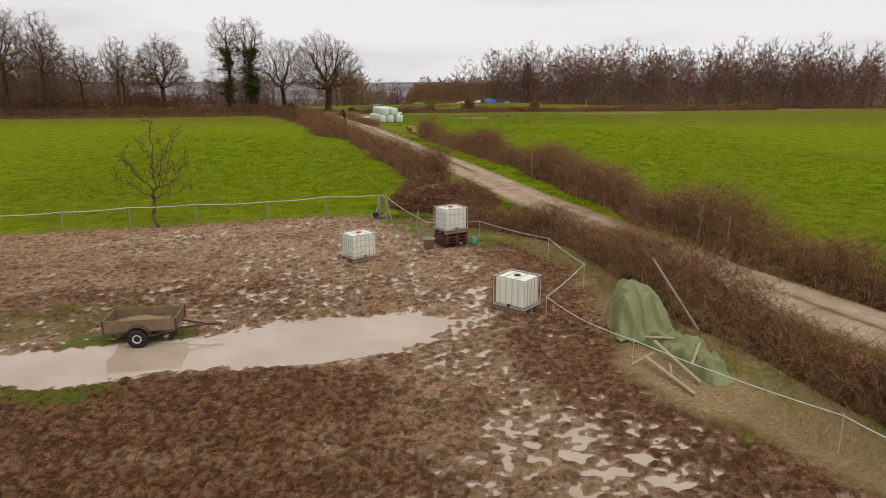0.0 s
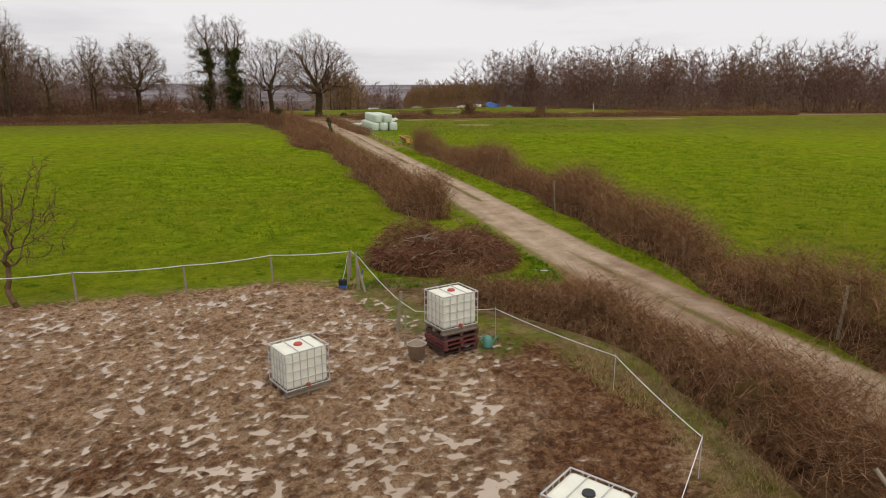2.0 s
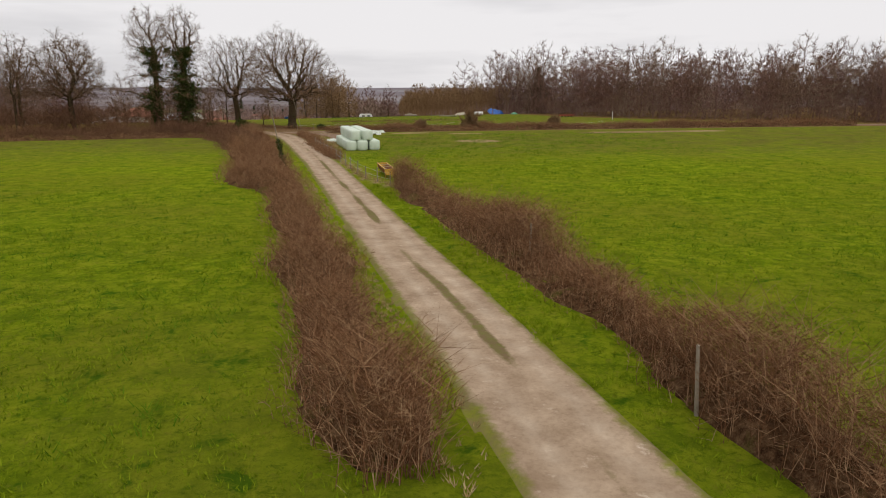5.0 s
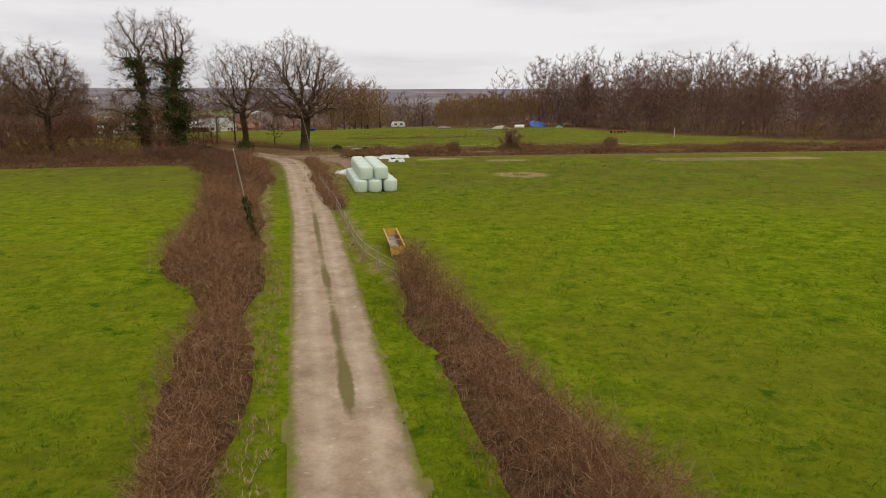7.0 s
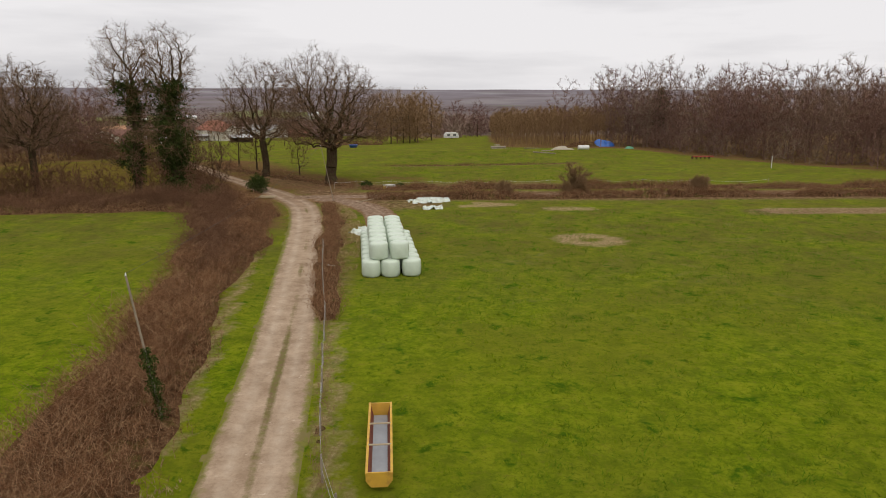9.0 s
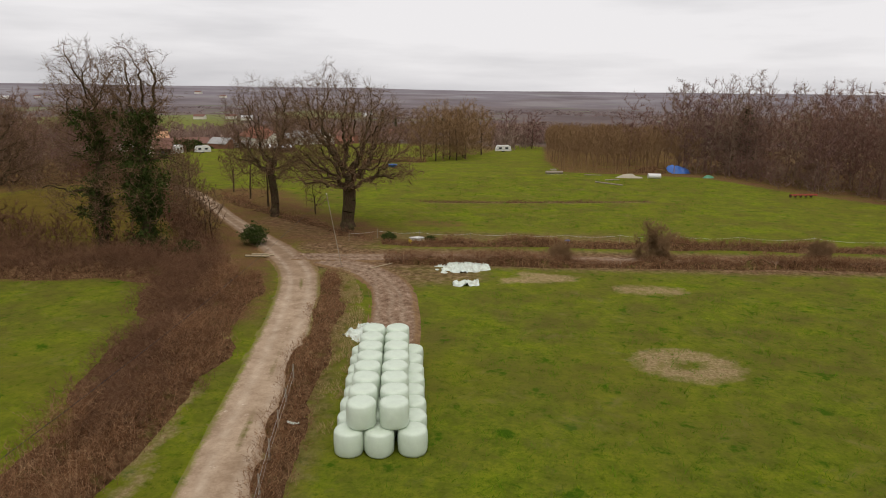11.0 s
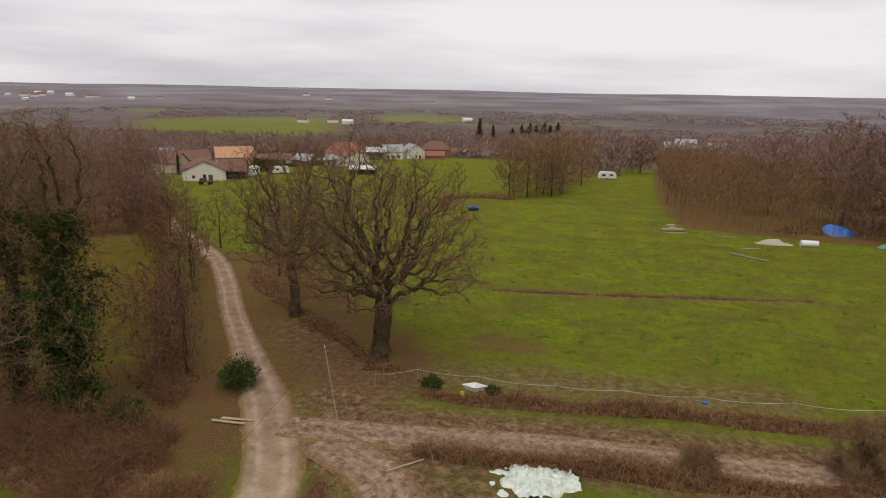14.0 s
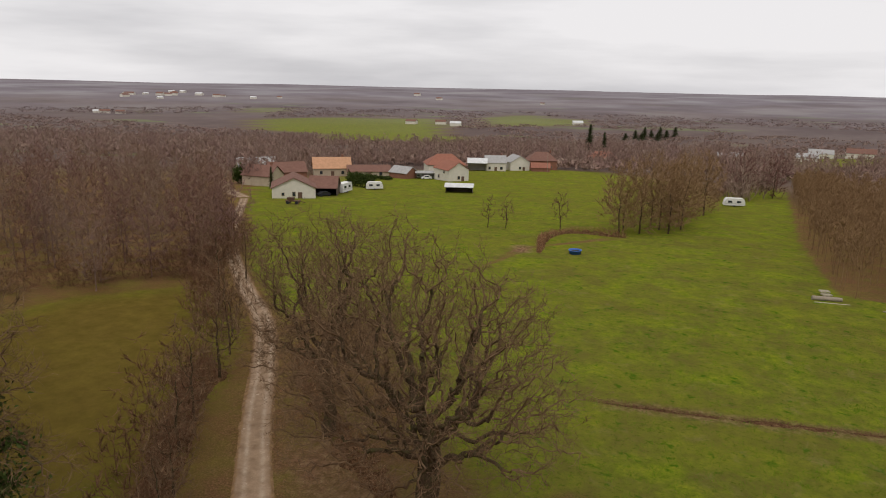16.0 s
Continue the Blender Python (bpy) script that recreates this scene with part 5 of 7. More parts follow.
wrng = np.random.default_rng(77)
wood("woodland", "bare brown deciduous wood at the field edge", 1, np.vstack([
    scatter(wrng, [(17, 250), (27, 240), (36, 224), (50, 208), (82, 190), (165, 171), (172, 182), (120, 198), (70, 216), (46, 240), (38, 262), (22, 270)], 140, 3.0)]), WOOD_TREES, 0.92, M_FARWOOD)
wood("woodland", "deeper rows of the bare brown wood", 11, np.vstack([
    scatter(wrng, [(46, 240), (70, 216), (120, 198), (172, 182), (180, 200), (110, 240), (44, 275)], 125, 4.0)]), BACK_TREES, 0.88, M_FARWOOD)
wood("woodland", "tall bare trees behind the young coppice", 10, np.array([(8.5, 268), (13, 274), (19, 262), (24, 257), (31, 250), (21, 282), (30, 268)]), WOOD_TREES, 0.92, M_FARWOOD)
wood("woodland", "bare wood beyond the small clearing", 2, np.vstack([
    scatter(wrng, [(-90, 172), (-88, 188), (-82, 203), (-99, 224), (-134, 250), (-160, 240), (-140, 200), (-125, 160), (-112, 146), (-86, 151)], 95, 3.7)]), WOOD_TREES, 0.78, M_FARWOOD)
wood("woodland", "deeper rows of the bare wood beyond the clearing", 12, np.vstack([
    scatter(wrng, [(-160, 240), (-134, 250), (-175, 290), (-230, 285), (-230, 200), (-150, 150), (-128, 165), (-140, 200)], 100, 5.2)]), BACK_TREES, 0.66, M_FARWOOD)
SHRUBS = [join(wild_parts(80 + k, 7.4, 3.4, -0.35, 130, 0.75, 3.4, 2, 0.95, 0.028, 0.12, 0.07)) for k in range(6)]
wood("undergrowth", "brown undergrowth along the front of the wood", 6, scatter(wrng, [(16, 248), (24, 238), (32, 221), (50, 206), (82, 188), (165, 169), (170, 176), (150, 180), (86, 198), (58, 215), (40, 232), (28, 250)], 180, 2.4), SHRUBS, 0.8, M_FARWOOD)
wood("undergrowth", "dark brown undergrowth below tall bare trees", 7, np.vstack([scatter(wrng, [(-150, 130), (-105, 136), (-72, 142), (-52, 148), (-54, 154), (-75, 153), (-106, 147), (-150, 142)], 150, 2.0), scatter(wrng, [(-66, 146), (-46, 148.5), (-39, 151.5), (-43, 154), (-66, 152)], 24, 2.0), scatter(wrng, [(-98, 178), (-90, 190), (-82, 203), (-99, 225), (-130, 249), (-136, 246), (-106, 220), (-92, 203), (-99, 188)], 90, 2.2), scatter(wrng, [(-38, 158), (-50, 168), (-62, 182), (-64, 181), (-52, 166), (-41, 157)], 12, 2.5), scatter(wrng, [(-57, 181), (-66, 189), (-82, 201), (-100, 222), (-106, 221), (-90, 203), (-80, 196), (-64, 183)], 60, 2.0)]), SHRUBS, 0.68, M_SCRUB)
wood("woodland", "tall bare trees along the far edge of the meadow", 9, scatter(wrng, [(-160, 128), (-95, 140), (-70, 148), (-69, 158), (-95, 156), (-160, 150)], 78, 3.0), WOOD_TREES, 0.86, M_FARWOOD)
wood("coppice", "dense stand of thin young trees", 3, scatter(wrng, [(-7, 242), (14, 239), (21, 248), (22, 320), (-8, 415), (-22, 415), (-13, 290)], 600, 1.6), THIN_TREES, 1.0, M_COPPICE)
FAR_TREES = [wood_tree(70 + k, 10.0, 0.15, 3.8, 0.02, 8, 4, 1.9, 0.08, 0.26, 4) for k in range(6)]
valley = scatter(wrng, [(-420, 230), (-150, 280), (-186, 310), (-186, 390), (-150, 480), (-60, 500), (-50, 460), (-10, 440), (60, 760), (-200, 900), (-500, 850), (-700, 500)], 1100, 9.0)
keep = np.ones(len(valley), bool)
for fpoly, _ in OPEN_LAND:
    keep &= ~inside(valley[:, 0], valley[:, 1], fpoly)
wood("woodland", "bare trees behind and between the houses", 5, np.vstack([scatter(wrng, [(-192, 395), (-165, 470), (-145, 500), (-60, 480), (-48, 445), (20, 470), (40, 620), (-150, 640), (-270, 520), (-235, 400)], 300, 6.5), scatter(wrng, [(-215, 300), (-192, 290), (-190, 400), (-240, 390)], 60, 5.0), scatter(wrng, [(-40, 355), (-28, 358), (-26, 425), (-46, 430)], 40, 4.0)]), FAR_TREES, 1.05, M_VALLEY_HAZE)
wood("woodland", "bare woods stretching away behind the coppice", 13, scatter(wrng, [(26, 330), (60, 262), (130, 236), (300, 300), (260, 800), (70, 900), (42, 700), (30, 520)], 330, 8.0), FAR_TREES, 1.4, M_VALLEY_HAZE)
wood("woodland", "grey brown woods filling the valley", 4, valley[keep], FAR_TREES, 1.15, M_VALLEY_HAZE)

# distant copses and hedgerow trees on the valley floor and the far slopes
frng = np.random.default_rng(91)


def far_clump(seed):
    """A copse seen far off: short twigs fanning out of several rounded crowns."""
    rng = np.random.default_rng(seed)
    c = np.column_stack([rng.uniform(-9, 9, 9), rng.uniform(-9, 9, 9), rng.uniform(1.5, 3.5, 9)])[rng.integers(0, 9, 46)]
    d = rng.normal(0, 1, (46, 3))
    d[:, 2] = np.abs(d[:, 2]) - 0.1
    d /= np.linalg.norm(d, axis=1, keepdims=True)
    return slivers(rng, c + d * 0.5, c + d * rng.uniform(2.0, 3.6, (46, 1)), np.full(46, 1.2))


FAR_CLUMPS = [far_clump(95 + k) for k in range(6)]
fa, fr = np.radians(frng.uniform(-68, 16, 14000)), 480 * (1900 / 480) ** frng.random(14000)
fx_, fy_ = np.sin(fa) * fr, np.cos(fa) * fr
ok = vnoise(fx_ * 0.6, fy_, 150, 21) + 0.35 * vnoise(fx_, fy_, 45, 22) > 0.56
for fpoly, _ in OPEN_LAND:
    ok &= ~inside(fx_, fy_, fpoly)
wood("woodland", "distant bare copses and hedgerow trees on the far slopes", 8, np.column_stack([fx_, fy_])[ok][:5000], FAR_CLUMPS, 1.0, M_VALLEY_HAZE)


# ---- paddock things ----
def ibc(label, x, y, z, rz, lid_material, bars=4, rings=1):
    """A white liquid tank in a tubular cage on a pallet: 1.2 x 1.0 m, 1.16 m high."""
    t = top("liquid_tank", label, "tank", (x, y, z), rz, "white liquid tanks")
    bm = one_box(1.13, 0.93, 0.96, 0, 0, 0.64, 0.09)
    part("bottle", bm, M_PLASTIC, t, smooth_faces=False)
    lid = bmesh.new()
    rod(lid, (0, 0, 1.11), (0, 0, 1.16), 0.115, 0.105, 16)
    part("lid", lid, lid_material, t)
    cage = top("cage", "", "")
    for key in list(cage.keys()):
        del cage[key]
    cage.parent = t

    hx, hy = 0.595, 0.495
    for zz, rr in [(0.17, 0.016), (1.13, 0.018)] + [(0.17 + 0.96 * (k + 1) / (rings + 1), 0.010) for k in range(rings)]:
        c = [(-hx, -hy, zz), (hx, -hy, zz), (hx, hy, zz), (-hx, hy, zz)]
        for a, b in zip(c, c[1:] + c[:1]):
            part("rail", rod(bmesh.new(), a, b, rr, sides=6), M_STEEL, cage)
    for k in range(bars + 2):
        px = -hx + 2 * hx * k / (bars + 1)
        for sy in (-hy, hy):
            part("bar", rod(bmesh.new(), (px, sy, 0.15), (px, sy, 1.13), 0.011, sides=6), M_STEEL, cage)
    for k in range(1, bars + 1):
        py = -hy + 2 * hy * k / (bars + 1)
        for sx in (-hx, hx):
            part("bar", rod(bmesh.new(), (sx, py, 0.15), (sx, py, 1.13), 0.011, sides=6), M_STEEL, cage)
    for px in (-0.22, 0.22):
        part("bar", rod(bmesh.new(), (px, -hy, 1.14), (px, hy, 1.14), 0.012, sides=6), M_STEEL, cage)
    pal = top("pallet", "", "")
    pal.parent = t
    del_keys = [k for k in pal.keys()]
    for k in del_keys:
        del pal[k]
    for py in (-0.42, 0.0, 0.42):
        part("runner", one_box(1.2, 0.12, 0.09, 0, py, 0.045), M_WOOD, pal)
    part("deck", one_box(1.2, 1.0, 0.03, 0, 0, 0.125), M_WOOD, pal)
    valve = bmesh.new()
    rod(valve, (0, -0.42, 0.22), (0, -0.54, 0.22), 0.045, sides=10)
    part("valve", valve, lid_material, t)
    return t


M_BLACK = plain("black plastic", (0.03, 0.03, 0.032), 0.5, 0.4)
M_RED = plain("red plastic", (0.45, 0.07, 0.05), 0.5, 0.4)
ibc("white plastic liquid tank with red cap standing in mud", -3.55, 27.75, -0.03, 38, M_RED, 5, 3)
ibc("white caged liquid tank raised on stacked pallets", 0.35, 30.35, 0.58, 33, M_RED, 4, 3)
ibc("white caged liquid tank with black lid in mud", 2.45, 21.35, -0.04, -39, M_BLACK, 4, 0)

# ---- bales ----
def bale_mesh():
    bm = bmesh.new()
    prof = [(0.0, 0.0), (0.50, 0.0), (0.64, 0.05), (0.695, 0.16), (0.71, 0.5), (0.71, 0.8), (0.695, 1.12), (0.64, 1.22), (0.5, 1.265), (0.25, 1.26), (0.0, 1.25)]
    rings = []
    for r, z in prof[1:-1]:
        rings.append([bm.verts.new((r * math.cos(a) * (1 + 0.015 * math.sin(5 * a + z * 3)), r * math.sin(a) * (1 + 0.015 * math.sin(7 * a)), z + 0.012 * math.sin(3 * a))) for a in [2 * math.pi * k / 22 for k in range(22)]])
    lo, hi = bm.verts.new((0, 0, 0)), bm.verts.new((0, 0, 1.25))
    for a, b in zip(rings, rings[1:]):
        for k in range(22):
            bm.faces.new((a[k], a[(k + 1) % 22], b[(k + 1) % 22], b[k]))
    for k in range(22):
        bm.faces.new((lo, rings[0][(k + 1) % 22], rings[0][k]))
        bm.faces.new((hi, rings[-1][k], rings[-1][(k + 1) % 22]))
    return bm


bale_rng = random.Random(3)
first_bale = part("wrapped_bale", bale_mesh(), M_WRAP, None, smooth_faces=True)
tagged(first_bale, "round silage bale wrapped in pale green film", "silage bale", "stack of wrapped bales")
bale_dir = Vector((-0.262, 0.965, 0))
bale_side = Vector((0.965, 0.262, 0))
bale_at = Vector((-9.35, 123.2, 0))
made_first = False
for row in range(8):
    for col in range(3):
        p = bale_at + bale_dir * (1.42 * row) + bale_side * (1.44 * (col - 1)) + Vector((bale_rng.uniform(-0.06, 0.06), bale_rng.uniform(-0.06, 0.06), 0))
        m = pose(p.x, p.y, -0.01, bale_rng.uniform(-1, 1), bale_rng.uniform(-1, 1), bale_rng.uniform(0, 360))
        if not made_first:
            first_bale.matrix_basis, made_first = m, True
        else:
            copy_thing(first_bale, m)
    for col in range(2):
        p = bale_at + bale_dir * (1.42 * row + 0.25) + bale_side * (1.46 * (col - 0.5) - 0.12)
        copy_thing(first_bale, pose(p.x + bale_rng.uniform(-0.06, 0.06), p.y, 1.25, bale_rng.uniform(-1, 1), bale_rng.uniform(-1, 1), bale_rng.uniform(0, 360)))


# ---- paddock fence ----
def post_mesh(h, r, lean=0.0, sides=8, top_r=None):
    bm = bmesh.new()
    rod(bm, (0, 0, -0.15), (lean, 0, h), r, top_r or r * 0.9, sides)
    return bm


def ribbon(pts, width, sag=0.0, thick=0.004, flat=False):
    """A tape through the given points, hanging a little between them."""
    p = []
    for a, b in zip(pts, pts[1:]):
        a, b = Vector(a), Vector(b)
        for k in range(8):
            t = k / 8
            q = a.lerp(b, t)
            q.z -= sag * 4 * t * (1 - t) * (b - a).length * 0.25
            p.append(q)
    p.append(Vector(pts[-1]))
    bm = bmesh.new()
    rows = []
    for i, q in enumerate(p):
        d = (p[min(i + 1, len(p) - 1)] - p[max(i - 1, 0)]).normalized()
        s = d.cross(Vector((0, 0, 1))).normalized()
        w, t = (s * width / 2, Vector((0, 0, thick))) if flat else (Vector((0, 0, width / 2)), s * thick)
        rows.append([bm.verts.new(q + w + t), bm.verts.new(q - w + t), bm.verts.new(q - w - t), bm.verts.new(q + w - t)])
    for a, b in zip(rows, rows[1:]):
        for k in range(4):
            bm.faces.new((a[k], a[(k + 1) % 4], b[(k + 1) % 4], b[k]))
    return bm


def fence(label, posts, h, r, lines, width=0.04, sag=0.03, post_material=None, line_material=None, seed=1, line_name="tape"):
    rng = random.Random(seed)
    t = top("fence", label, "fence")
    for x, y in posts:
        ob = part("post", post_mesh(h * rng.uniform(0.93, 1.08), r, rng.uniform(-0.06, 0.06)), post_material or M_POSTWOOD, t)
        ob.matrix_basis = pose(x, y, float(terrain(x, y)), 0, 0, rng.uniform(0, 360))
    for zs in lines:
        pts = [(x, y, float(terrain(x, y)) + zs + rng.uniform(-0.03, 0.03)) for x, y in posts]
        part(line_name, ribbon(pts, width, sag), line_material or M_TAPE, t)
    return t


fence("paddock fence of grey wooden posts with white electric tape", [(-31, 27.6), (-27.8, 28.9), (-24.6, 30.2), (-21.6, 31.3), (-18.65, 32.4), (-15.8, 33.5), (-12.75, 34.4), (-9.3, 35.5), (-6.5, 37.0), (-3.55, 37.6)], 1.12, 0.045, (1.08,), 0.03, 0.07, seed=3)
rope = top("rope_fence", "sagging white electric rope on thin stakes along the hedge", "fence")
ROPE = [(-3.5, 37.5, 1.1), (-3.0, 36.2, 1.15), (-1.35, 31.9, 0.98), (-0.7, 30.95, 0.86), (0.3, 31.15, 0.84), (1.7, 31.0, 0.92), (4.4, 27.4, 0.92), (5.1, 23.5, 0.88), (3.25, 20.2, 0.72), (4.0, 18.0, 0.72), (5.0, 16.6, 0.7), (7.95, 12.2, 0.85), (8.5, 10.8, 0.85), (11, 5.5, 0.85)]
part("rope", ribbon(ROPE, 0.014, 0.05, 0.007), M_TAPE, rope)
for x, y, z in ROPE[5:9] + ROPE[10:13]:
    ob = part("stake", post_mesh(z + 0.05, 0.011, 0.0, 6), M_STEEL, rope)
    ob.matrix_basis = pose(x, y, 0)
for x, y, lx, ly, h, r in ((-3.05, 36.2, -0.1, 0.1, 1.35, 0.055), (-2.75, 35.7, -0.35, 0.3, 1.15, 0.05), (-1.3, 31.7, 0.12, 0.0, 1.25, 0.06), (-1.0, 30.5, 0.02, 0.05, 1.0, 0.03), (-3.55, 37.0, 0.0, 0.1, 1.1, 0.05)):
    bm = bmesh.new()
    rod(bm, (0, 0, -0.1), (lx, ly, h), r, r * 0.85, 9)
    ob = part("fence_post", bm, M_POSTWOOD)
    ob.matrix_basis = pose(x, y, 0)
    tagged(ob, "leaning weathered wooden corner post at the paddock", "fence post", "paddock corner posts")
M_BLUE = plain("blue plastic", (0.03, 0.12, 0.42), 0.5, 0.4)
M_DARK = plain("dark rubber", (0.022, 0.022, 0.024), 0.7, 0.3)
box_th = top("fence_energiser", "dark fence energiser box hung from white tape", "electric box", (-3.65, 36.15, 0.0))
part("case", one_box(0.3, 0.2, 0.22, 0, 0, 0.22, 0.03), M_DARK, box_th)
part("battery", one_box(0.28, 0.18, 0.11, 0, 0, 0.055, 0.01), M_BLUE, box_th)
part("strap", ribbon([(0.0, 0, 0.33), (0.1, 0.1, 0.7), (0.12, 0.6, 1.08)], 0.05), M_TAPE, box_th)
clip_th = top("tape_handle", "blue fence handle tied to a post", "handle", (-2.88, 35.85, 0.0))
part("grip", rod(bmesh.new(), (0, 0, 0.62), (0.02, 0, 0.78), 0.03, sides=8), M_BLUE, clip_th)
part("tail", ribbon([(0, 0, 0.62), (0.03, -0.03, 0.3), (0.05, 0, 0.0)], 0.03), M_TAPE, clip_th)


# ---- pallets, bucket, can ----
M_PALLET_DARK = plain("dark wet pallet wood", (0.085, 0.05, 0.042), 0.85, 0.2, vary=0.4, scale=5, fine=35, bump=0.4)
M_PALLET_RED = plain("reddish pallet wood", (0.16, 0.055, 0.05), 0.85, 0.2, vary=0.4, scale=5, fine=35, bump=0.4)


def pallet(label, x, y, z, rz, mat, group="stacked pallets"):
    t = top("pallet", label, "pallet", (x, y, z), rz, group)
    for k in range(6):
        part("board", one_box(1.2, 0.11, 0.022, 0, -0.44 + 0.176 * k, 0.133), mat, t)
    for k in range(3):
        part("stringer", one_box(0.1, 1.0, 0.10, -0.54 + 0.54 * k, 0, 0.072), mat, t)
        part("skid", one_box(1.2, 0.1, 0.022, 0, -0.44 + 0.44 * k, 0.011), mat, t)
    return t


for k, (mat_, lab_) in enumerate(((M_PALLET_DARK, "dark wet wooden pallet under a tank"), (M_PALLET_RED, "reddish worn wooden pallet under a tank"), (M_PALLET_RED, "reddish worn wooden pallet under a tank"), (M_PALLET_DARK, "dark wet wooden pallet under a tank"))):
    pallet(lab_, 0.35 + 0.03 * (k % 2), 30.35 - 0.04 * (k % 3), 0.145 * k, 33 + (-3, 2, 4, 0)[k], mat_)


def lathe(prof, sides=20):
    bm = bmesh.new()
    rings = [[bm.verts.new((r * math.cos(2 * math.pi * k / sides), r * math.sin(2 * math.pi * k / sides), z)) for k in range(sides)] for r, z in prof]
    for a, b in zip(rings, rings[1:]):
        for k in range(sides):
            bm.faces.new((a[k], a[(k + 1) % sides], b[(k + 1) % sides], b[k]))
    bm.faces.new(rings[0][::-1])
    bm.faces.new(rings[-1])
    return bm


M_BUCKET = plain("muddy grey bucket", (0.34, 0.27, 0.20), 0.6, 0.3, vary=0.4)
M_CANGREEN = plain("green watering can plastic", (0.10, 0.27, 0.22), 0.5, 0.4)
bk = top("bucket", "muddy grey brown tub bucket beside the pallets", "bucket", (-0.62, 29.45, 0))
part("pail", lathe([(0.20, 0.0), (0.27, 0.42), (0.29, 0.43), (0.29, 0.45), (0.255, 0.45), (0.19, 0.05)]), M_BUCKET, bk, smooth_faces=True)
part("bail", ribbon([(-0.28, 0, 0.44), (0, 0.2, 0.5), (0.28, 0, 0.44)], 0.015, 0, 0.008), M_STEEL, bk)
can = top("watering_can", "green plastic can standing beside pallets", "can", (1.42, 30.25, 0))
part("body", lathe([(0.14, 0.0), (0.15, 0.05), (0.14, 0.28), (0.08, 0.34), (0.05, 0.36)]), M_CANGREEN, can, smooth_faces=True)
part("spout", rod(bmesh.new(), (0.12, 0, 0.12), (0.3, 0, 0.36), 0.03, 0.02), M_CANGREEN, can)
part("handle", ribbon([(-0.13, 0, 0.1), (-0.24, 0, 0.25), (-0.05, 0, 0.4)], 0.03, 0, 0.01), M_CANGREEN, can)

# ---- cart ----
M_CARTWOOD = plain("weathered cart boards", (0.22, 0.155, 0.095), 0.85, 0.2, vary=0.4, scale=4, fine=30, bump=0.4)
M_RUST = plain("rusty steel", (0.12, 0.065, 0.04), 0.8, 0.3, 0.3, vary=0.4)
M_WHITE = plain("white paint", (0.72, 0.71, 0.68), 0.5, 0.4, vary=0.1)
M_STRAW = plain("straw", (0.28, 0.205, 0.115), 0.95, 0.1, vary=0.4, scale=8, fine=40, bump=1.0)
cart = top("cart", "small wooden box cart with white rimmed wheels at the puddle", "trailer", (-8.75, 18.75, -0.1), 9)
part("floor_panel", one_box(1.95, 1.15, 0.04, 0, 0, 0.44), M_CARTWOOD, cart)
for sy in (-0.59, 0.59):
    part("side_board", one_box(1.95, 0.035, 0.34, 0, sy, 0.62, 0.006), M_CARTWOOD, cart)
for sx in (-0.975, 0.975):
    part("end_board", one_box(0.035, 1.21, 0.34, sx, 0, 0.62, 0.006), M_CARTWOOD, cart)
for sx in (-0.99, 0.99):
    for sy in (-0.6, 0.6):
        part("corner_iron", one_box(0.05, 0.05, 0.38, sx, sy, 0.61), M_RUST, cart)
part("axle", rod(bmesh.new(), (-0.05, -0.72, 0.28), (-0.05, 0.72, 0.28), 0.03), M_RUST, cart)
for sy in (-0.72, 0.72):
    wheel = top("wheel", "", "")
    for k in list(wheel.keys()):
        del wheel[k]
    wheel.parent = cart
    wheel.matrix_basis = pose(-0.05, sy, 0.28)
    bm = bmesh.new()
    tyre = lathe([(0.15, -0.07), (0.25, -0.08), (0.285, -0.04), (0.285, 0.04), (0.25, 0.08), (0.15, 0.07)], 28)
    bmesh.ops.rotate(tyre, verts=tyre.verts, cent=(0, 0, 0), matrix=Matrix.Rotation(math.pi / 2, 3, "X"))
    part("tyre", tyre, M_DARK, wheel, smooth_faces=True)
    rim = lathe([(0.03, -0.05), (0.06, -0.05), (0.11, -0.078), (0.125, -0.078), (0.125, 0.078), (0.11, 0.078), (0.06, 0.05), (0.03, 0.05)], 24)
    bmesh.ops.rotate(rim, verts=rim.verts, cent=(0, 0, 0), matrix=Matrix.Rotation(math.pi / 2, 3, "X"))
    part("rim", rim, M_WHITE, wheel, "white painted rim")
    bm.free()
    arc = [(-0.05 + 0.36 * math.cos(a), sy, 0.28 + 0.36 * math.sin(a)) for a in [math.pi * (0.05 + 0.9 * k / 8) for k in range(9)]]
    part("mudguard", ribbon(arc, 0.18, 0, 0.006, flat=True), M_RUST, cart)
part("drawbar", rod(bmesh.new(), (0.95, -0.35, 0.40), (1.75, 0.0, 0.36), 0.03), M_RUST, cart)
part("drawbar", rod(bmesh.new(), (0.95, 0.35, 0.40), (1.75, 0.0, 0.36), 0.03), M_RUST, cart)
part("hitch", rod(bmesh.new(), (1.7, 0.0, 0.36), (2.15, 0.0, 0.34), 0.035), M_RUST, cart)
part("brace", rod(bmesh.new(), (0.1, -0.66, 0.26), (0.9, -0.6, 0.44), 0.02), M_RUST, cart)


def lump_sheet(nx, ny, fx, mat, name, parent=None, label="", smooth_faces=True):
    """A draped sheet: fx maps (u, v) in 0..1 to a place."""
    u, v = np.meshgrid(np.linspace(0, 1, nx), np.linspace(0, 1, ny))
    x, y, z = fx(u, v)
    q = (np.arange(ny - 1)[:, None] * nx + np.arange(nx - 1)[None]).ravel()
    return part_np(name, (np.stack([x.ravel(), y.ravel(), z.ravel()], 1), np.stack([q, q + 1, q + 1 + nx, q + nx], 1)), mat, parent, label, smooth_faces)


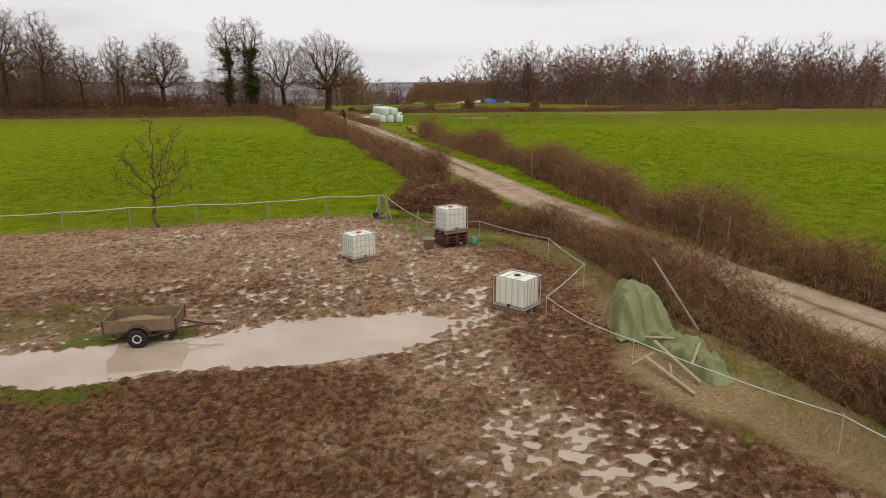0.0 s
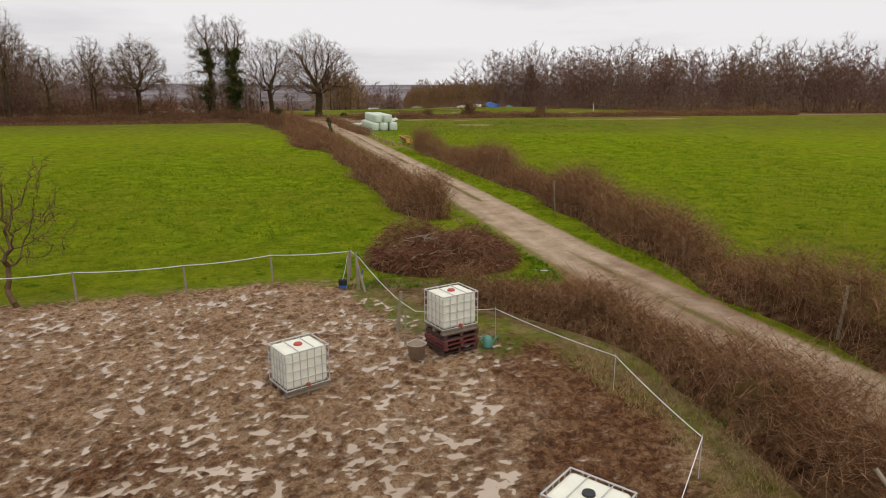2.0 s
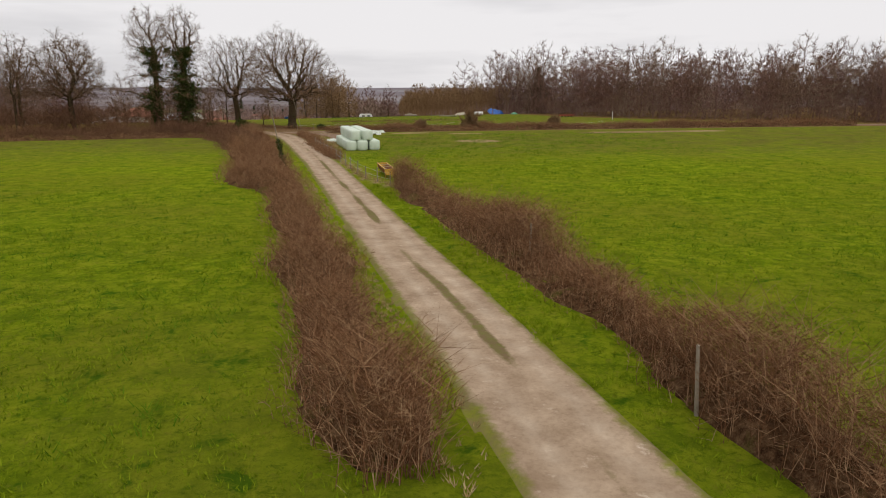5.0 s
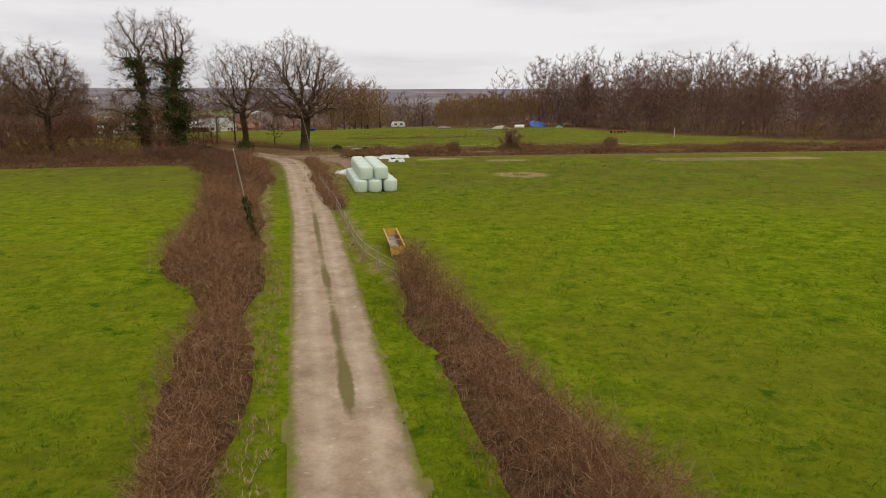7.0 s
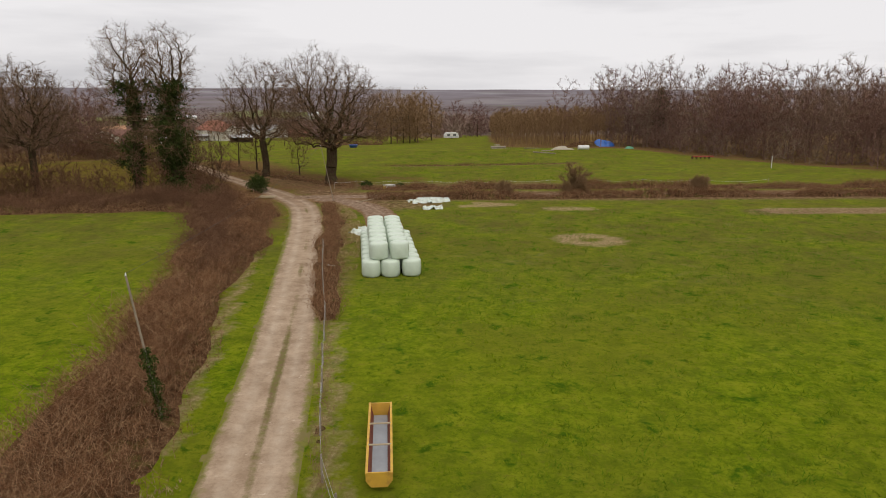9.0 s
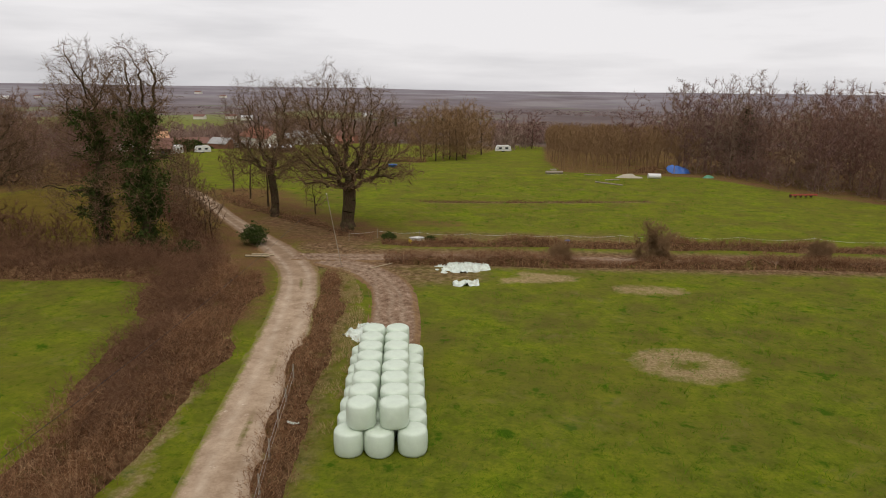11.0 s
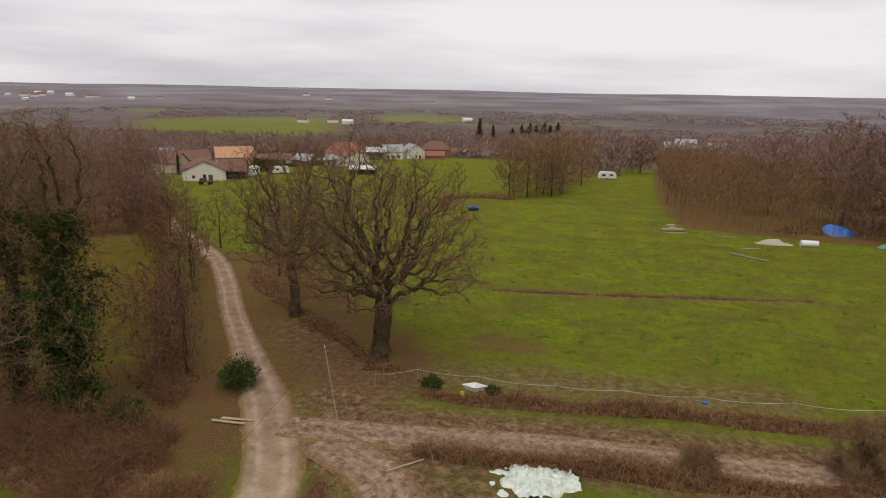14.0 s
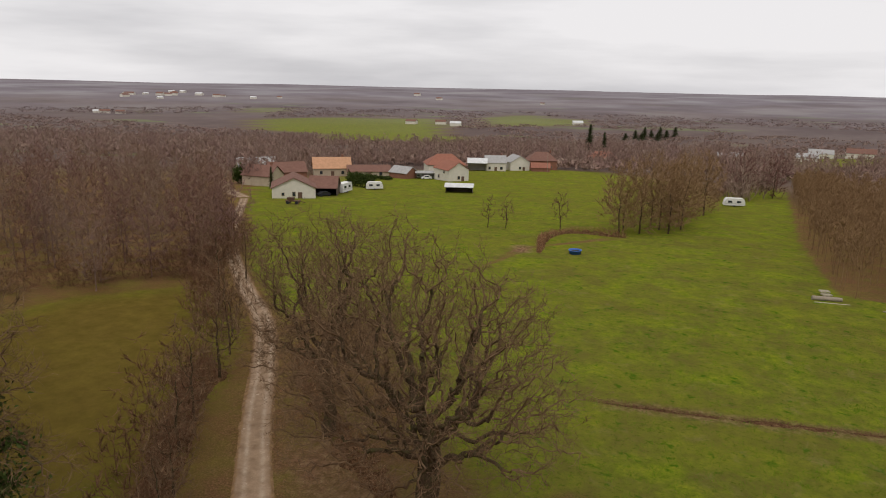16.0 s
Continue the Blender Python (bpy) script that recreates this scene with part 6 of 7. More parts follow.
straw = lump_sheet(26, 18, lambda u, v: (-0.85 + 1.5 * u, -0.5 + v, 0.47 + 0.2 * np.sin(np.pi * u) * np.sin(np.pi * v) + 0.07 * vnoise(u * 9, v * 6, 0.7, 3)), M_STRAW, "straw_load")
straw.matrix_basis = pose(-8.75, 18.75, -0.1, 0, 0, 9)
tagged(straw, "loose straw heaped in the cart", "straw")


# ---- tarpaulin heap ----
M_TARP = plain("faded green tarpaulin", (0.225, 0.245, 0.115), 0.65, 0.12, vary=0.3, scale=3.0, fine=8, bump=1.0)
heap = top("tarpaulin_heap", "hay heap covered by a faded green tarpaulin", "tarpaulin", (5.95, 19.5, 0))


def tarp_top(u, v):
    front = 1 - smooth(0.0, 0.45, v)
    x, y = (-0.82 + 1.56 * u) * (1 + 0.22 * front) + 0.08 * front, -1.25 + 2.15 * v
    shape = (1 - np.abs(2 * u - 1) ** 5) * smooth(0.02, 0.40, v) ** 0.8 * (1 - smooth(0.86, 1.0, v)) * (1.06 - 0.25 * u)
    fold = 1 - np.abs(2 * vnoise(u * 4 + 1.2 * v, v * 2.0, 0.5, 2) - 1)
    crease = 1 - np.abs(2 * vnoise(x + 0.5 * y, y - 0.3 * x, 0.30, 5) - 1)
    z = 1.24 * shape + 0.14 * fold**2 * (0.3 + 0.7 * shape) + 0.08 * crease**3 + 0.02 * np.abs(2 * vnoise(x, y, 0.1, 7) - 1)
    return x + 0.10 * (vnoise(x, y, 0.28, 3) - 0.5), y - 0.22 * fold * front, np.maximum(z, 0.02)


lump_sheet(80, 90, tarp_top, M_TARP, "cover", heap, "", True)
hay = lump_sheet(26, 26, lambda u, v: (-0.95 + 1.4 * u, -0.7 + 1.8 * v, np.maximum(0.95 * (1 - np.clip(np.hypot((u - 0.5) * 2, (v - 0.55) * 2), 0, 1) ** 2.5) + 0.25 * (vnoise(u * 9, v * 9, 1.0, 6) - 0.5), -0.05)), M_STRAW, "hay", heap, "brown weathered hay", False)
crumple = top("crumpled_tarpaulin", "crumpled green tarpaulin lying on dry grass", "tarpaulin", (6.55, 16.6, 0), 18)


def tarp_tail(u, v):
    wide = 0.55 + 0.45 * np.sin(np.pi * np.clip(v * 1.1, 0, 1))
    x, y = (-0.55 + 1.1 * u) * wide + 0.18 * np.sin(4 * v), -1.35 + 3.0 * v
    edge = np.clip(np.minimum(np.minimum(u, 1 - u) * 5, np.minimum(v, 1 - v) * 6), 0, 1)
    ridge = 1 - np.abs(2 * vnoise(x + 0.4 * y, y, 0.42, 3) - 1)
    z = edge * (0.06 + 0.30 * ridge**2 + 0.34 * vnoise(x, y, 0.7, 8) * (0.4 + v) + 0.10 * np.abs(2 * vnoise(x, y, 0.15, 9) - 1)) + 0.015
    return x + 0.16 * (vnoise(x, y, 0.25, 2) - 0.5), y + 0.16 * (vnoise(x, y, 0.25, 4) - 0.5), z


lump_sheet(46, 120, tarp_tail, M_TARP, "sheet", crumple, "", False)
M_PALEWOOD = plain("pale split wood", (0.42, 0.34, 0.22), 0.85, 0.2, vary=0.3, scale=6, fine=40, bump=0.4)
for a, b, r in (((5.35, 16.7, 0.2), (6.0, 14.75, 0.06), 0.055), ((5.75, 17.2, 0.42), (6.35, 15.35, 0.08), 0.05), ((4.95, 16.5, 0.04), (5.6, 16.75, 0.3), 0.035), ((6.3, 15.9, 0.3), (6.85, 16.9, 0.5), 0.045), ((5.6, 17.6, 0.4), (6.5, 17.2, 0.5), 0.04), ((5.9, 16.3, 0.15), (5.7, 15.5, 0.05), 0.03)):
    bm = bmesh.new()
    rod(bm, a, b, r, r * 0.8, 8)
    tagged(part("wooden_stake", bm, M_PALEWOOD), "pale wooden stake lying on the crumpled tarpaulin", "stake", "loose stakes")
bm = bmesh.new()
rod(bm, (7.75, 19.1, -0.1), (6.75, 21.0, 1.75), 0.045, 0.035, 8)
tagged(part("leaning_pole", bm, M_POSTWOOD), "grey wooden pole leaning out of the hedge", "pole")

# posts standing in the track hedge
for x, y, h, lx in ((6.9, 51.9, 1.85, -0.12), (10.3, 39.3, 1.2, -0.1), (11.9, 30.7, 1.7, 0.1), (12.4, 28.6, 1.6, 0.0), (4.6, 66.5, 1.9, 0.05)):
    bm = bmesh.new()
    rod(bm, (0, 0, -0.1), (lx, 0, h), 0.055, 0.045, 9)
    ob = part("hedge_post", bm, M_POSTWOOD)
    ob.matrix_basis = pose(x, y, 0)
    tagged(ob, "weathered wooden post standing in the track hedge", "fence post", "hedge posts")

# ---- feed trough ----
M_YELLOW = plain("worn yellow paint", (0.62, 0.36, 0.05), 0.5, 0.4, vary=0.2, scale=3, grime=(0.22, 0.11, 0.04))
M_GREYSTEEL = plain("scuffed grey sheet", (0.36, 0.38, 0.40), 0.45, 0.4, 0.3, vary=0.25, scale=2)
M_REDOX = plain("red brown primer", (0.24, 0.07, 0.035), 0.6, 0.3, vary=0.3)
tr = top("feed_trough", "long yellow steel feed trough with grey floor in grass", "feed trough", (-4.48, 98.55, 0), 12.5)
part("floor_sheet", one_box(0.56, 5.0, 0.03, 0, 0, 0.34), M_GREYSTEEL, tr, "scuffed grey floor")
for sx in (-1, 1):
    part("side_sheet", one_box(0.03, 5.1, 0.52, sx * 0.36, 0, 0.58, 0.0, 0, 0, sx * 14), M_REDOX, tr, "red brown inner side")
    part("top_rail", one_box(0.09, 5.3, 0.08, sx * 0.43, 0, 0.83, 0.01), M_YELLOW, tr)
    for sy in (-1.9, 1.9):
        part("leg", one_box(0.08, 0.08, 0.36, sx * 0.3, sy, 0.17), M_YELLOW, tr)
for sy in (-1, 1):
    bm = bmesh.new()
    v = [bm.verts.new((x, sy * 2.62, z)) for x, z in ((-0.46, 0.86), (0.46, 0.86), (0.46, 0.55), (0.28, 0.3), (-0.28, 0.3), (-0.46, 0.55))]
    face = bm.faces.new(v)
    ext = bmesh.ops.extrude_face_region(bm, geom=[face])
    bmesh.ops.translate(bm, verts=[g for g in ext["geom"] if isinstance(g, bmesh.types.BMVert)], vec=(0, -sy * 0.05, 0))
    part("end_plate", bm, M_YELLOW, tr)
for sy in (-0.75, 0.85):
    part("cross_bar", one_box(0.86, 0.07, 0.05, 0, sy, 0.85, 0.008), M_PALEWOOD, tr)

# ---- field fence beside the trough ----
fl = curve_points([(-3.6, 92), (-6.1, 96.5), (-8.35, 103.5), (-11.2, 113), (-13.9, 121), (-16.4, 129)], 2.6)
fence("old field fence of short grey posts and wire", [(float(a), float(b)) for a, b in fl], 1.15, 0.045, (0.5, 0.95), 0.012, 0.02, None, M_STEEL, 5, "wire")

# ---- poles ----
def utility_pole(label, x, y, h, lx, ly, r, ivy_h=0.0):
    t = top("utility_pole", label, "pole", (x, y, float(terrain(x, y))))
    part("mast", rod(bmesh.new(), (0, 0, -0.3), (lx, ly, h), r * 0.8, r * 0.55, 10), M_WOOD, t)
    cap = bmesh.new()
    rod(cap, (lx, ly, h), (lx, ly, h + 0.12), 0.035, 0.02, 8)
    part("insulator", cap, M_WHITE, t)
    if ivy_h:
        rng = np.random.default_rng(9)
        k = 1500
        f = rng.random(k) ** 0.8 * ivy_h
        a, q = rng.uniform(0, 6.28, k), rng.uniform(0.05, 0.30, k) * (0.6 + 0.7 * np.sin(f * 3) ** 2)
        c = np.stack([lx * f / h + np.cos(a) * q, ly * f / h + np.sin(a) * q, f], 1)
        part_np("ivy", leaves(rng, c, 0.06), M_IVY, t, "dark ivy on the lower mast", kind="stuff")
    return (x + lx, y + ly, h + float(terrain(x, y)) + 0.08)


pa = utility_pole("leaning wooden pole with ivy in the bramble hedge", -13.9, 99.7, 6.2, -1.2, 0.3, 0.075, 3.2)
pb = utility_pole("thin leaning wooden pole at the track junction", -23.2, 154.6, 6.6, -1.7, 0.8, 0.055)
cab = top("overhead_cable", "thin black cable slung between leaning poles", "cable")
part("cable", ribbon([pa, pb], 0.012, 0.06, 0.006), M_DARK, cab)

# ---- discarded bale film ----
def film_heap(label, x, y, rz, sx, sy, seed, mat):
    t = top("plastic_film", label, "plastic sheet", (x, y, 0.02), rz, "discarded bale film")

    def fx(u, v):
        a, b = (u - 0.5) * sx, (v - 0.5) * sy
        rim = np.clip(1 - np.hypot((u - 0.5) * 2, (v - 0.5) * 2) + 0.7 * (vnoise(a, b, 0.6, seed) - 0.4), 0, 1)
        ridge = 1 - np.abs(2 * vnoise(a, b, 0.3, seed + 1) - 1)
        z = np.minimum(rim * 4, 1) * (0.04 + 0.26 * ridge**1.8 + 0.14 * vnoise(a, b, 0.15, seed + 2)) - 0.05
        return a + 0.14 * (vnoise(a, b, 0.3, seed + 3) - 0.5), b + 0.14 * (vnoise(a, b, 0.3, seed + 4) - 0.5), z

    lump_sheet(max(30, int(sx * 22)), max(24, int(sy * 22)), fx, mat, "sheet", t, "", False)


M_FILM = plain("crumpled pale film", (0.64, 0.70, 0.62), 0.4, 0.45, vary=0.25, scale=2.5, fine=12, bump=0.5, grime=(0.30, 0.27, 0.2))
film_heap("crumpled pale green bale film dumped on grass", -11.9, 156.5, 22, 5.2, 3.2, 11, M_FILM)
film_heap("small crumpled pale film dumped on grass", -10.6, 151.4, 20, 2.3, 1.3, 21, M_FILM)
film_heap("crumpled pale film piled beside the bale stack", -15.2, 138.0, 60, 3.0, 2.0, 31, M_FILM)
film_heap("scrap of white film in the verge", -14.4, 124.4, 10, 0.9, 0.5, 41, M_FILM)

# ---- lane side ----
fence("lane fence of thin stakes with sagging white tape", [(-26.2, 164.6), (-23.6, 166.8), (-18.9, 167.4), (-13.2, 168.0), (-8.5, 169.2), (-3.0, 170.4), (3.0, 171.8), (9.0, 173.2), (16, 174.6), (24, 176.2), (34, 178)], 1.0, 0.03, (0.85,), 0.014, 0.14, seed=8)
st = top("trough", "white enamel trough lying by the lane fence", "trough", (-18.9, 166.7, 0), 12)
part("basin", lathe([(0.30, 0.0), (0.42, 0.38), (0.46, 0.4), (0.42, 0.42), (0.30, 0.06)], 4), M_WHITE, st)
st.scale = (2.3, 1.2, 1.0)
yb = top("yellow_bucket", "small yellow bucket in the hedge litter", "bucket", (-19.35, 165.2, 0.3))
part("pail", lathe([(0.17, -0.32), (0.22, 0.1), (0.2, 0.1), (0.15, -0.3)], 14), plain("yellow plastic", (0.70, 0.50, 0.03), 0.5, 0.4), yb)
for nm, lb, x, y, s, mt in (("white_sack", "full white sack dumped by the lane", -13.7, 166.3, (1.2, 0.6, 0.45), M_WHITE), ("blue_bag", "blue plastic bag on the grass", -2.7, 171.2, (0.6, 0.35, 0.22), M_BLUE)):
    bm = bmesh.new()
    bmesh.ops.create_icosphere(bm, subdivisions=3, radius=0.5)
    for vv in bm.verts:
        vv.co *= 1 + 0.25 * noise.noise(vv.co * 3.0)
        vv.co = Vector((vv.co.x * s[0], vv.co.y * s[1], max(vv.co.z, -0.3) * s[2] + 0.3 * s[2]))
    ob = part(nm, bm, mt, None, smooth_faces=True)
    ob.matrix_basis = pose(x, y, 0.0, 0, 0, 20)
    tagged(ob, lb, "sack")
for a, b, r in (((-33.6, 155.2, 0.1), (-31.2, 155.6, 0.12), 0.10), ((-33.2, 155.8, 0.08), (-31.0, 156.2, 0.1), 0.08), ((-33.0, 155.4, 0.26), (-31.4, 155.8, 0.26), 0.07), ((-20.2, 154.2, 0.05), (-18.6, 156.0, 0.2), 0.05)):
    bm = bmesh.new()
    rod(bm, a, b, r, r * 0.8, 9)
    tagged(part("log", bm, M_PALEWOOD), "cut pale log lying beside the track", "log", "cut logs")


def bush(label, x, y, rx, h, seed, count, size=0.09, mat=None):
    """An evergreen shrub: stems and many small leaves."""
    rng = np.random.default_rng(seed)
    t = top("evergreen_bush", label, "bush", (x, y, float(terrain(x, y))))
    a = rng.uniform(0, 6.28, 14)
    tip = np.stack([np.cos(a) * rx * 0.7, np.sin(a) * rx * 0.7, rng.uniform(0.5, 0.95, 14) * h], 1)
    part_np("stem", tubes(np.zeros((14, 3)) - [[0, 0, 0.1]], tip, np.full(14, 0.035), np.full(14, 0.01), 5), M_BARK, t)
    d = rng.normal(0, 1, (count, 3))
    d /= np.linalg.norm(d, axis=1, keepdims=True)
    q = rng.random(count) ** 0.35 * (0.5 + 0.8 * vnoise(d[:, 0] * 2 + 5, d[:, 2] * 2 + d[:, 1], 0.45, seed))
    c = d * q[:, None] * [[rx, rx, h * 0.52]] + [[0, 0, h * 0.5]]
    part_np("foliage", leaves(rng, c[c[:, 2] > 0.02], size), mat or M_IVY, t, kind="stuff")


bush("dark evergreen bush at the bend of the track", -35.2, 160.2, 1.6, 2.3, 3, 3600)
bush("dark evergreen bush under the tall trees", -37.9, 152.2, 1.7, 2.0, 4, 3600)
bush("dark ivy bush beneath the wrapped tree", -43.0, 153.0, 2.0, 2.2, 5, 3000)
bush("rounded evergreen shrub beside the village road", -184.4, 303.5, 3.0, 6.5, 8, 2200, 0.35)
for k in range(5):
    bush("clipped dark evergreen hedge plant by the village garden", -153.0 + 2.6 * k, 323.5 - 0.6 * k, 1.7, 5.2, 9 + k, 700, 0.32)
for k in range(4):
    bush("low evergreen hedge plant before the bungalow", -168.5 + 3.4 * k, 355.0 - 0.4 * k, 2.0, 1.5, 15 + k, 420, 0.3)
bush("small evergreen bush by the lane fence", -21.9, 165.6, 0.9, 1.0, 6, 1200)
bush("small green bush by the lane trough", -17.4, 166.4, 0.6, 0.8, 7, 700)
for kx, ky, kh, ks in ((6.0, 163.6, 3.4, 81), (-3.0, 160.9, 1.8, 82), (22, 168, 2.2, 83)):
    tree("thorn_bush", "rounded bare yellowish bush in the lane hedge", kx, ky, ks * 30, grow(ks, kh, 0.3, 0.05, 16, kh * 0.55, kids=(5, 4), crook=0.2, lift=0.12, spread=(10, 70), seg=(0.5, 0.4, 0.3, 0.3)), None, M_COPPICE, per=4, length=0.45, r=0.010)


# ---- village ----
M_WALLW = plain("whitewashed render", (0.66, 0.62, 0.54), 0.85, 0.2, vary=0.15, scale=0.8, fine=6, bump=0.2)
M_WALLB = plain("beige render", (0.46, 0.38, 0.28), 0.85, 0.2, vary=0.2, scale=0.8, fine=6, bump=0.2)
M_BRICK = plain("red brown brickwork", (0.26, 0.12, 0.08), 0.85, 0.2, vary=0.25, scale=1.0, fine=5, bump=0.3)
M_PLANK = plain("dark barn boards", (0.12, 0.085, 0.065), 0.9, 0.2, vary=0.3, scale=2, fine=8, bump=0.3)
M_GLASS = plain("dark window glass", (0.03, 0.035, 0.045), 0.1, 0.6, vary=0.2)
M_SHUTTER = plain("brown painted joinery", (0.13, 0.075, 0.05), 0.6, 0.3)


def roof_material(name, c):
    m = Mat(name, 0.85, 0.2)
    col = m.ramp(m.noise(0.9, 6, 0.7), (0.3, tuple(v * 0.65 for v in c)), (0.7, tuple(min(1, v * 1.25) for v in c)))
    m.color(m.mix(m.noise(7.0, 3), col, tuple(v * 0.8 for v in c)))
    w = m.t.nodes.new("ShaderNodeTexWave")
    w.inputs["Scale"].default_value = 1.3
    m.t.links.new(m.co, w.inputs["Vector"])
    m.bump(w.outputs["Fac"], 0.4, 0.05)
    return m.m


M_TILE_RED = roof_material("red clay tiles", (0.30, 0.125, 0.085))
M_TILE_BROWN = roof_material("brown clay tiles", (0.20, 0.105, 0.08))
M_TILE_SALMON = roof_material("salmon clay tiles", (0.52, 0.29, 0.17))
M_SLATE = roof_material("grey sheet roof", (0.38, 0.37, 0.36))
M_ROOFWHITE = roof_material("pale metal roof", (0.66, 0.66, 0.66))


def house(name, label, x, y, rz, w, d, eave, ridge, wall, roof, windows=(), hip=False, chimney=False, open_side=False, over=0.4):
    """A building w long (its ridge's way) and d deep, its long side to local -y. windows: (face, along, sill, width, height)."""
    t = top(name, label, "house" if name == "house" else name.replace("_", " "), (x, y, float(terrain(x, y)) - 0.3), rz)
    hw, hd = w / 2, d / 2
    bm = bmesh.new()
    lo = [bm.verts.new(p) for p in ((-hw, -hd, -1.5), (hw, -hd, -1.5), (hw, hd, -1.5), (-hw, hd, -1.5))]
    up = [bm.verts.new(p) for p in ((-hw, -hd, eave), (hw, -hd, eave), (hw, hd, eave), (-hw, hd, eave))]
    for k in range(4):
        if open_side and k == 0:
            continue
        bm.faces.new((lo[k], lo[(k + 1) % 4], up[(k + 1) % 4], up[k]))
    if not hip:
        ra, rb = bm.verts.new((-hw, 0, ridge - 0.05)), bm.verts.new((hw, 0, ridge - 0.05))
        bm.faces.new((up[1], up[2], rb))
        bm.faces.new((up[3], up[0], ra))
    part("wall", bm, wall, t)
    bm = bmesh.new()
    run = hw - hd * 0.8 if hip else hw + over
    slope = (ridge - eave) / hd
    ez = eave - over * slope
    for zo in (0.0, 0.16):
        a = [bm.verts.new(p) for p in ((-hw - over, -hd - over, ez + zo), (hw + over, -hd - over, ez + zo), (hw + over, hd + over, ez + zo), (-hw - over, hd + over, ez + zo), (-run, 0, ridge + zo), (run, 0, ridge + zo))]
        for f in ((0, 1, 5, 4), (2, 3, 4, 5), (1, 2, 5), (3, 0, 4)):
            if len(f) == 4 or hip:
                bm.faces.new([a[i] for i in f])
    if not hip:
        vs = list(bm.verts)
        for i, j in ((0, 1), (2, 3), (1, 5), (5, 2), (0, 4), (4, 3)):
            bm.faces.new((vs[i], vs[j], vs[j + 6], vs[i + 6]))
    part("roof", bm, roof, t)
    if chimney:
        part("chimney", one_box(0.8, 0.6, 1.6, w * 0.3, 0.3, ridge + 0.3), M_BRICK, t)
    for face, along, sill, ww, hh in windows:
        is_door = sill <= 0.01
        if face == "f":
            px, py, rot = along * hw, -hd, 0
        elif face == "r":
            px, py, rot = hw, along * hd, 90
        else:
            px, py, rot = -hw, along * hd, -90
        e = top("door" if is_door else "window", "", "")
        for k in list(e.keys()):
            del e[k]
        e.parent = t
        e.matrix_basis = pose(px, py, 0.3 + sill, 0, 0, rot)
        part("frame", one_box(ww + 0.2, 0.12, hh + 0.2, 0, -0.02, hh / 2), M_SHUTTER if is_door else M_WALLB, e)
        part("leaf" if is_door else "pane", one_box(ww, 0.1, hh, 0, -0.06, hh / 2), M_SHUTTER if is_door else M_GLASS, e)
    return t


def face_rz(x, y, extra=0.0):
    """A turn that puts the long side square to someone coming from the fields."""
    return math.degrees(math.atan2(y - 139, x + 9.7)) - 90 + extra


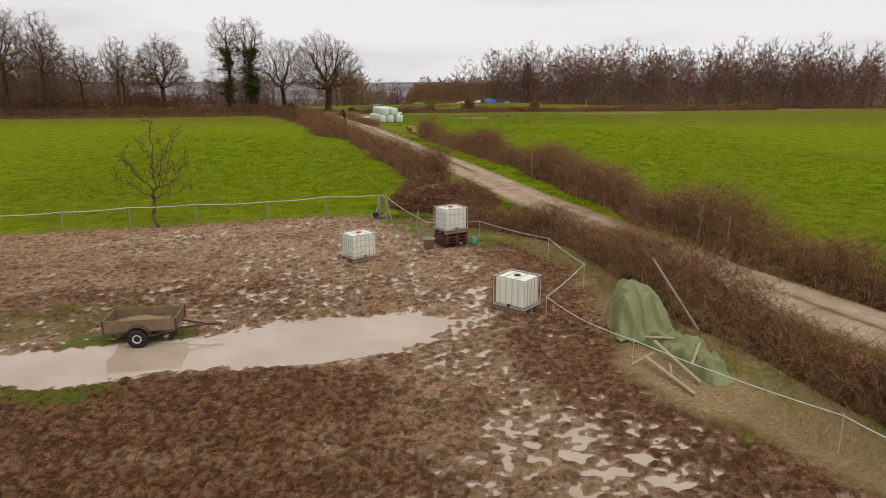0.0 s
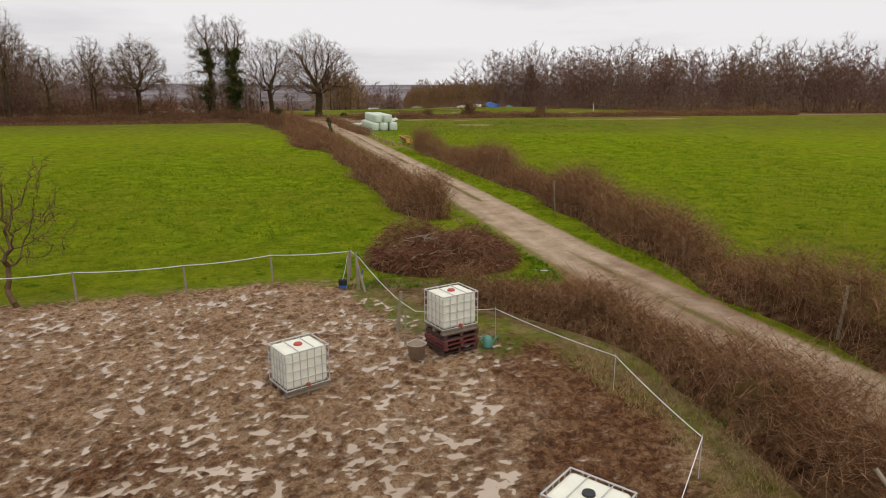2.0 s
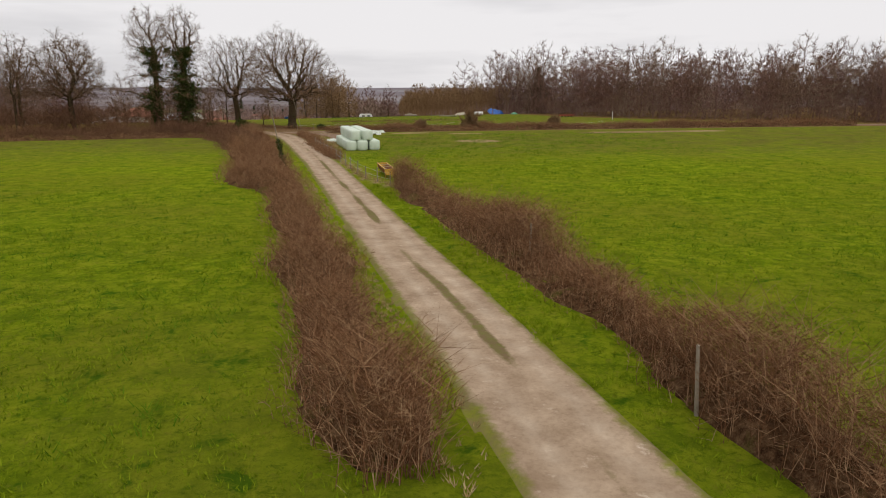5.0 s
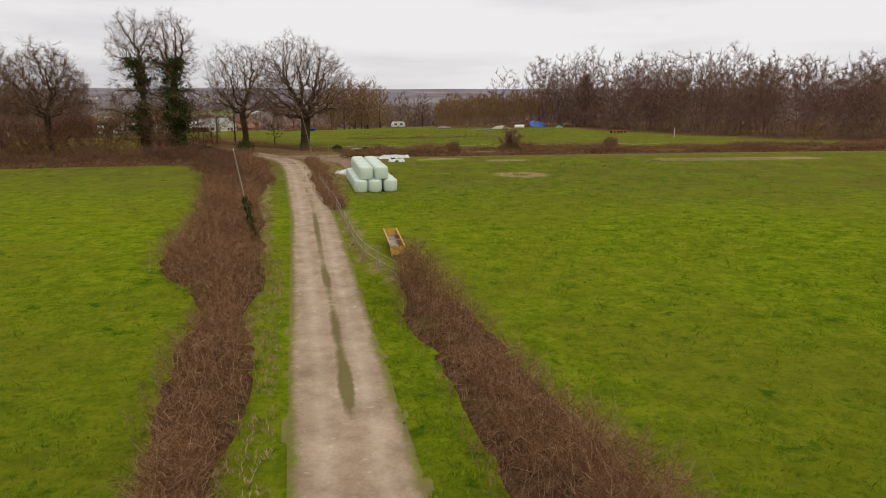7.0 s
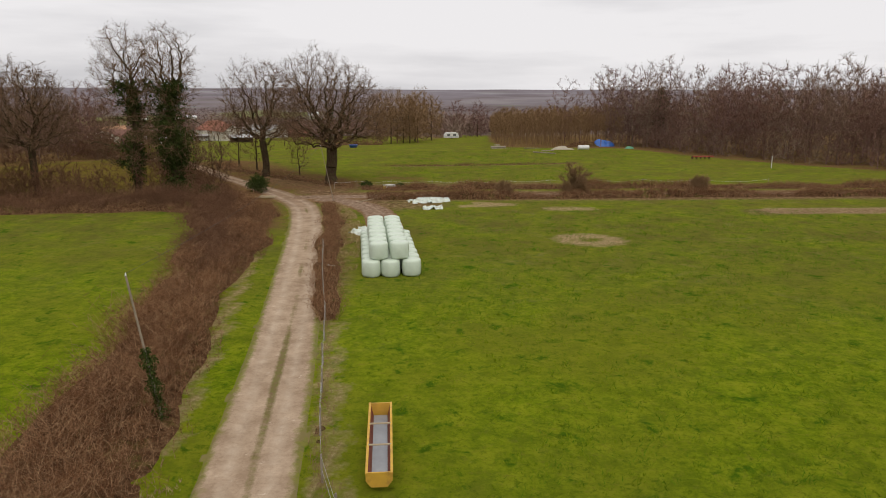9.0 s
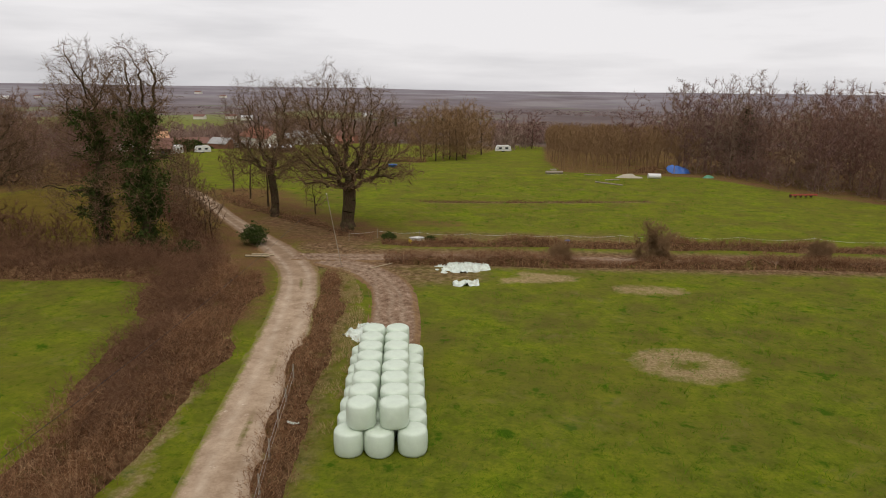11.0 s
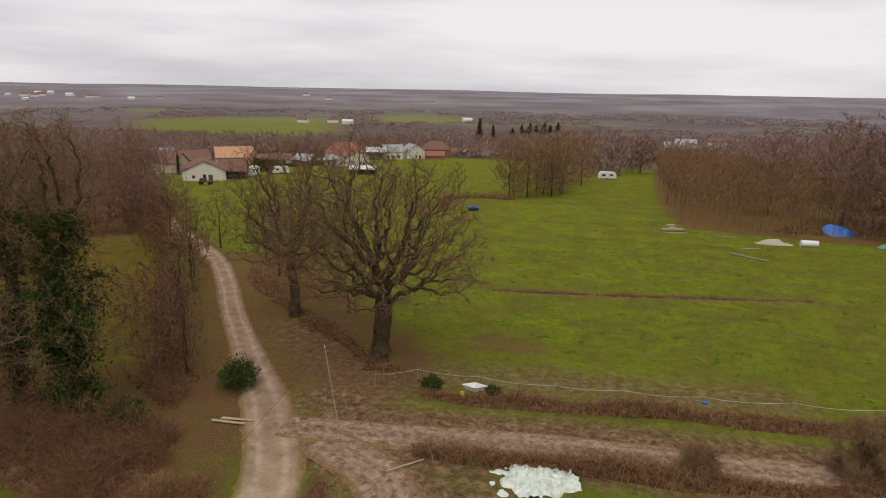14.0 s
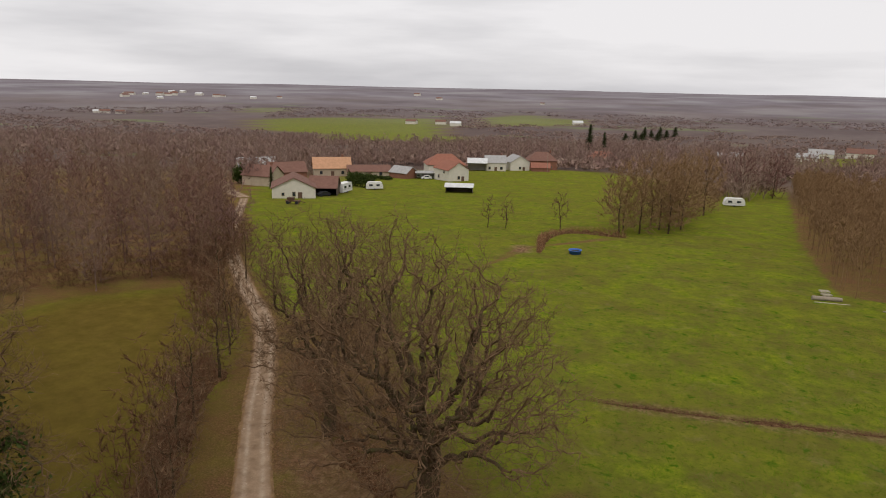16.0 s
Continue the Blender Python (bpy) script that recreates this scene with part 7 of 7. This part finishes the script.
WIN = [("f", -0.6, 1.0, 1.0, 1.3), ("f", 0.0, 0.0, 1.1, 2.1), ("f", 0.55, 1.0, 1.2, 1.3)]
GAB = [("r", 0.0, 1.0, 1.0, 1.2), ("r", 0.4, 0.0, 1.0, 2.0)]
for name_, lab_, x_, y_, ex_, w_, d_, e_, r_, wall_, roof_, win_, hip_, chim_, open_ in (
    ("house", "white gabled farmhouse with brown tiled roof", -144.5, 286.0, -90, 13, 12.0, 3.6, 6.4, M_WALLW, M_TILE_BROWN, [("r", 0.0, 1.0, 0.8, 1.2), ("r", 0.28, 0.0, 1.0, 2.0), ("r", -0.5, 1.2, 0.7, 0.8)], False, False, False),
    ("open_barn", "open wooden barn with brown tiled roof beside the farmhouse", -141.0, 295.5, -8, 8, 9, 3.0, 5.8, M_PLANK, M_TILE_BROWN, [], False, False, True),
    ("house", "long low house with a salmon tiled roof", -188.7, 357.1, 4, 15, 10, 3.8, 7.6, M_WALLB, M_TILE_SALMON, WIN, False, True, False),
    ("house", "old stone house with dark brown tiled roof", -176.0, 305.5, -35, 11, 8, 4.0, 7.0, M_WALLB, M_TILE_BROWN, GAB, False, True, False),
    ("house", "old house with a grey brown roof among trees", -214.0, 340.0, 10, 15, 9, 4.0, 7.0, M_WALLB, M_SLATE, WIN, False, False, False),
    ("house", "dark roofed farm building behind the farmhouse", -181.0, 322.0, 12, 13, 9, 4.2, 7.2, M_BRICK, M_TILE_BROWN, [], False, False, False),
    ("house", "low bungalow with a dark brown roof", -173.5, 362.0, 3, 17, 8, 2.9, 5.0, M_WALLB, M_TILE_BROWN, WIN, False, False, False),
    ("shed", "brown timber shed with a pale sheet roof", -159.5, 366.5, -40, 9, 7, 2.8, 5.0, M_BRICK, M_SLATE, [], False, False, False),
    ("house", "white two storey house with hipped red roof", -153.5, 389.0, 10, 16, 12, 5.8, 9.6, M_WALLW, M_TILE_RED, WIN + [("f", -0.5, 3.8, 1.0, 1.2), ("f", 0.5, 3.8, 1.0, 1.2)], True, False, False),
    ("house", "white wing with a red tiled gable roof", -140.6, 372.0, -60, 12, 9, 5.0, 7.8, M_WALLW, M_TILE_RED, GAB + [("f", -0.3, 1.0, 0.9, 1.2), ("f", 0.4, 3.2, 0.9, 1.1)], False, False, False),
    ("carport", "white carport with a flat pale roof", -151.5, 371.5, 5, 9, 6, 2.8, 3.3, M_WALLW, M_SLATE, [], False, False, True),
    ("shed", "open white shed with a bright white roof", -160.3, 433.0, 0, 9, 7, 4.4, 6.3, M_WALLW, M_ROOFWHITE, [], False, False, True),
    ("house", "white gabled house with weathered grey roof", -154.6, 441.0, 5, 10, 9, 4.6, 7.6, M_WALLW, M_SLATE, WIN, False, True, False),
    ("house", "pale gabled house beside a grey roofed neighbour", -148.5, 453.0, -70, 11, 10, 4.8, 7.8, M_WALLW, M_SLATE, GAB, False, False, False),
    ("house", "brick house with brown hipped roof", -142.0, 470.0, 8, 15, 11, 5.4, 9.2, M_BRICK, M_TILE_BROWN, WIN, True, True, False),
    ("shed", "small brick outhouse with red tiles", -136.0, 454.0, 5, 9, 6, 2.4, 4.4, M_BRICK, M_TILE_RED, [], False, False, False),
    ("house", "white bungalow with a red hipped roof", -136.0, 556.0, 5, 18, 11, 4.4, 8.0, M_WALLW, M_TILE_RED, WIN, True, False, False),
    ("house", "beige bungalow on the far slope", -80.0, 700.0, 5, 18, 10, 4.0, 6.5, M_WALLB, M_SLATE, WIN, False, False, False),
    ("house", "white bungalow on the far meadow slope", -30.0, 745.0, 5, 16, 10, 4.0, 7.0, M_WALLW, M_SLATE, WIN, False, False, False),
    ("house", "white house among bare trees on the far slope", -22.0, 845.0, 5, 20, 11, 5.0, 8.5, M_WALLW, M_SLATE, WIN, False, False, False),
    ("house", "large white house at the top of the far meadow", 10.0, 880.0, 5, 24, 12, 5.5, 9.5, M_WALLW, M_TILE_BROWN, WIN, False, False, False),
    ("field_shelter", "small wooden field shelter with pale metal roof", -113.5, 329.5, -4, 8.5, 5, 2.4, 3.2, M_PLANK, M_ROOFWHITE, [], False, False, True),
):
    house(name_, lab_, x_, y_, face_rz(x_, y_, ex_), w_, d_, e_, r_, wall_, roof_, win_, hip_, chim_, open_)

far_rng = random.Random(12)
for k in range(26):
    if k < 16:
        px_, py_ = far_rng.uniform(-2150, -1650), far_rng.uniform(1500, 1900)
    else:
        px_, py_ = [(-640, 1120), (-600, 1150), (-560, 1130), (-1500, 2500), (-1280, 2300), (-420, 1330), (-900, 2350), (-1300, 1000), (-1340, 1010), (-1270, 1015)][k - 16]
    s_ = 1.0 if k >= 16 and abs(px_) < 700 else far_rng.uniform(0.8, 1.6)
    house("far_building", "distant white building across the valley", px_, py_, face_rz(px_, py_, far_rng.uniform(-40, 40)), 18 * s_, 11 * s_, 5 * s_, 8 * s_, M_WALLW, M_TILE_BROWN if k % 3 else M_ROOFWHITE)

# ---- vehicles by the houses ----
def caravan(label, x, y, rz, L, W, H):
    t = top("caravan", label, "caravan", (x, y, float(terrain(x, y)) - 0.05), rz)
    bm = bmesh.new()
    prof = [(-L / 2, 0.45), (-L / 2 + 0.1, H * 0.62), (-L / 2 + 0.55, H - 0.12), (-L / 2 + 1.0, H), (L / 2 - 0.9, H), (L / 2 - 0.4, H - 0.15), (L / 2 - 0.05, H * 0.6), (L / 2, 0.5)]
    a, b = [bm.verts.new((px, -W / 2, pz)) for px, pz in prof], [bm.verts.new((px, W / 2, pz)) for px, pz in prof]
    bm.faces.new(a)
    bm.faces.new(b[::-1])
    for k in range(len(prof)):
        bm.faces.new((a[k], a[k - 1], b[k - 1], b[k]))
    part("body", bm, M_WHITE, t)
    for px in (-L * 0.22, L * 0.2):
        part("window", one_box(L * 0.2, 0.05, H * 0.24, px, -W / 2 - 0.01, H * 0.62, 0.01), M_GLASS, t)
    part("window", one_box(0.05, W * 0.6, H * 0.24, L / 2 - 0.03, 0, H * 0.66), M_GLASS, t)
    part("stripe", one_box(L * 0.92, 0.03, 0.1, 0, -W / 2 - 0.01, H * 0.4), M_GREYSTEEL, t)
    for sy in (-W / 2 + 0.1, W / 2 - 0.1):
        part("wheel", rod(bmesh.new(), (0, sy - 0.1, 0.3), (0, sy + 0.1, 0.3), 0.3, sides=16), M_DARK, t)
    part("drawbar", rod(bmesh.new(), (L / 2 - 0.2, 0, 0.45), (L / 2 + 1.0, 0, 0.42), 0.05), M_RUST, t)


caravan("old white touring caravan parked in the meadow", -33.6, 350.0, face_rz(-33.6, 350, 12), 5.8, 2.2, 2.5)
caravan("white motor caravan parked near the farmhouse", -140.3, 304.1, face_rz(-140, 304, 60), 6.0, 2.3, 3.2)
caravan("pale green caravan parked beside a hedge", -139.3, 318.6, face_rz(-139, 318, 5), 5.5, 2.2, 2.6)
caravan("white van parked at the two storey house", -155.6, 369.5, face_rz(-155.6, 370, 8), 5.2, 2.0, 2.2)


def car(label, x, y, rz, mat):
    t = top("car", label, "car", (x, y, float(terrain(x, y)) - 0.02), rz)
    bm = bmesh.new()
    prof = [(-2.1, 0.35), (-2.1, 0.85), (-1.3, 0.95), (-0.7, 1.42), (0.9, 1.45), (1.6, 0.98), (2.1, 0.85), (2.1, 0.35)]
    a, b = [bm.verts.new((px, -0.85, pz)) for px, pz in prof], [bm.verts.new((px, 0.85, pz)) for px, pz in prof]
    bm.faces.new(a)
    bm.faces.new(b[::-1])
    for k in range(len(prof)):
        bm.faces.new((a[k], a[k - 1], b[k - 1], b[k]))
    part("body", bm, mat, t)
    part("side_window", one_box(1.7, 0.03, 0.34, 0.1, -0.86, 1.18), M_GLASS, t)
    for px in (-1.3, 1.3):
        for sy in (-0.8, 0.8):
            part("wheel", rod(bmesh.new(), (px, sy - 0.1, 0.3), (px, sy + 0.1, 0.3), 0.3, sides=14), M_DARK, t)


car("white car parked outside the two storey house", -149.5, 368.0, face_rz(-149, 368, 5), M_WHITE)
car("dark car parked by the open barn", -138.0, 291.5, face_rz(-138, 291, 30), M_DARK)

# ---- meadow clutter ----
tub = top("water_tub", "blue round cattle water tub in the meadow", "water tub", (-46.6, 249.2, float(terrain(-46.6, 249.2))))
part("basin", lathe([(0.95, 0.0), (1.1, 0.65), (1.18, 0.68), (1.18, 0.72), (1.02, 0.72), (0.9, 0.1)], 26), M_BLUE, tub, smooth_faces=True)
part("water_surface", lathe([(0.0001, 0.5), (0.98, 0.5), (0.98, 0.51), (0.0001, 0.51)], 26), M_DARK, tub)
M_STACKWOOD = plain("bleached boards", (0.42, 0.37, 0.28), 0.85, 0.2, vary=0.3)
for k in range(3):
    pallet("bleached wooden pallet at the coppice edge", -8.6 + 0.3 * k, 241.2 - 0.6 * k, float(terrain(-8.5, 241)) + 0.6 - 0.28 * k, 20 + 13 * k, M_STACKWOOD, "meadow pallets")
logp = top("log_trough", "hollow grey log lying at the coppice edge", "log", (-8.2, 238.6, float(terrain(-8.2, 238.6)) + 0.25), 15)
part("bole", rod(bmesh.new(), (-1.8, 0, 0), (1.8, 0.1, 0.02), 0.32, 0.28, 12), M_POSTWOOD, logp)
part("plank", one_box(4.2, 0.25, 0.06, 0.3, -1.3, -0.2), M_STACKWOOD, logp)
for a, b, r in (((0.2, 222.6, 0.12), (4.9, 219.4, 0.1), 0.13), ((2.0, 226.5, 0.1), (4.6, 227.2, 0.15), 0.12), ((-2, 236.5, 0.1), (1.5, 235, 0.2), 0.08)):
    bm = bmesh.new()
    rod(bm, (a[0], a[1], a[2] + float(terrain(a[0], a[1]))), (b[0], b[1], b[2] + float(terrain(b[0], b[1]))), r, r * 0.8, 9)
    tagged(part("log", bm, M_POSTWOOD), "grey felled log lying in the meadow", "log", "meadow logs")
tank = top("white_drum", "white plastic drum lying at the wood edge", "drum", (11.4, 233.2, float(terrain(11.4, 233.2)) + 0.45), 10)
part("shell", rod(bmesh.new(), (-1.2, 0, 0), (1.2, 0, 0), 0.5, sides=18), M_WHITE, tank)
part("cap", rod(bmesh.new(), (1.2, 0, 0.2), (1.3, 0, 0.2), 0.12, sides=12), M_BLACK, tank)
M_BLUETARP = plain("blue tarpaulin", (0.05, 0.16, 0.52), 0.45, 0.4, vary=0.3, scale=2)
M_GREENTARP = plain("green plastic sheet", (0.10, 0.30, 0.17), 0.5, 0.4, vary=0.3)


def covered_heap(name, label, x, y, rz, sx, sy, h, mat, seed):
    t = top(name, label, "heap", (x, y, float(terrain(x, y)) - 0.05), rz)
    lump_sheet(40, 26, lambda u, v: ((u - 0.5) * sx, (v - 0.5) * sy, np.maximum(h * (1 - np.clip(np.hypot((u - 0.5) * 2, (v - 0.5) * 2), 0, 1) ** 2.4) * (0.6 + 0.7 * vnoise(u * sx, v * sy, 0.9, seed)), -0.03)), mat, "cover", t, "", False)


covered_heap("covered_woodpile", "wood heap under a bright blue tarpaulin", 17.0, 246.5, 8, 6.0, 3.0, 1.9, M_BLUETARP, 3)
covered_heap("plastic_heap", "green plastic sheet thrown over rubble", 22.0, 237.0, 20, 2.4, 1.4, 0.6, M_GREENTARP, 4)
covered_heap("rubble_heap", "grey heap of boards and rubble", 6.8, 233.0, 5, 5.5, 2.0, 0.7, M_STACKWOOD, 5)
covered_heap("soil_heap", "brown heap of soil and branches", 12.5, 246.0, 0, 9.0, 3.5, 1.3, M_HEDGE_BASE, 6)
M_REDPAINT = plain("faded red paint", (0.36, 0.08, 0.05), 0.6, 0.3, vary=0.3)
vill = sheet_strip("road", [(-152, 274), (-161, 279), (-176, 289), (-196, 306)], 2.6, M_ROAD, "pale village lane leading past the farmhouse", "road", crowned=False, lift=0.06)
mach = top("farm_implement", "rusty old farm machine standing in front of the farmhouse", "implement", (-131.6, 271.5, float(terrain(-131.6, 271.5))), 25)
part("frame", one_box(4.0, 1.4, 0.25, 0, 0, 0.8, 0.04), M_RUST, mach)
part("hopper", one_box(1.8, 1.2, 0.8, -0.6, 0, 1.3, 0.1), M_RUST, mach)
for sx in (-1.2, 1.2):
    for sy in (-0.8, 0.8):
        part("wheel", rod(bmesh.new(), (sx, sy - 0.12, 0.42), (sx, sy + 0.12, 0.42), 0.45, sides=14), M_DARK, mach)
part("drawbar", rod(bmesh.new(), (2.0, 0, 0.7), (3.4, 0, 0.4), 0.07), M_RUST, mach)
har = top("farm_implement", "faded red farm implement parked at the wood", "implement", (33.0, 213.5, 0), 20)
part("frame", one_box(4.5, 0.2, 0.2, 0, 0, 0.6), M_REDPAINT, har)
for k in range(5):
    part("tine", one_box(0.12, 1.4, 0.12, -1.8 + 0.9 * k, 0.3, 0.5), M_REDPAINT, har)
    part("wheel", rod(bmesh.new(), (-1.8 + 0.9 * k, 0.9, 0.32), (-1.7 + 0.9 * k, 0.9, 0.32), 0.32, sides=12), M_RUST, har)
bm = bmesh.new()
rod(bm, (0, 0, 0), (0, 0, 2.0), 0.07, 0.06, 8)
wp = part("marker_post", bm, M_WHITE)
wp.matrix_basis = pose(41.5, 200.5, 0)
tagged(wp, "white marker post at the wood edge", "post")
bm = bmesh.new()
rod(bm, (0, 0, -1), (0, 0, 9), 0.14, 0.1, 8)
vp = part("power_pole", bm, M_POSTWOOD)
vp.matrix_basis = pose(-129.5, 447.0, float(terrain(-129.5, 447)))
tagged(vp, "tall wooden power pole among the houses", "pole")


# ---- conifers ----
def conifer(label, x, y, h, r, seed):
    rng = np.random.default_rng(seed)
    t = top("conifer", label, "tree", (x, y, float(terrain(x, y)) - 0.2))
    part("trunk", rod(bmesh.new(), (0, 0, 0), (0, 0, h * 0.97), 0.3, 0.04, 8), M_BARK, t)
    n = 1100
    f = rng.random(n) ** 0.8
    z = h * (0.06 + 0.92 * f)
    a = rng.uniform(0, 6.28, n)
    L = r * (1.05 - f) ** 0.7 * rng.uniform(0.3, 1.15, n) + 0.15
    p0 = np.stack([0 * z, 0 * z, z], 1)
    p1 = p0 + np.stack([np.cos(a) * L, np.sin(a) * L, rng.uniform(-0.35, 0.25, n) * L], 1)
    part_np("foliage", spikes(p0, p1, np.full(n, 0.10 * h / 18)), M_CONIFER, t, kind="stuff")


M_CONIFER = twig_material("conifer needles", (0.028, 0.040, 0.016), (0.055, 0.066, 0.028), (0.10, 0.105, 0.045))
conifer("dark spruce behind the houses", -188, 690, 26, 6.5, 1)
conifer("dark spruce behind the houses", -177, 694, 20, 5.0, 2)
conifer("slim dark cypress beside the farmhouse", -163.5, 296.5, 7.5, 1.3, 3)
conifer("dark spruce standing in the bare wood", 31.0, 253.0, 14.5, 7.0, 4)
for k in range(9):
    conifer("dark spruce in a distant plantation", -252 + 5.5 * k, 1035 + 22 * (k % 3) + 6 * k, 11 + 3 * (k * 7 % 3), 9, 10 + k)


# ---- grass ----
def grass_patch(label, seed, poly, per_m2, h, material, avoid=(), spread=0.05, width=0.035):
    rng = np.random.default_rng(seed)
    xs, ys = [q[0] for q in poly], [q[1] for q in poly]
    n = int((max(xs) - min(xs)) * (max(ys) - min(ys)) * per_m2)
    x, y = rng.uniform(min(xs), max(xs), n), rng.uniform(min(ys), max(ys), n)
    ok = inside(x, y, poly) & (vnoise(x, y, 0.9, seed) + 0.5 * vnoise(x, y, 5.0, seed + 1) > 0.62)
    for line, d in avoid:
        ok &= seg_dist(x, y, line) > d
    x, y = x[ok], y[ok]
    k = 5
    a = rng.uniform(0, 6.28, (len(x), k))
    hh = h * rng.uniform(0.5, 1.2, (len(x), k)) * (0.6 + 0.8 * vnoise(x, y, 1.4, seed + 2))[:, None]
    b0 = np.stack([x[:, None] + rng.normal(0, spread, (len(x), k)), y[:, None] + rng.normal(0, spread, (len(x), k)), terrain(x, y)[:, None] - 0.02 + 0 * a], -1).reshape(-1, 3)
    tip = b0 + np.stack([np.cos(a) * hh * 0.7, np.sin(a) * hh * 0.7, hh], -1).reshape(-1, 3)
    ob = part_np("grass", slivers(rng, b0, tip, np.full(len(b0), width)), material, kind="stuff")
    return tagged(ob, label, "grass")


M_GRASS = twig_material("grass blades", (0.120, 0.190, 0.006), (0.200, 0.275, 0.009), (0.31, 0.36, 0.022))
M_LUSH = twig_material("lush grass blades", (0.045, 0.11, 0.004), (0.09, 0.19, 0.008), (0.17, 0.28, 0.018))
M_STRAWBLADE = twig_material("dry grass blades", (0.28, 0.185, 0.075), (0.44, 0.32, 0.15), (0.60, 0.47, 0.26))
grass_patch("short bright green meadow grass in uneven tufts", 1, [(-30, 32), (-14, 35.5), (-3, 38.5), (1, 43), (-1, 50), (-8, 75), (-34, 75)], 9, 0.13, M_GRASS, [(ROAD, 2.3)])
grass_patch("short green pasture grass beyond the hedge", 2, [(17, 20), (12.5, 36), (10.5, 50), (7, 65), (2, 82), (28, 100), (42, 60), (36, 26)], 4.5, 0.14, M_GRASS)
grass_patch("pasture grass around the yellow trough", 3, [(-1, 88), (-11, 118), (12, 128), (24, 100)], 4, 0.15, M_GRASS)
grass_patch("lush verge grass beside the brush heap", 4, [(-4, 36), (3.5, 36.2), (6, 38), (4, 43), (2, 49), (-1, 44), (-4.5, 40)], 26, 0.17, M_LUSH, [([(-2, 39.7), (2, 39.7)], 1.9), (ROAD, 1.9)])
grass_patch("dry straw coloured grass along the paddock hedge", 5, [(5.2, 24), (6.0, 18), (6.2, 15), (9.5, 9), (11, 12), (8.5, 20), (7, 27), (4.5, 31), (3.6, 29.5)], 90, 0.12, M_STRAWBLADE, (), 0.09, 0.014)
grass_patch("thin green grass among the dry stalks by the rope fence", 14, [(5.0, 29), (5.8, 24), (7.0, 17), (9.0, 10), (12, 10), (9, 19), (7.4, 27), (5.5, 31)], 40, 0.13, M_GRASS, (), 0.10, 0.016)
grass_patch("dry pale grass on the mound between track and side track", 15, [(-13.2, 124), (-17.6, 137), (-21.5, 149), (-24.0, 154.5), (-21.5, 153), (-18.2, 146), (-15.4, 138), (-12.2, 124)], 22, 0.22, M_STRAWBLADE, (), 0.10, 0.03)
grass_patch("mixed verge grass between track and hedges", 6, [(12.5, 21.5), (8.5, 36), (6.3, 48), (0.5, 68), (-6.5, 94), (-4.5, 92), (3, 68), (8.5, 49), (10.8, 36), (14.6, 21.5)], 14, 0.15, M_GRASS, [(ROAD, 1.75)])
grass_patch("dry verge grass under the bramble hedge", 7, [(2.5, 48), (-1, 60), (-5.5, 76), (-11, 96), (-12.8, 96), (-6.5, 73), (-1.5, 56), (1, 48)], 18, 0.15, M_STRAWBLADE, [(ROAD, 1.8)])
M_TUSSOCK = twig_material("dark green tussocks", (0.060, 0.135, 0.006), (0.100, 0.200, 0.009), (0.18, 0.29, 0.018))
grass_patch("scattered dark green tussocks in the grazed field", 8, [(-9, 112), (34, 118), (34, 158), (-10, 150)], 1.6, 0.26, M_TUSSOCK, [(SIDE_TRACK, 3)], 0.22)
grass_patch("lush green tussocks below the oaks", 9, [(-24, 176), (14, 180), (24, 230), (-30, 225), (-26, 196)], 1.0, 0.28, M_TUSSOCK, (), 0.25)
grass_patch("dark green tufts in the near pasture", 10, [(-26, 42), (-4, 44), (-12, 92), (-34, 92)], 1.6, 0.22, M_TUSSOCK, [(ROAD, 5)], 0.18)
grass_patch("dark tufts in the pasture beyond the track", 11, [(14, 40), (40, 40), (40, 110), (0, 110), (1, 95), (8, 68)], 1.2, 0.24, M_TUSSOCK, (), 0.2)
grass_patch("knotted green tufts all over the grazed meadow", 12, [(-36, 36), (-14, 37), (-3, 40), (-1, 50), (-9, 82), (-14, 98), (-46, 98)], 3.4, 0.15, M_GRASS, [(ROAD, 5)], 0.10)
grass_patch("knotted green tufts in the hay field", 13, [(13, 36), (40, 34), (44, 110), (0, 120), (-8, 118), (0, 92), (8, 66)], 2.0, 0.15, M_GRASS, (), 0.11)
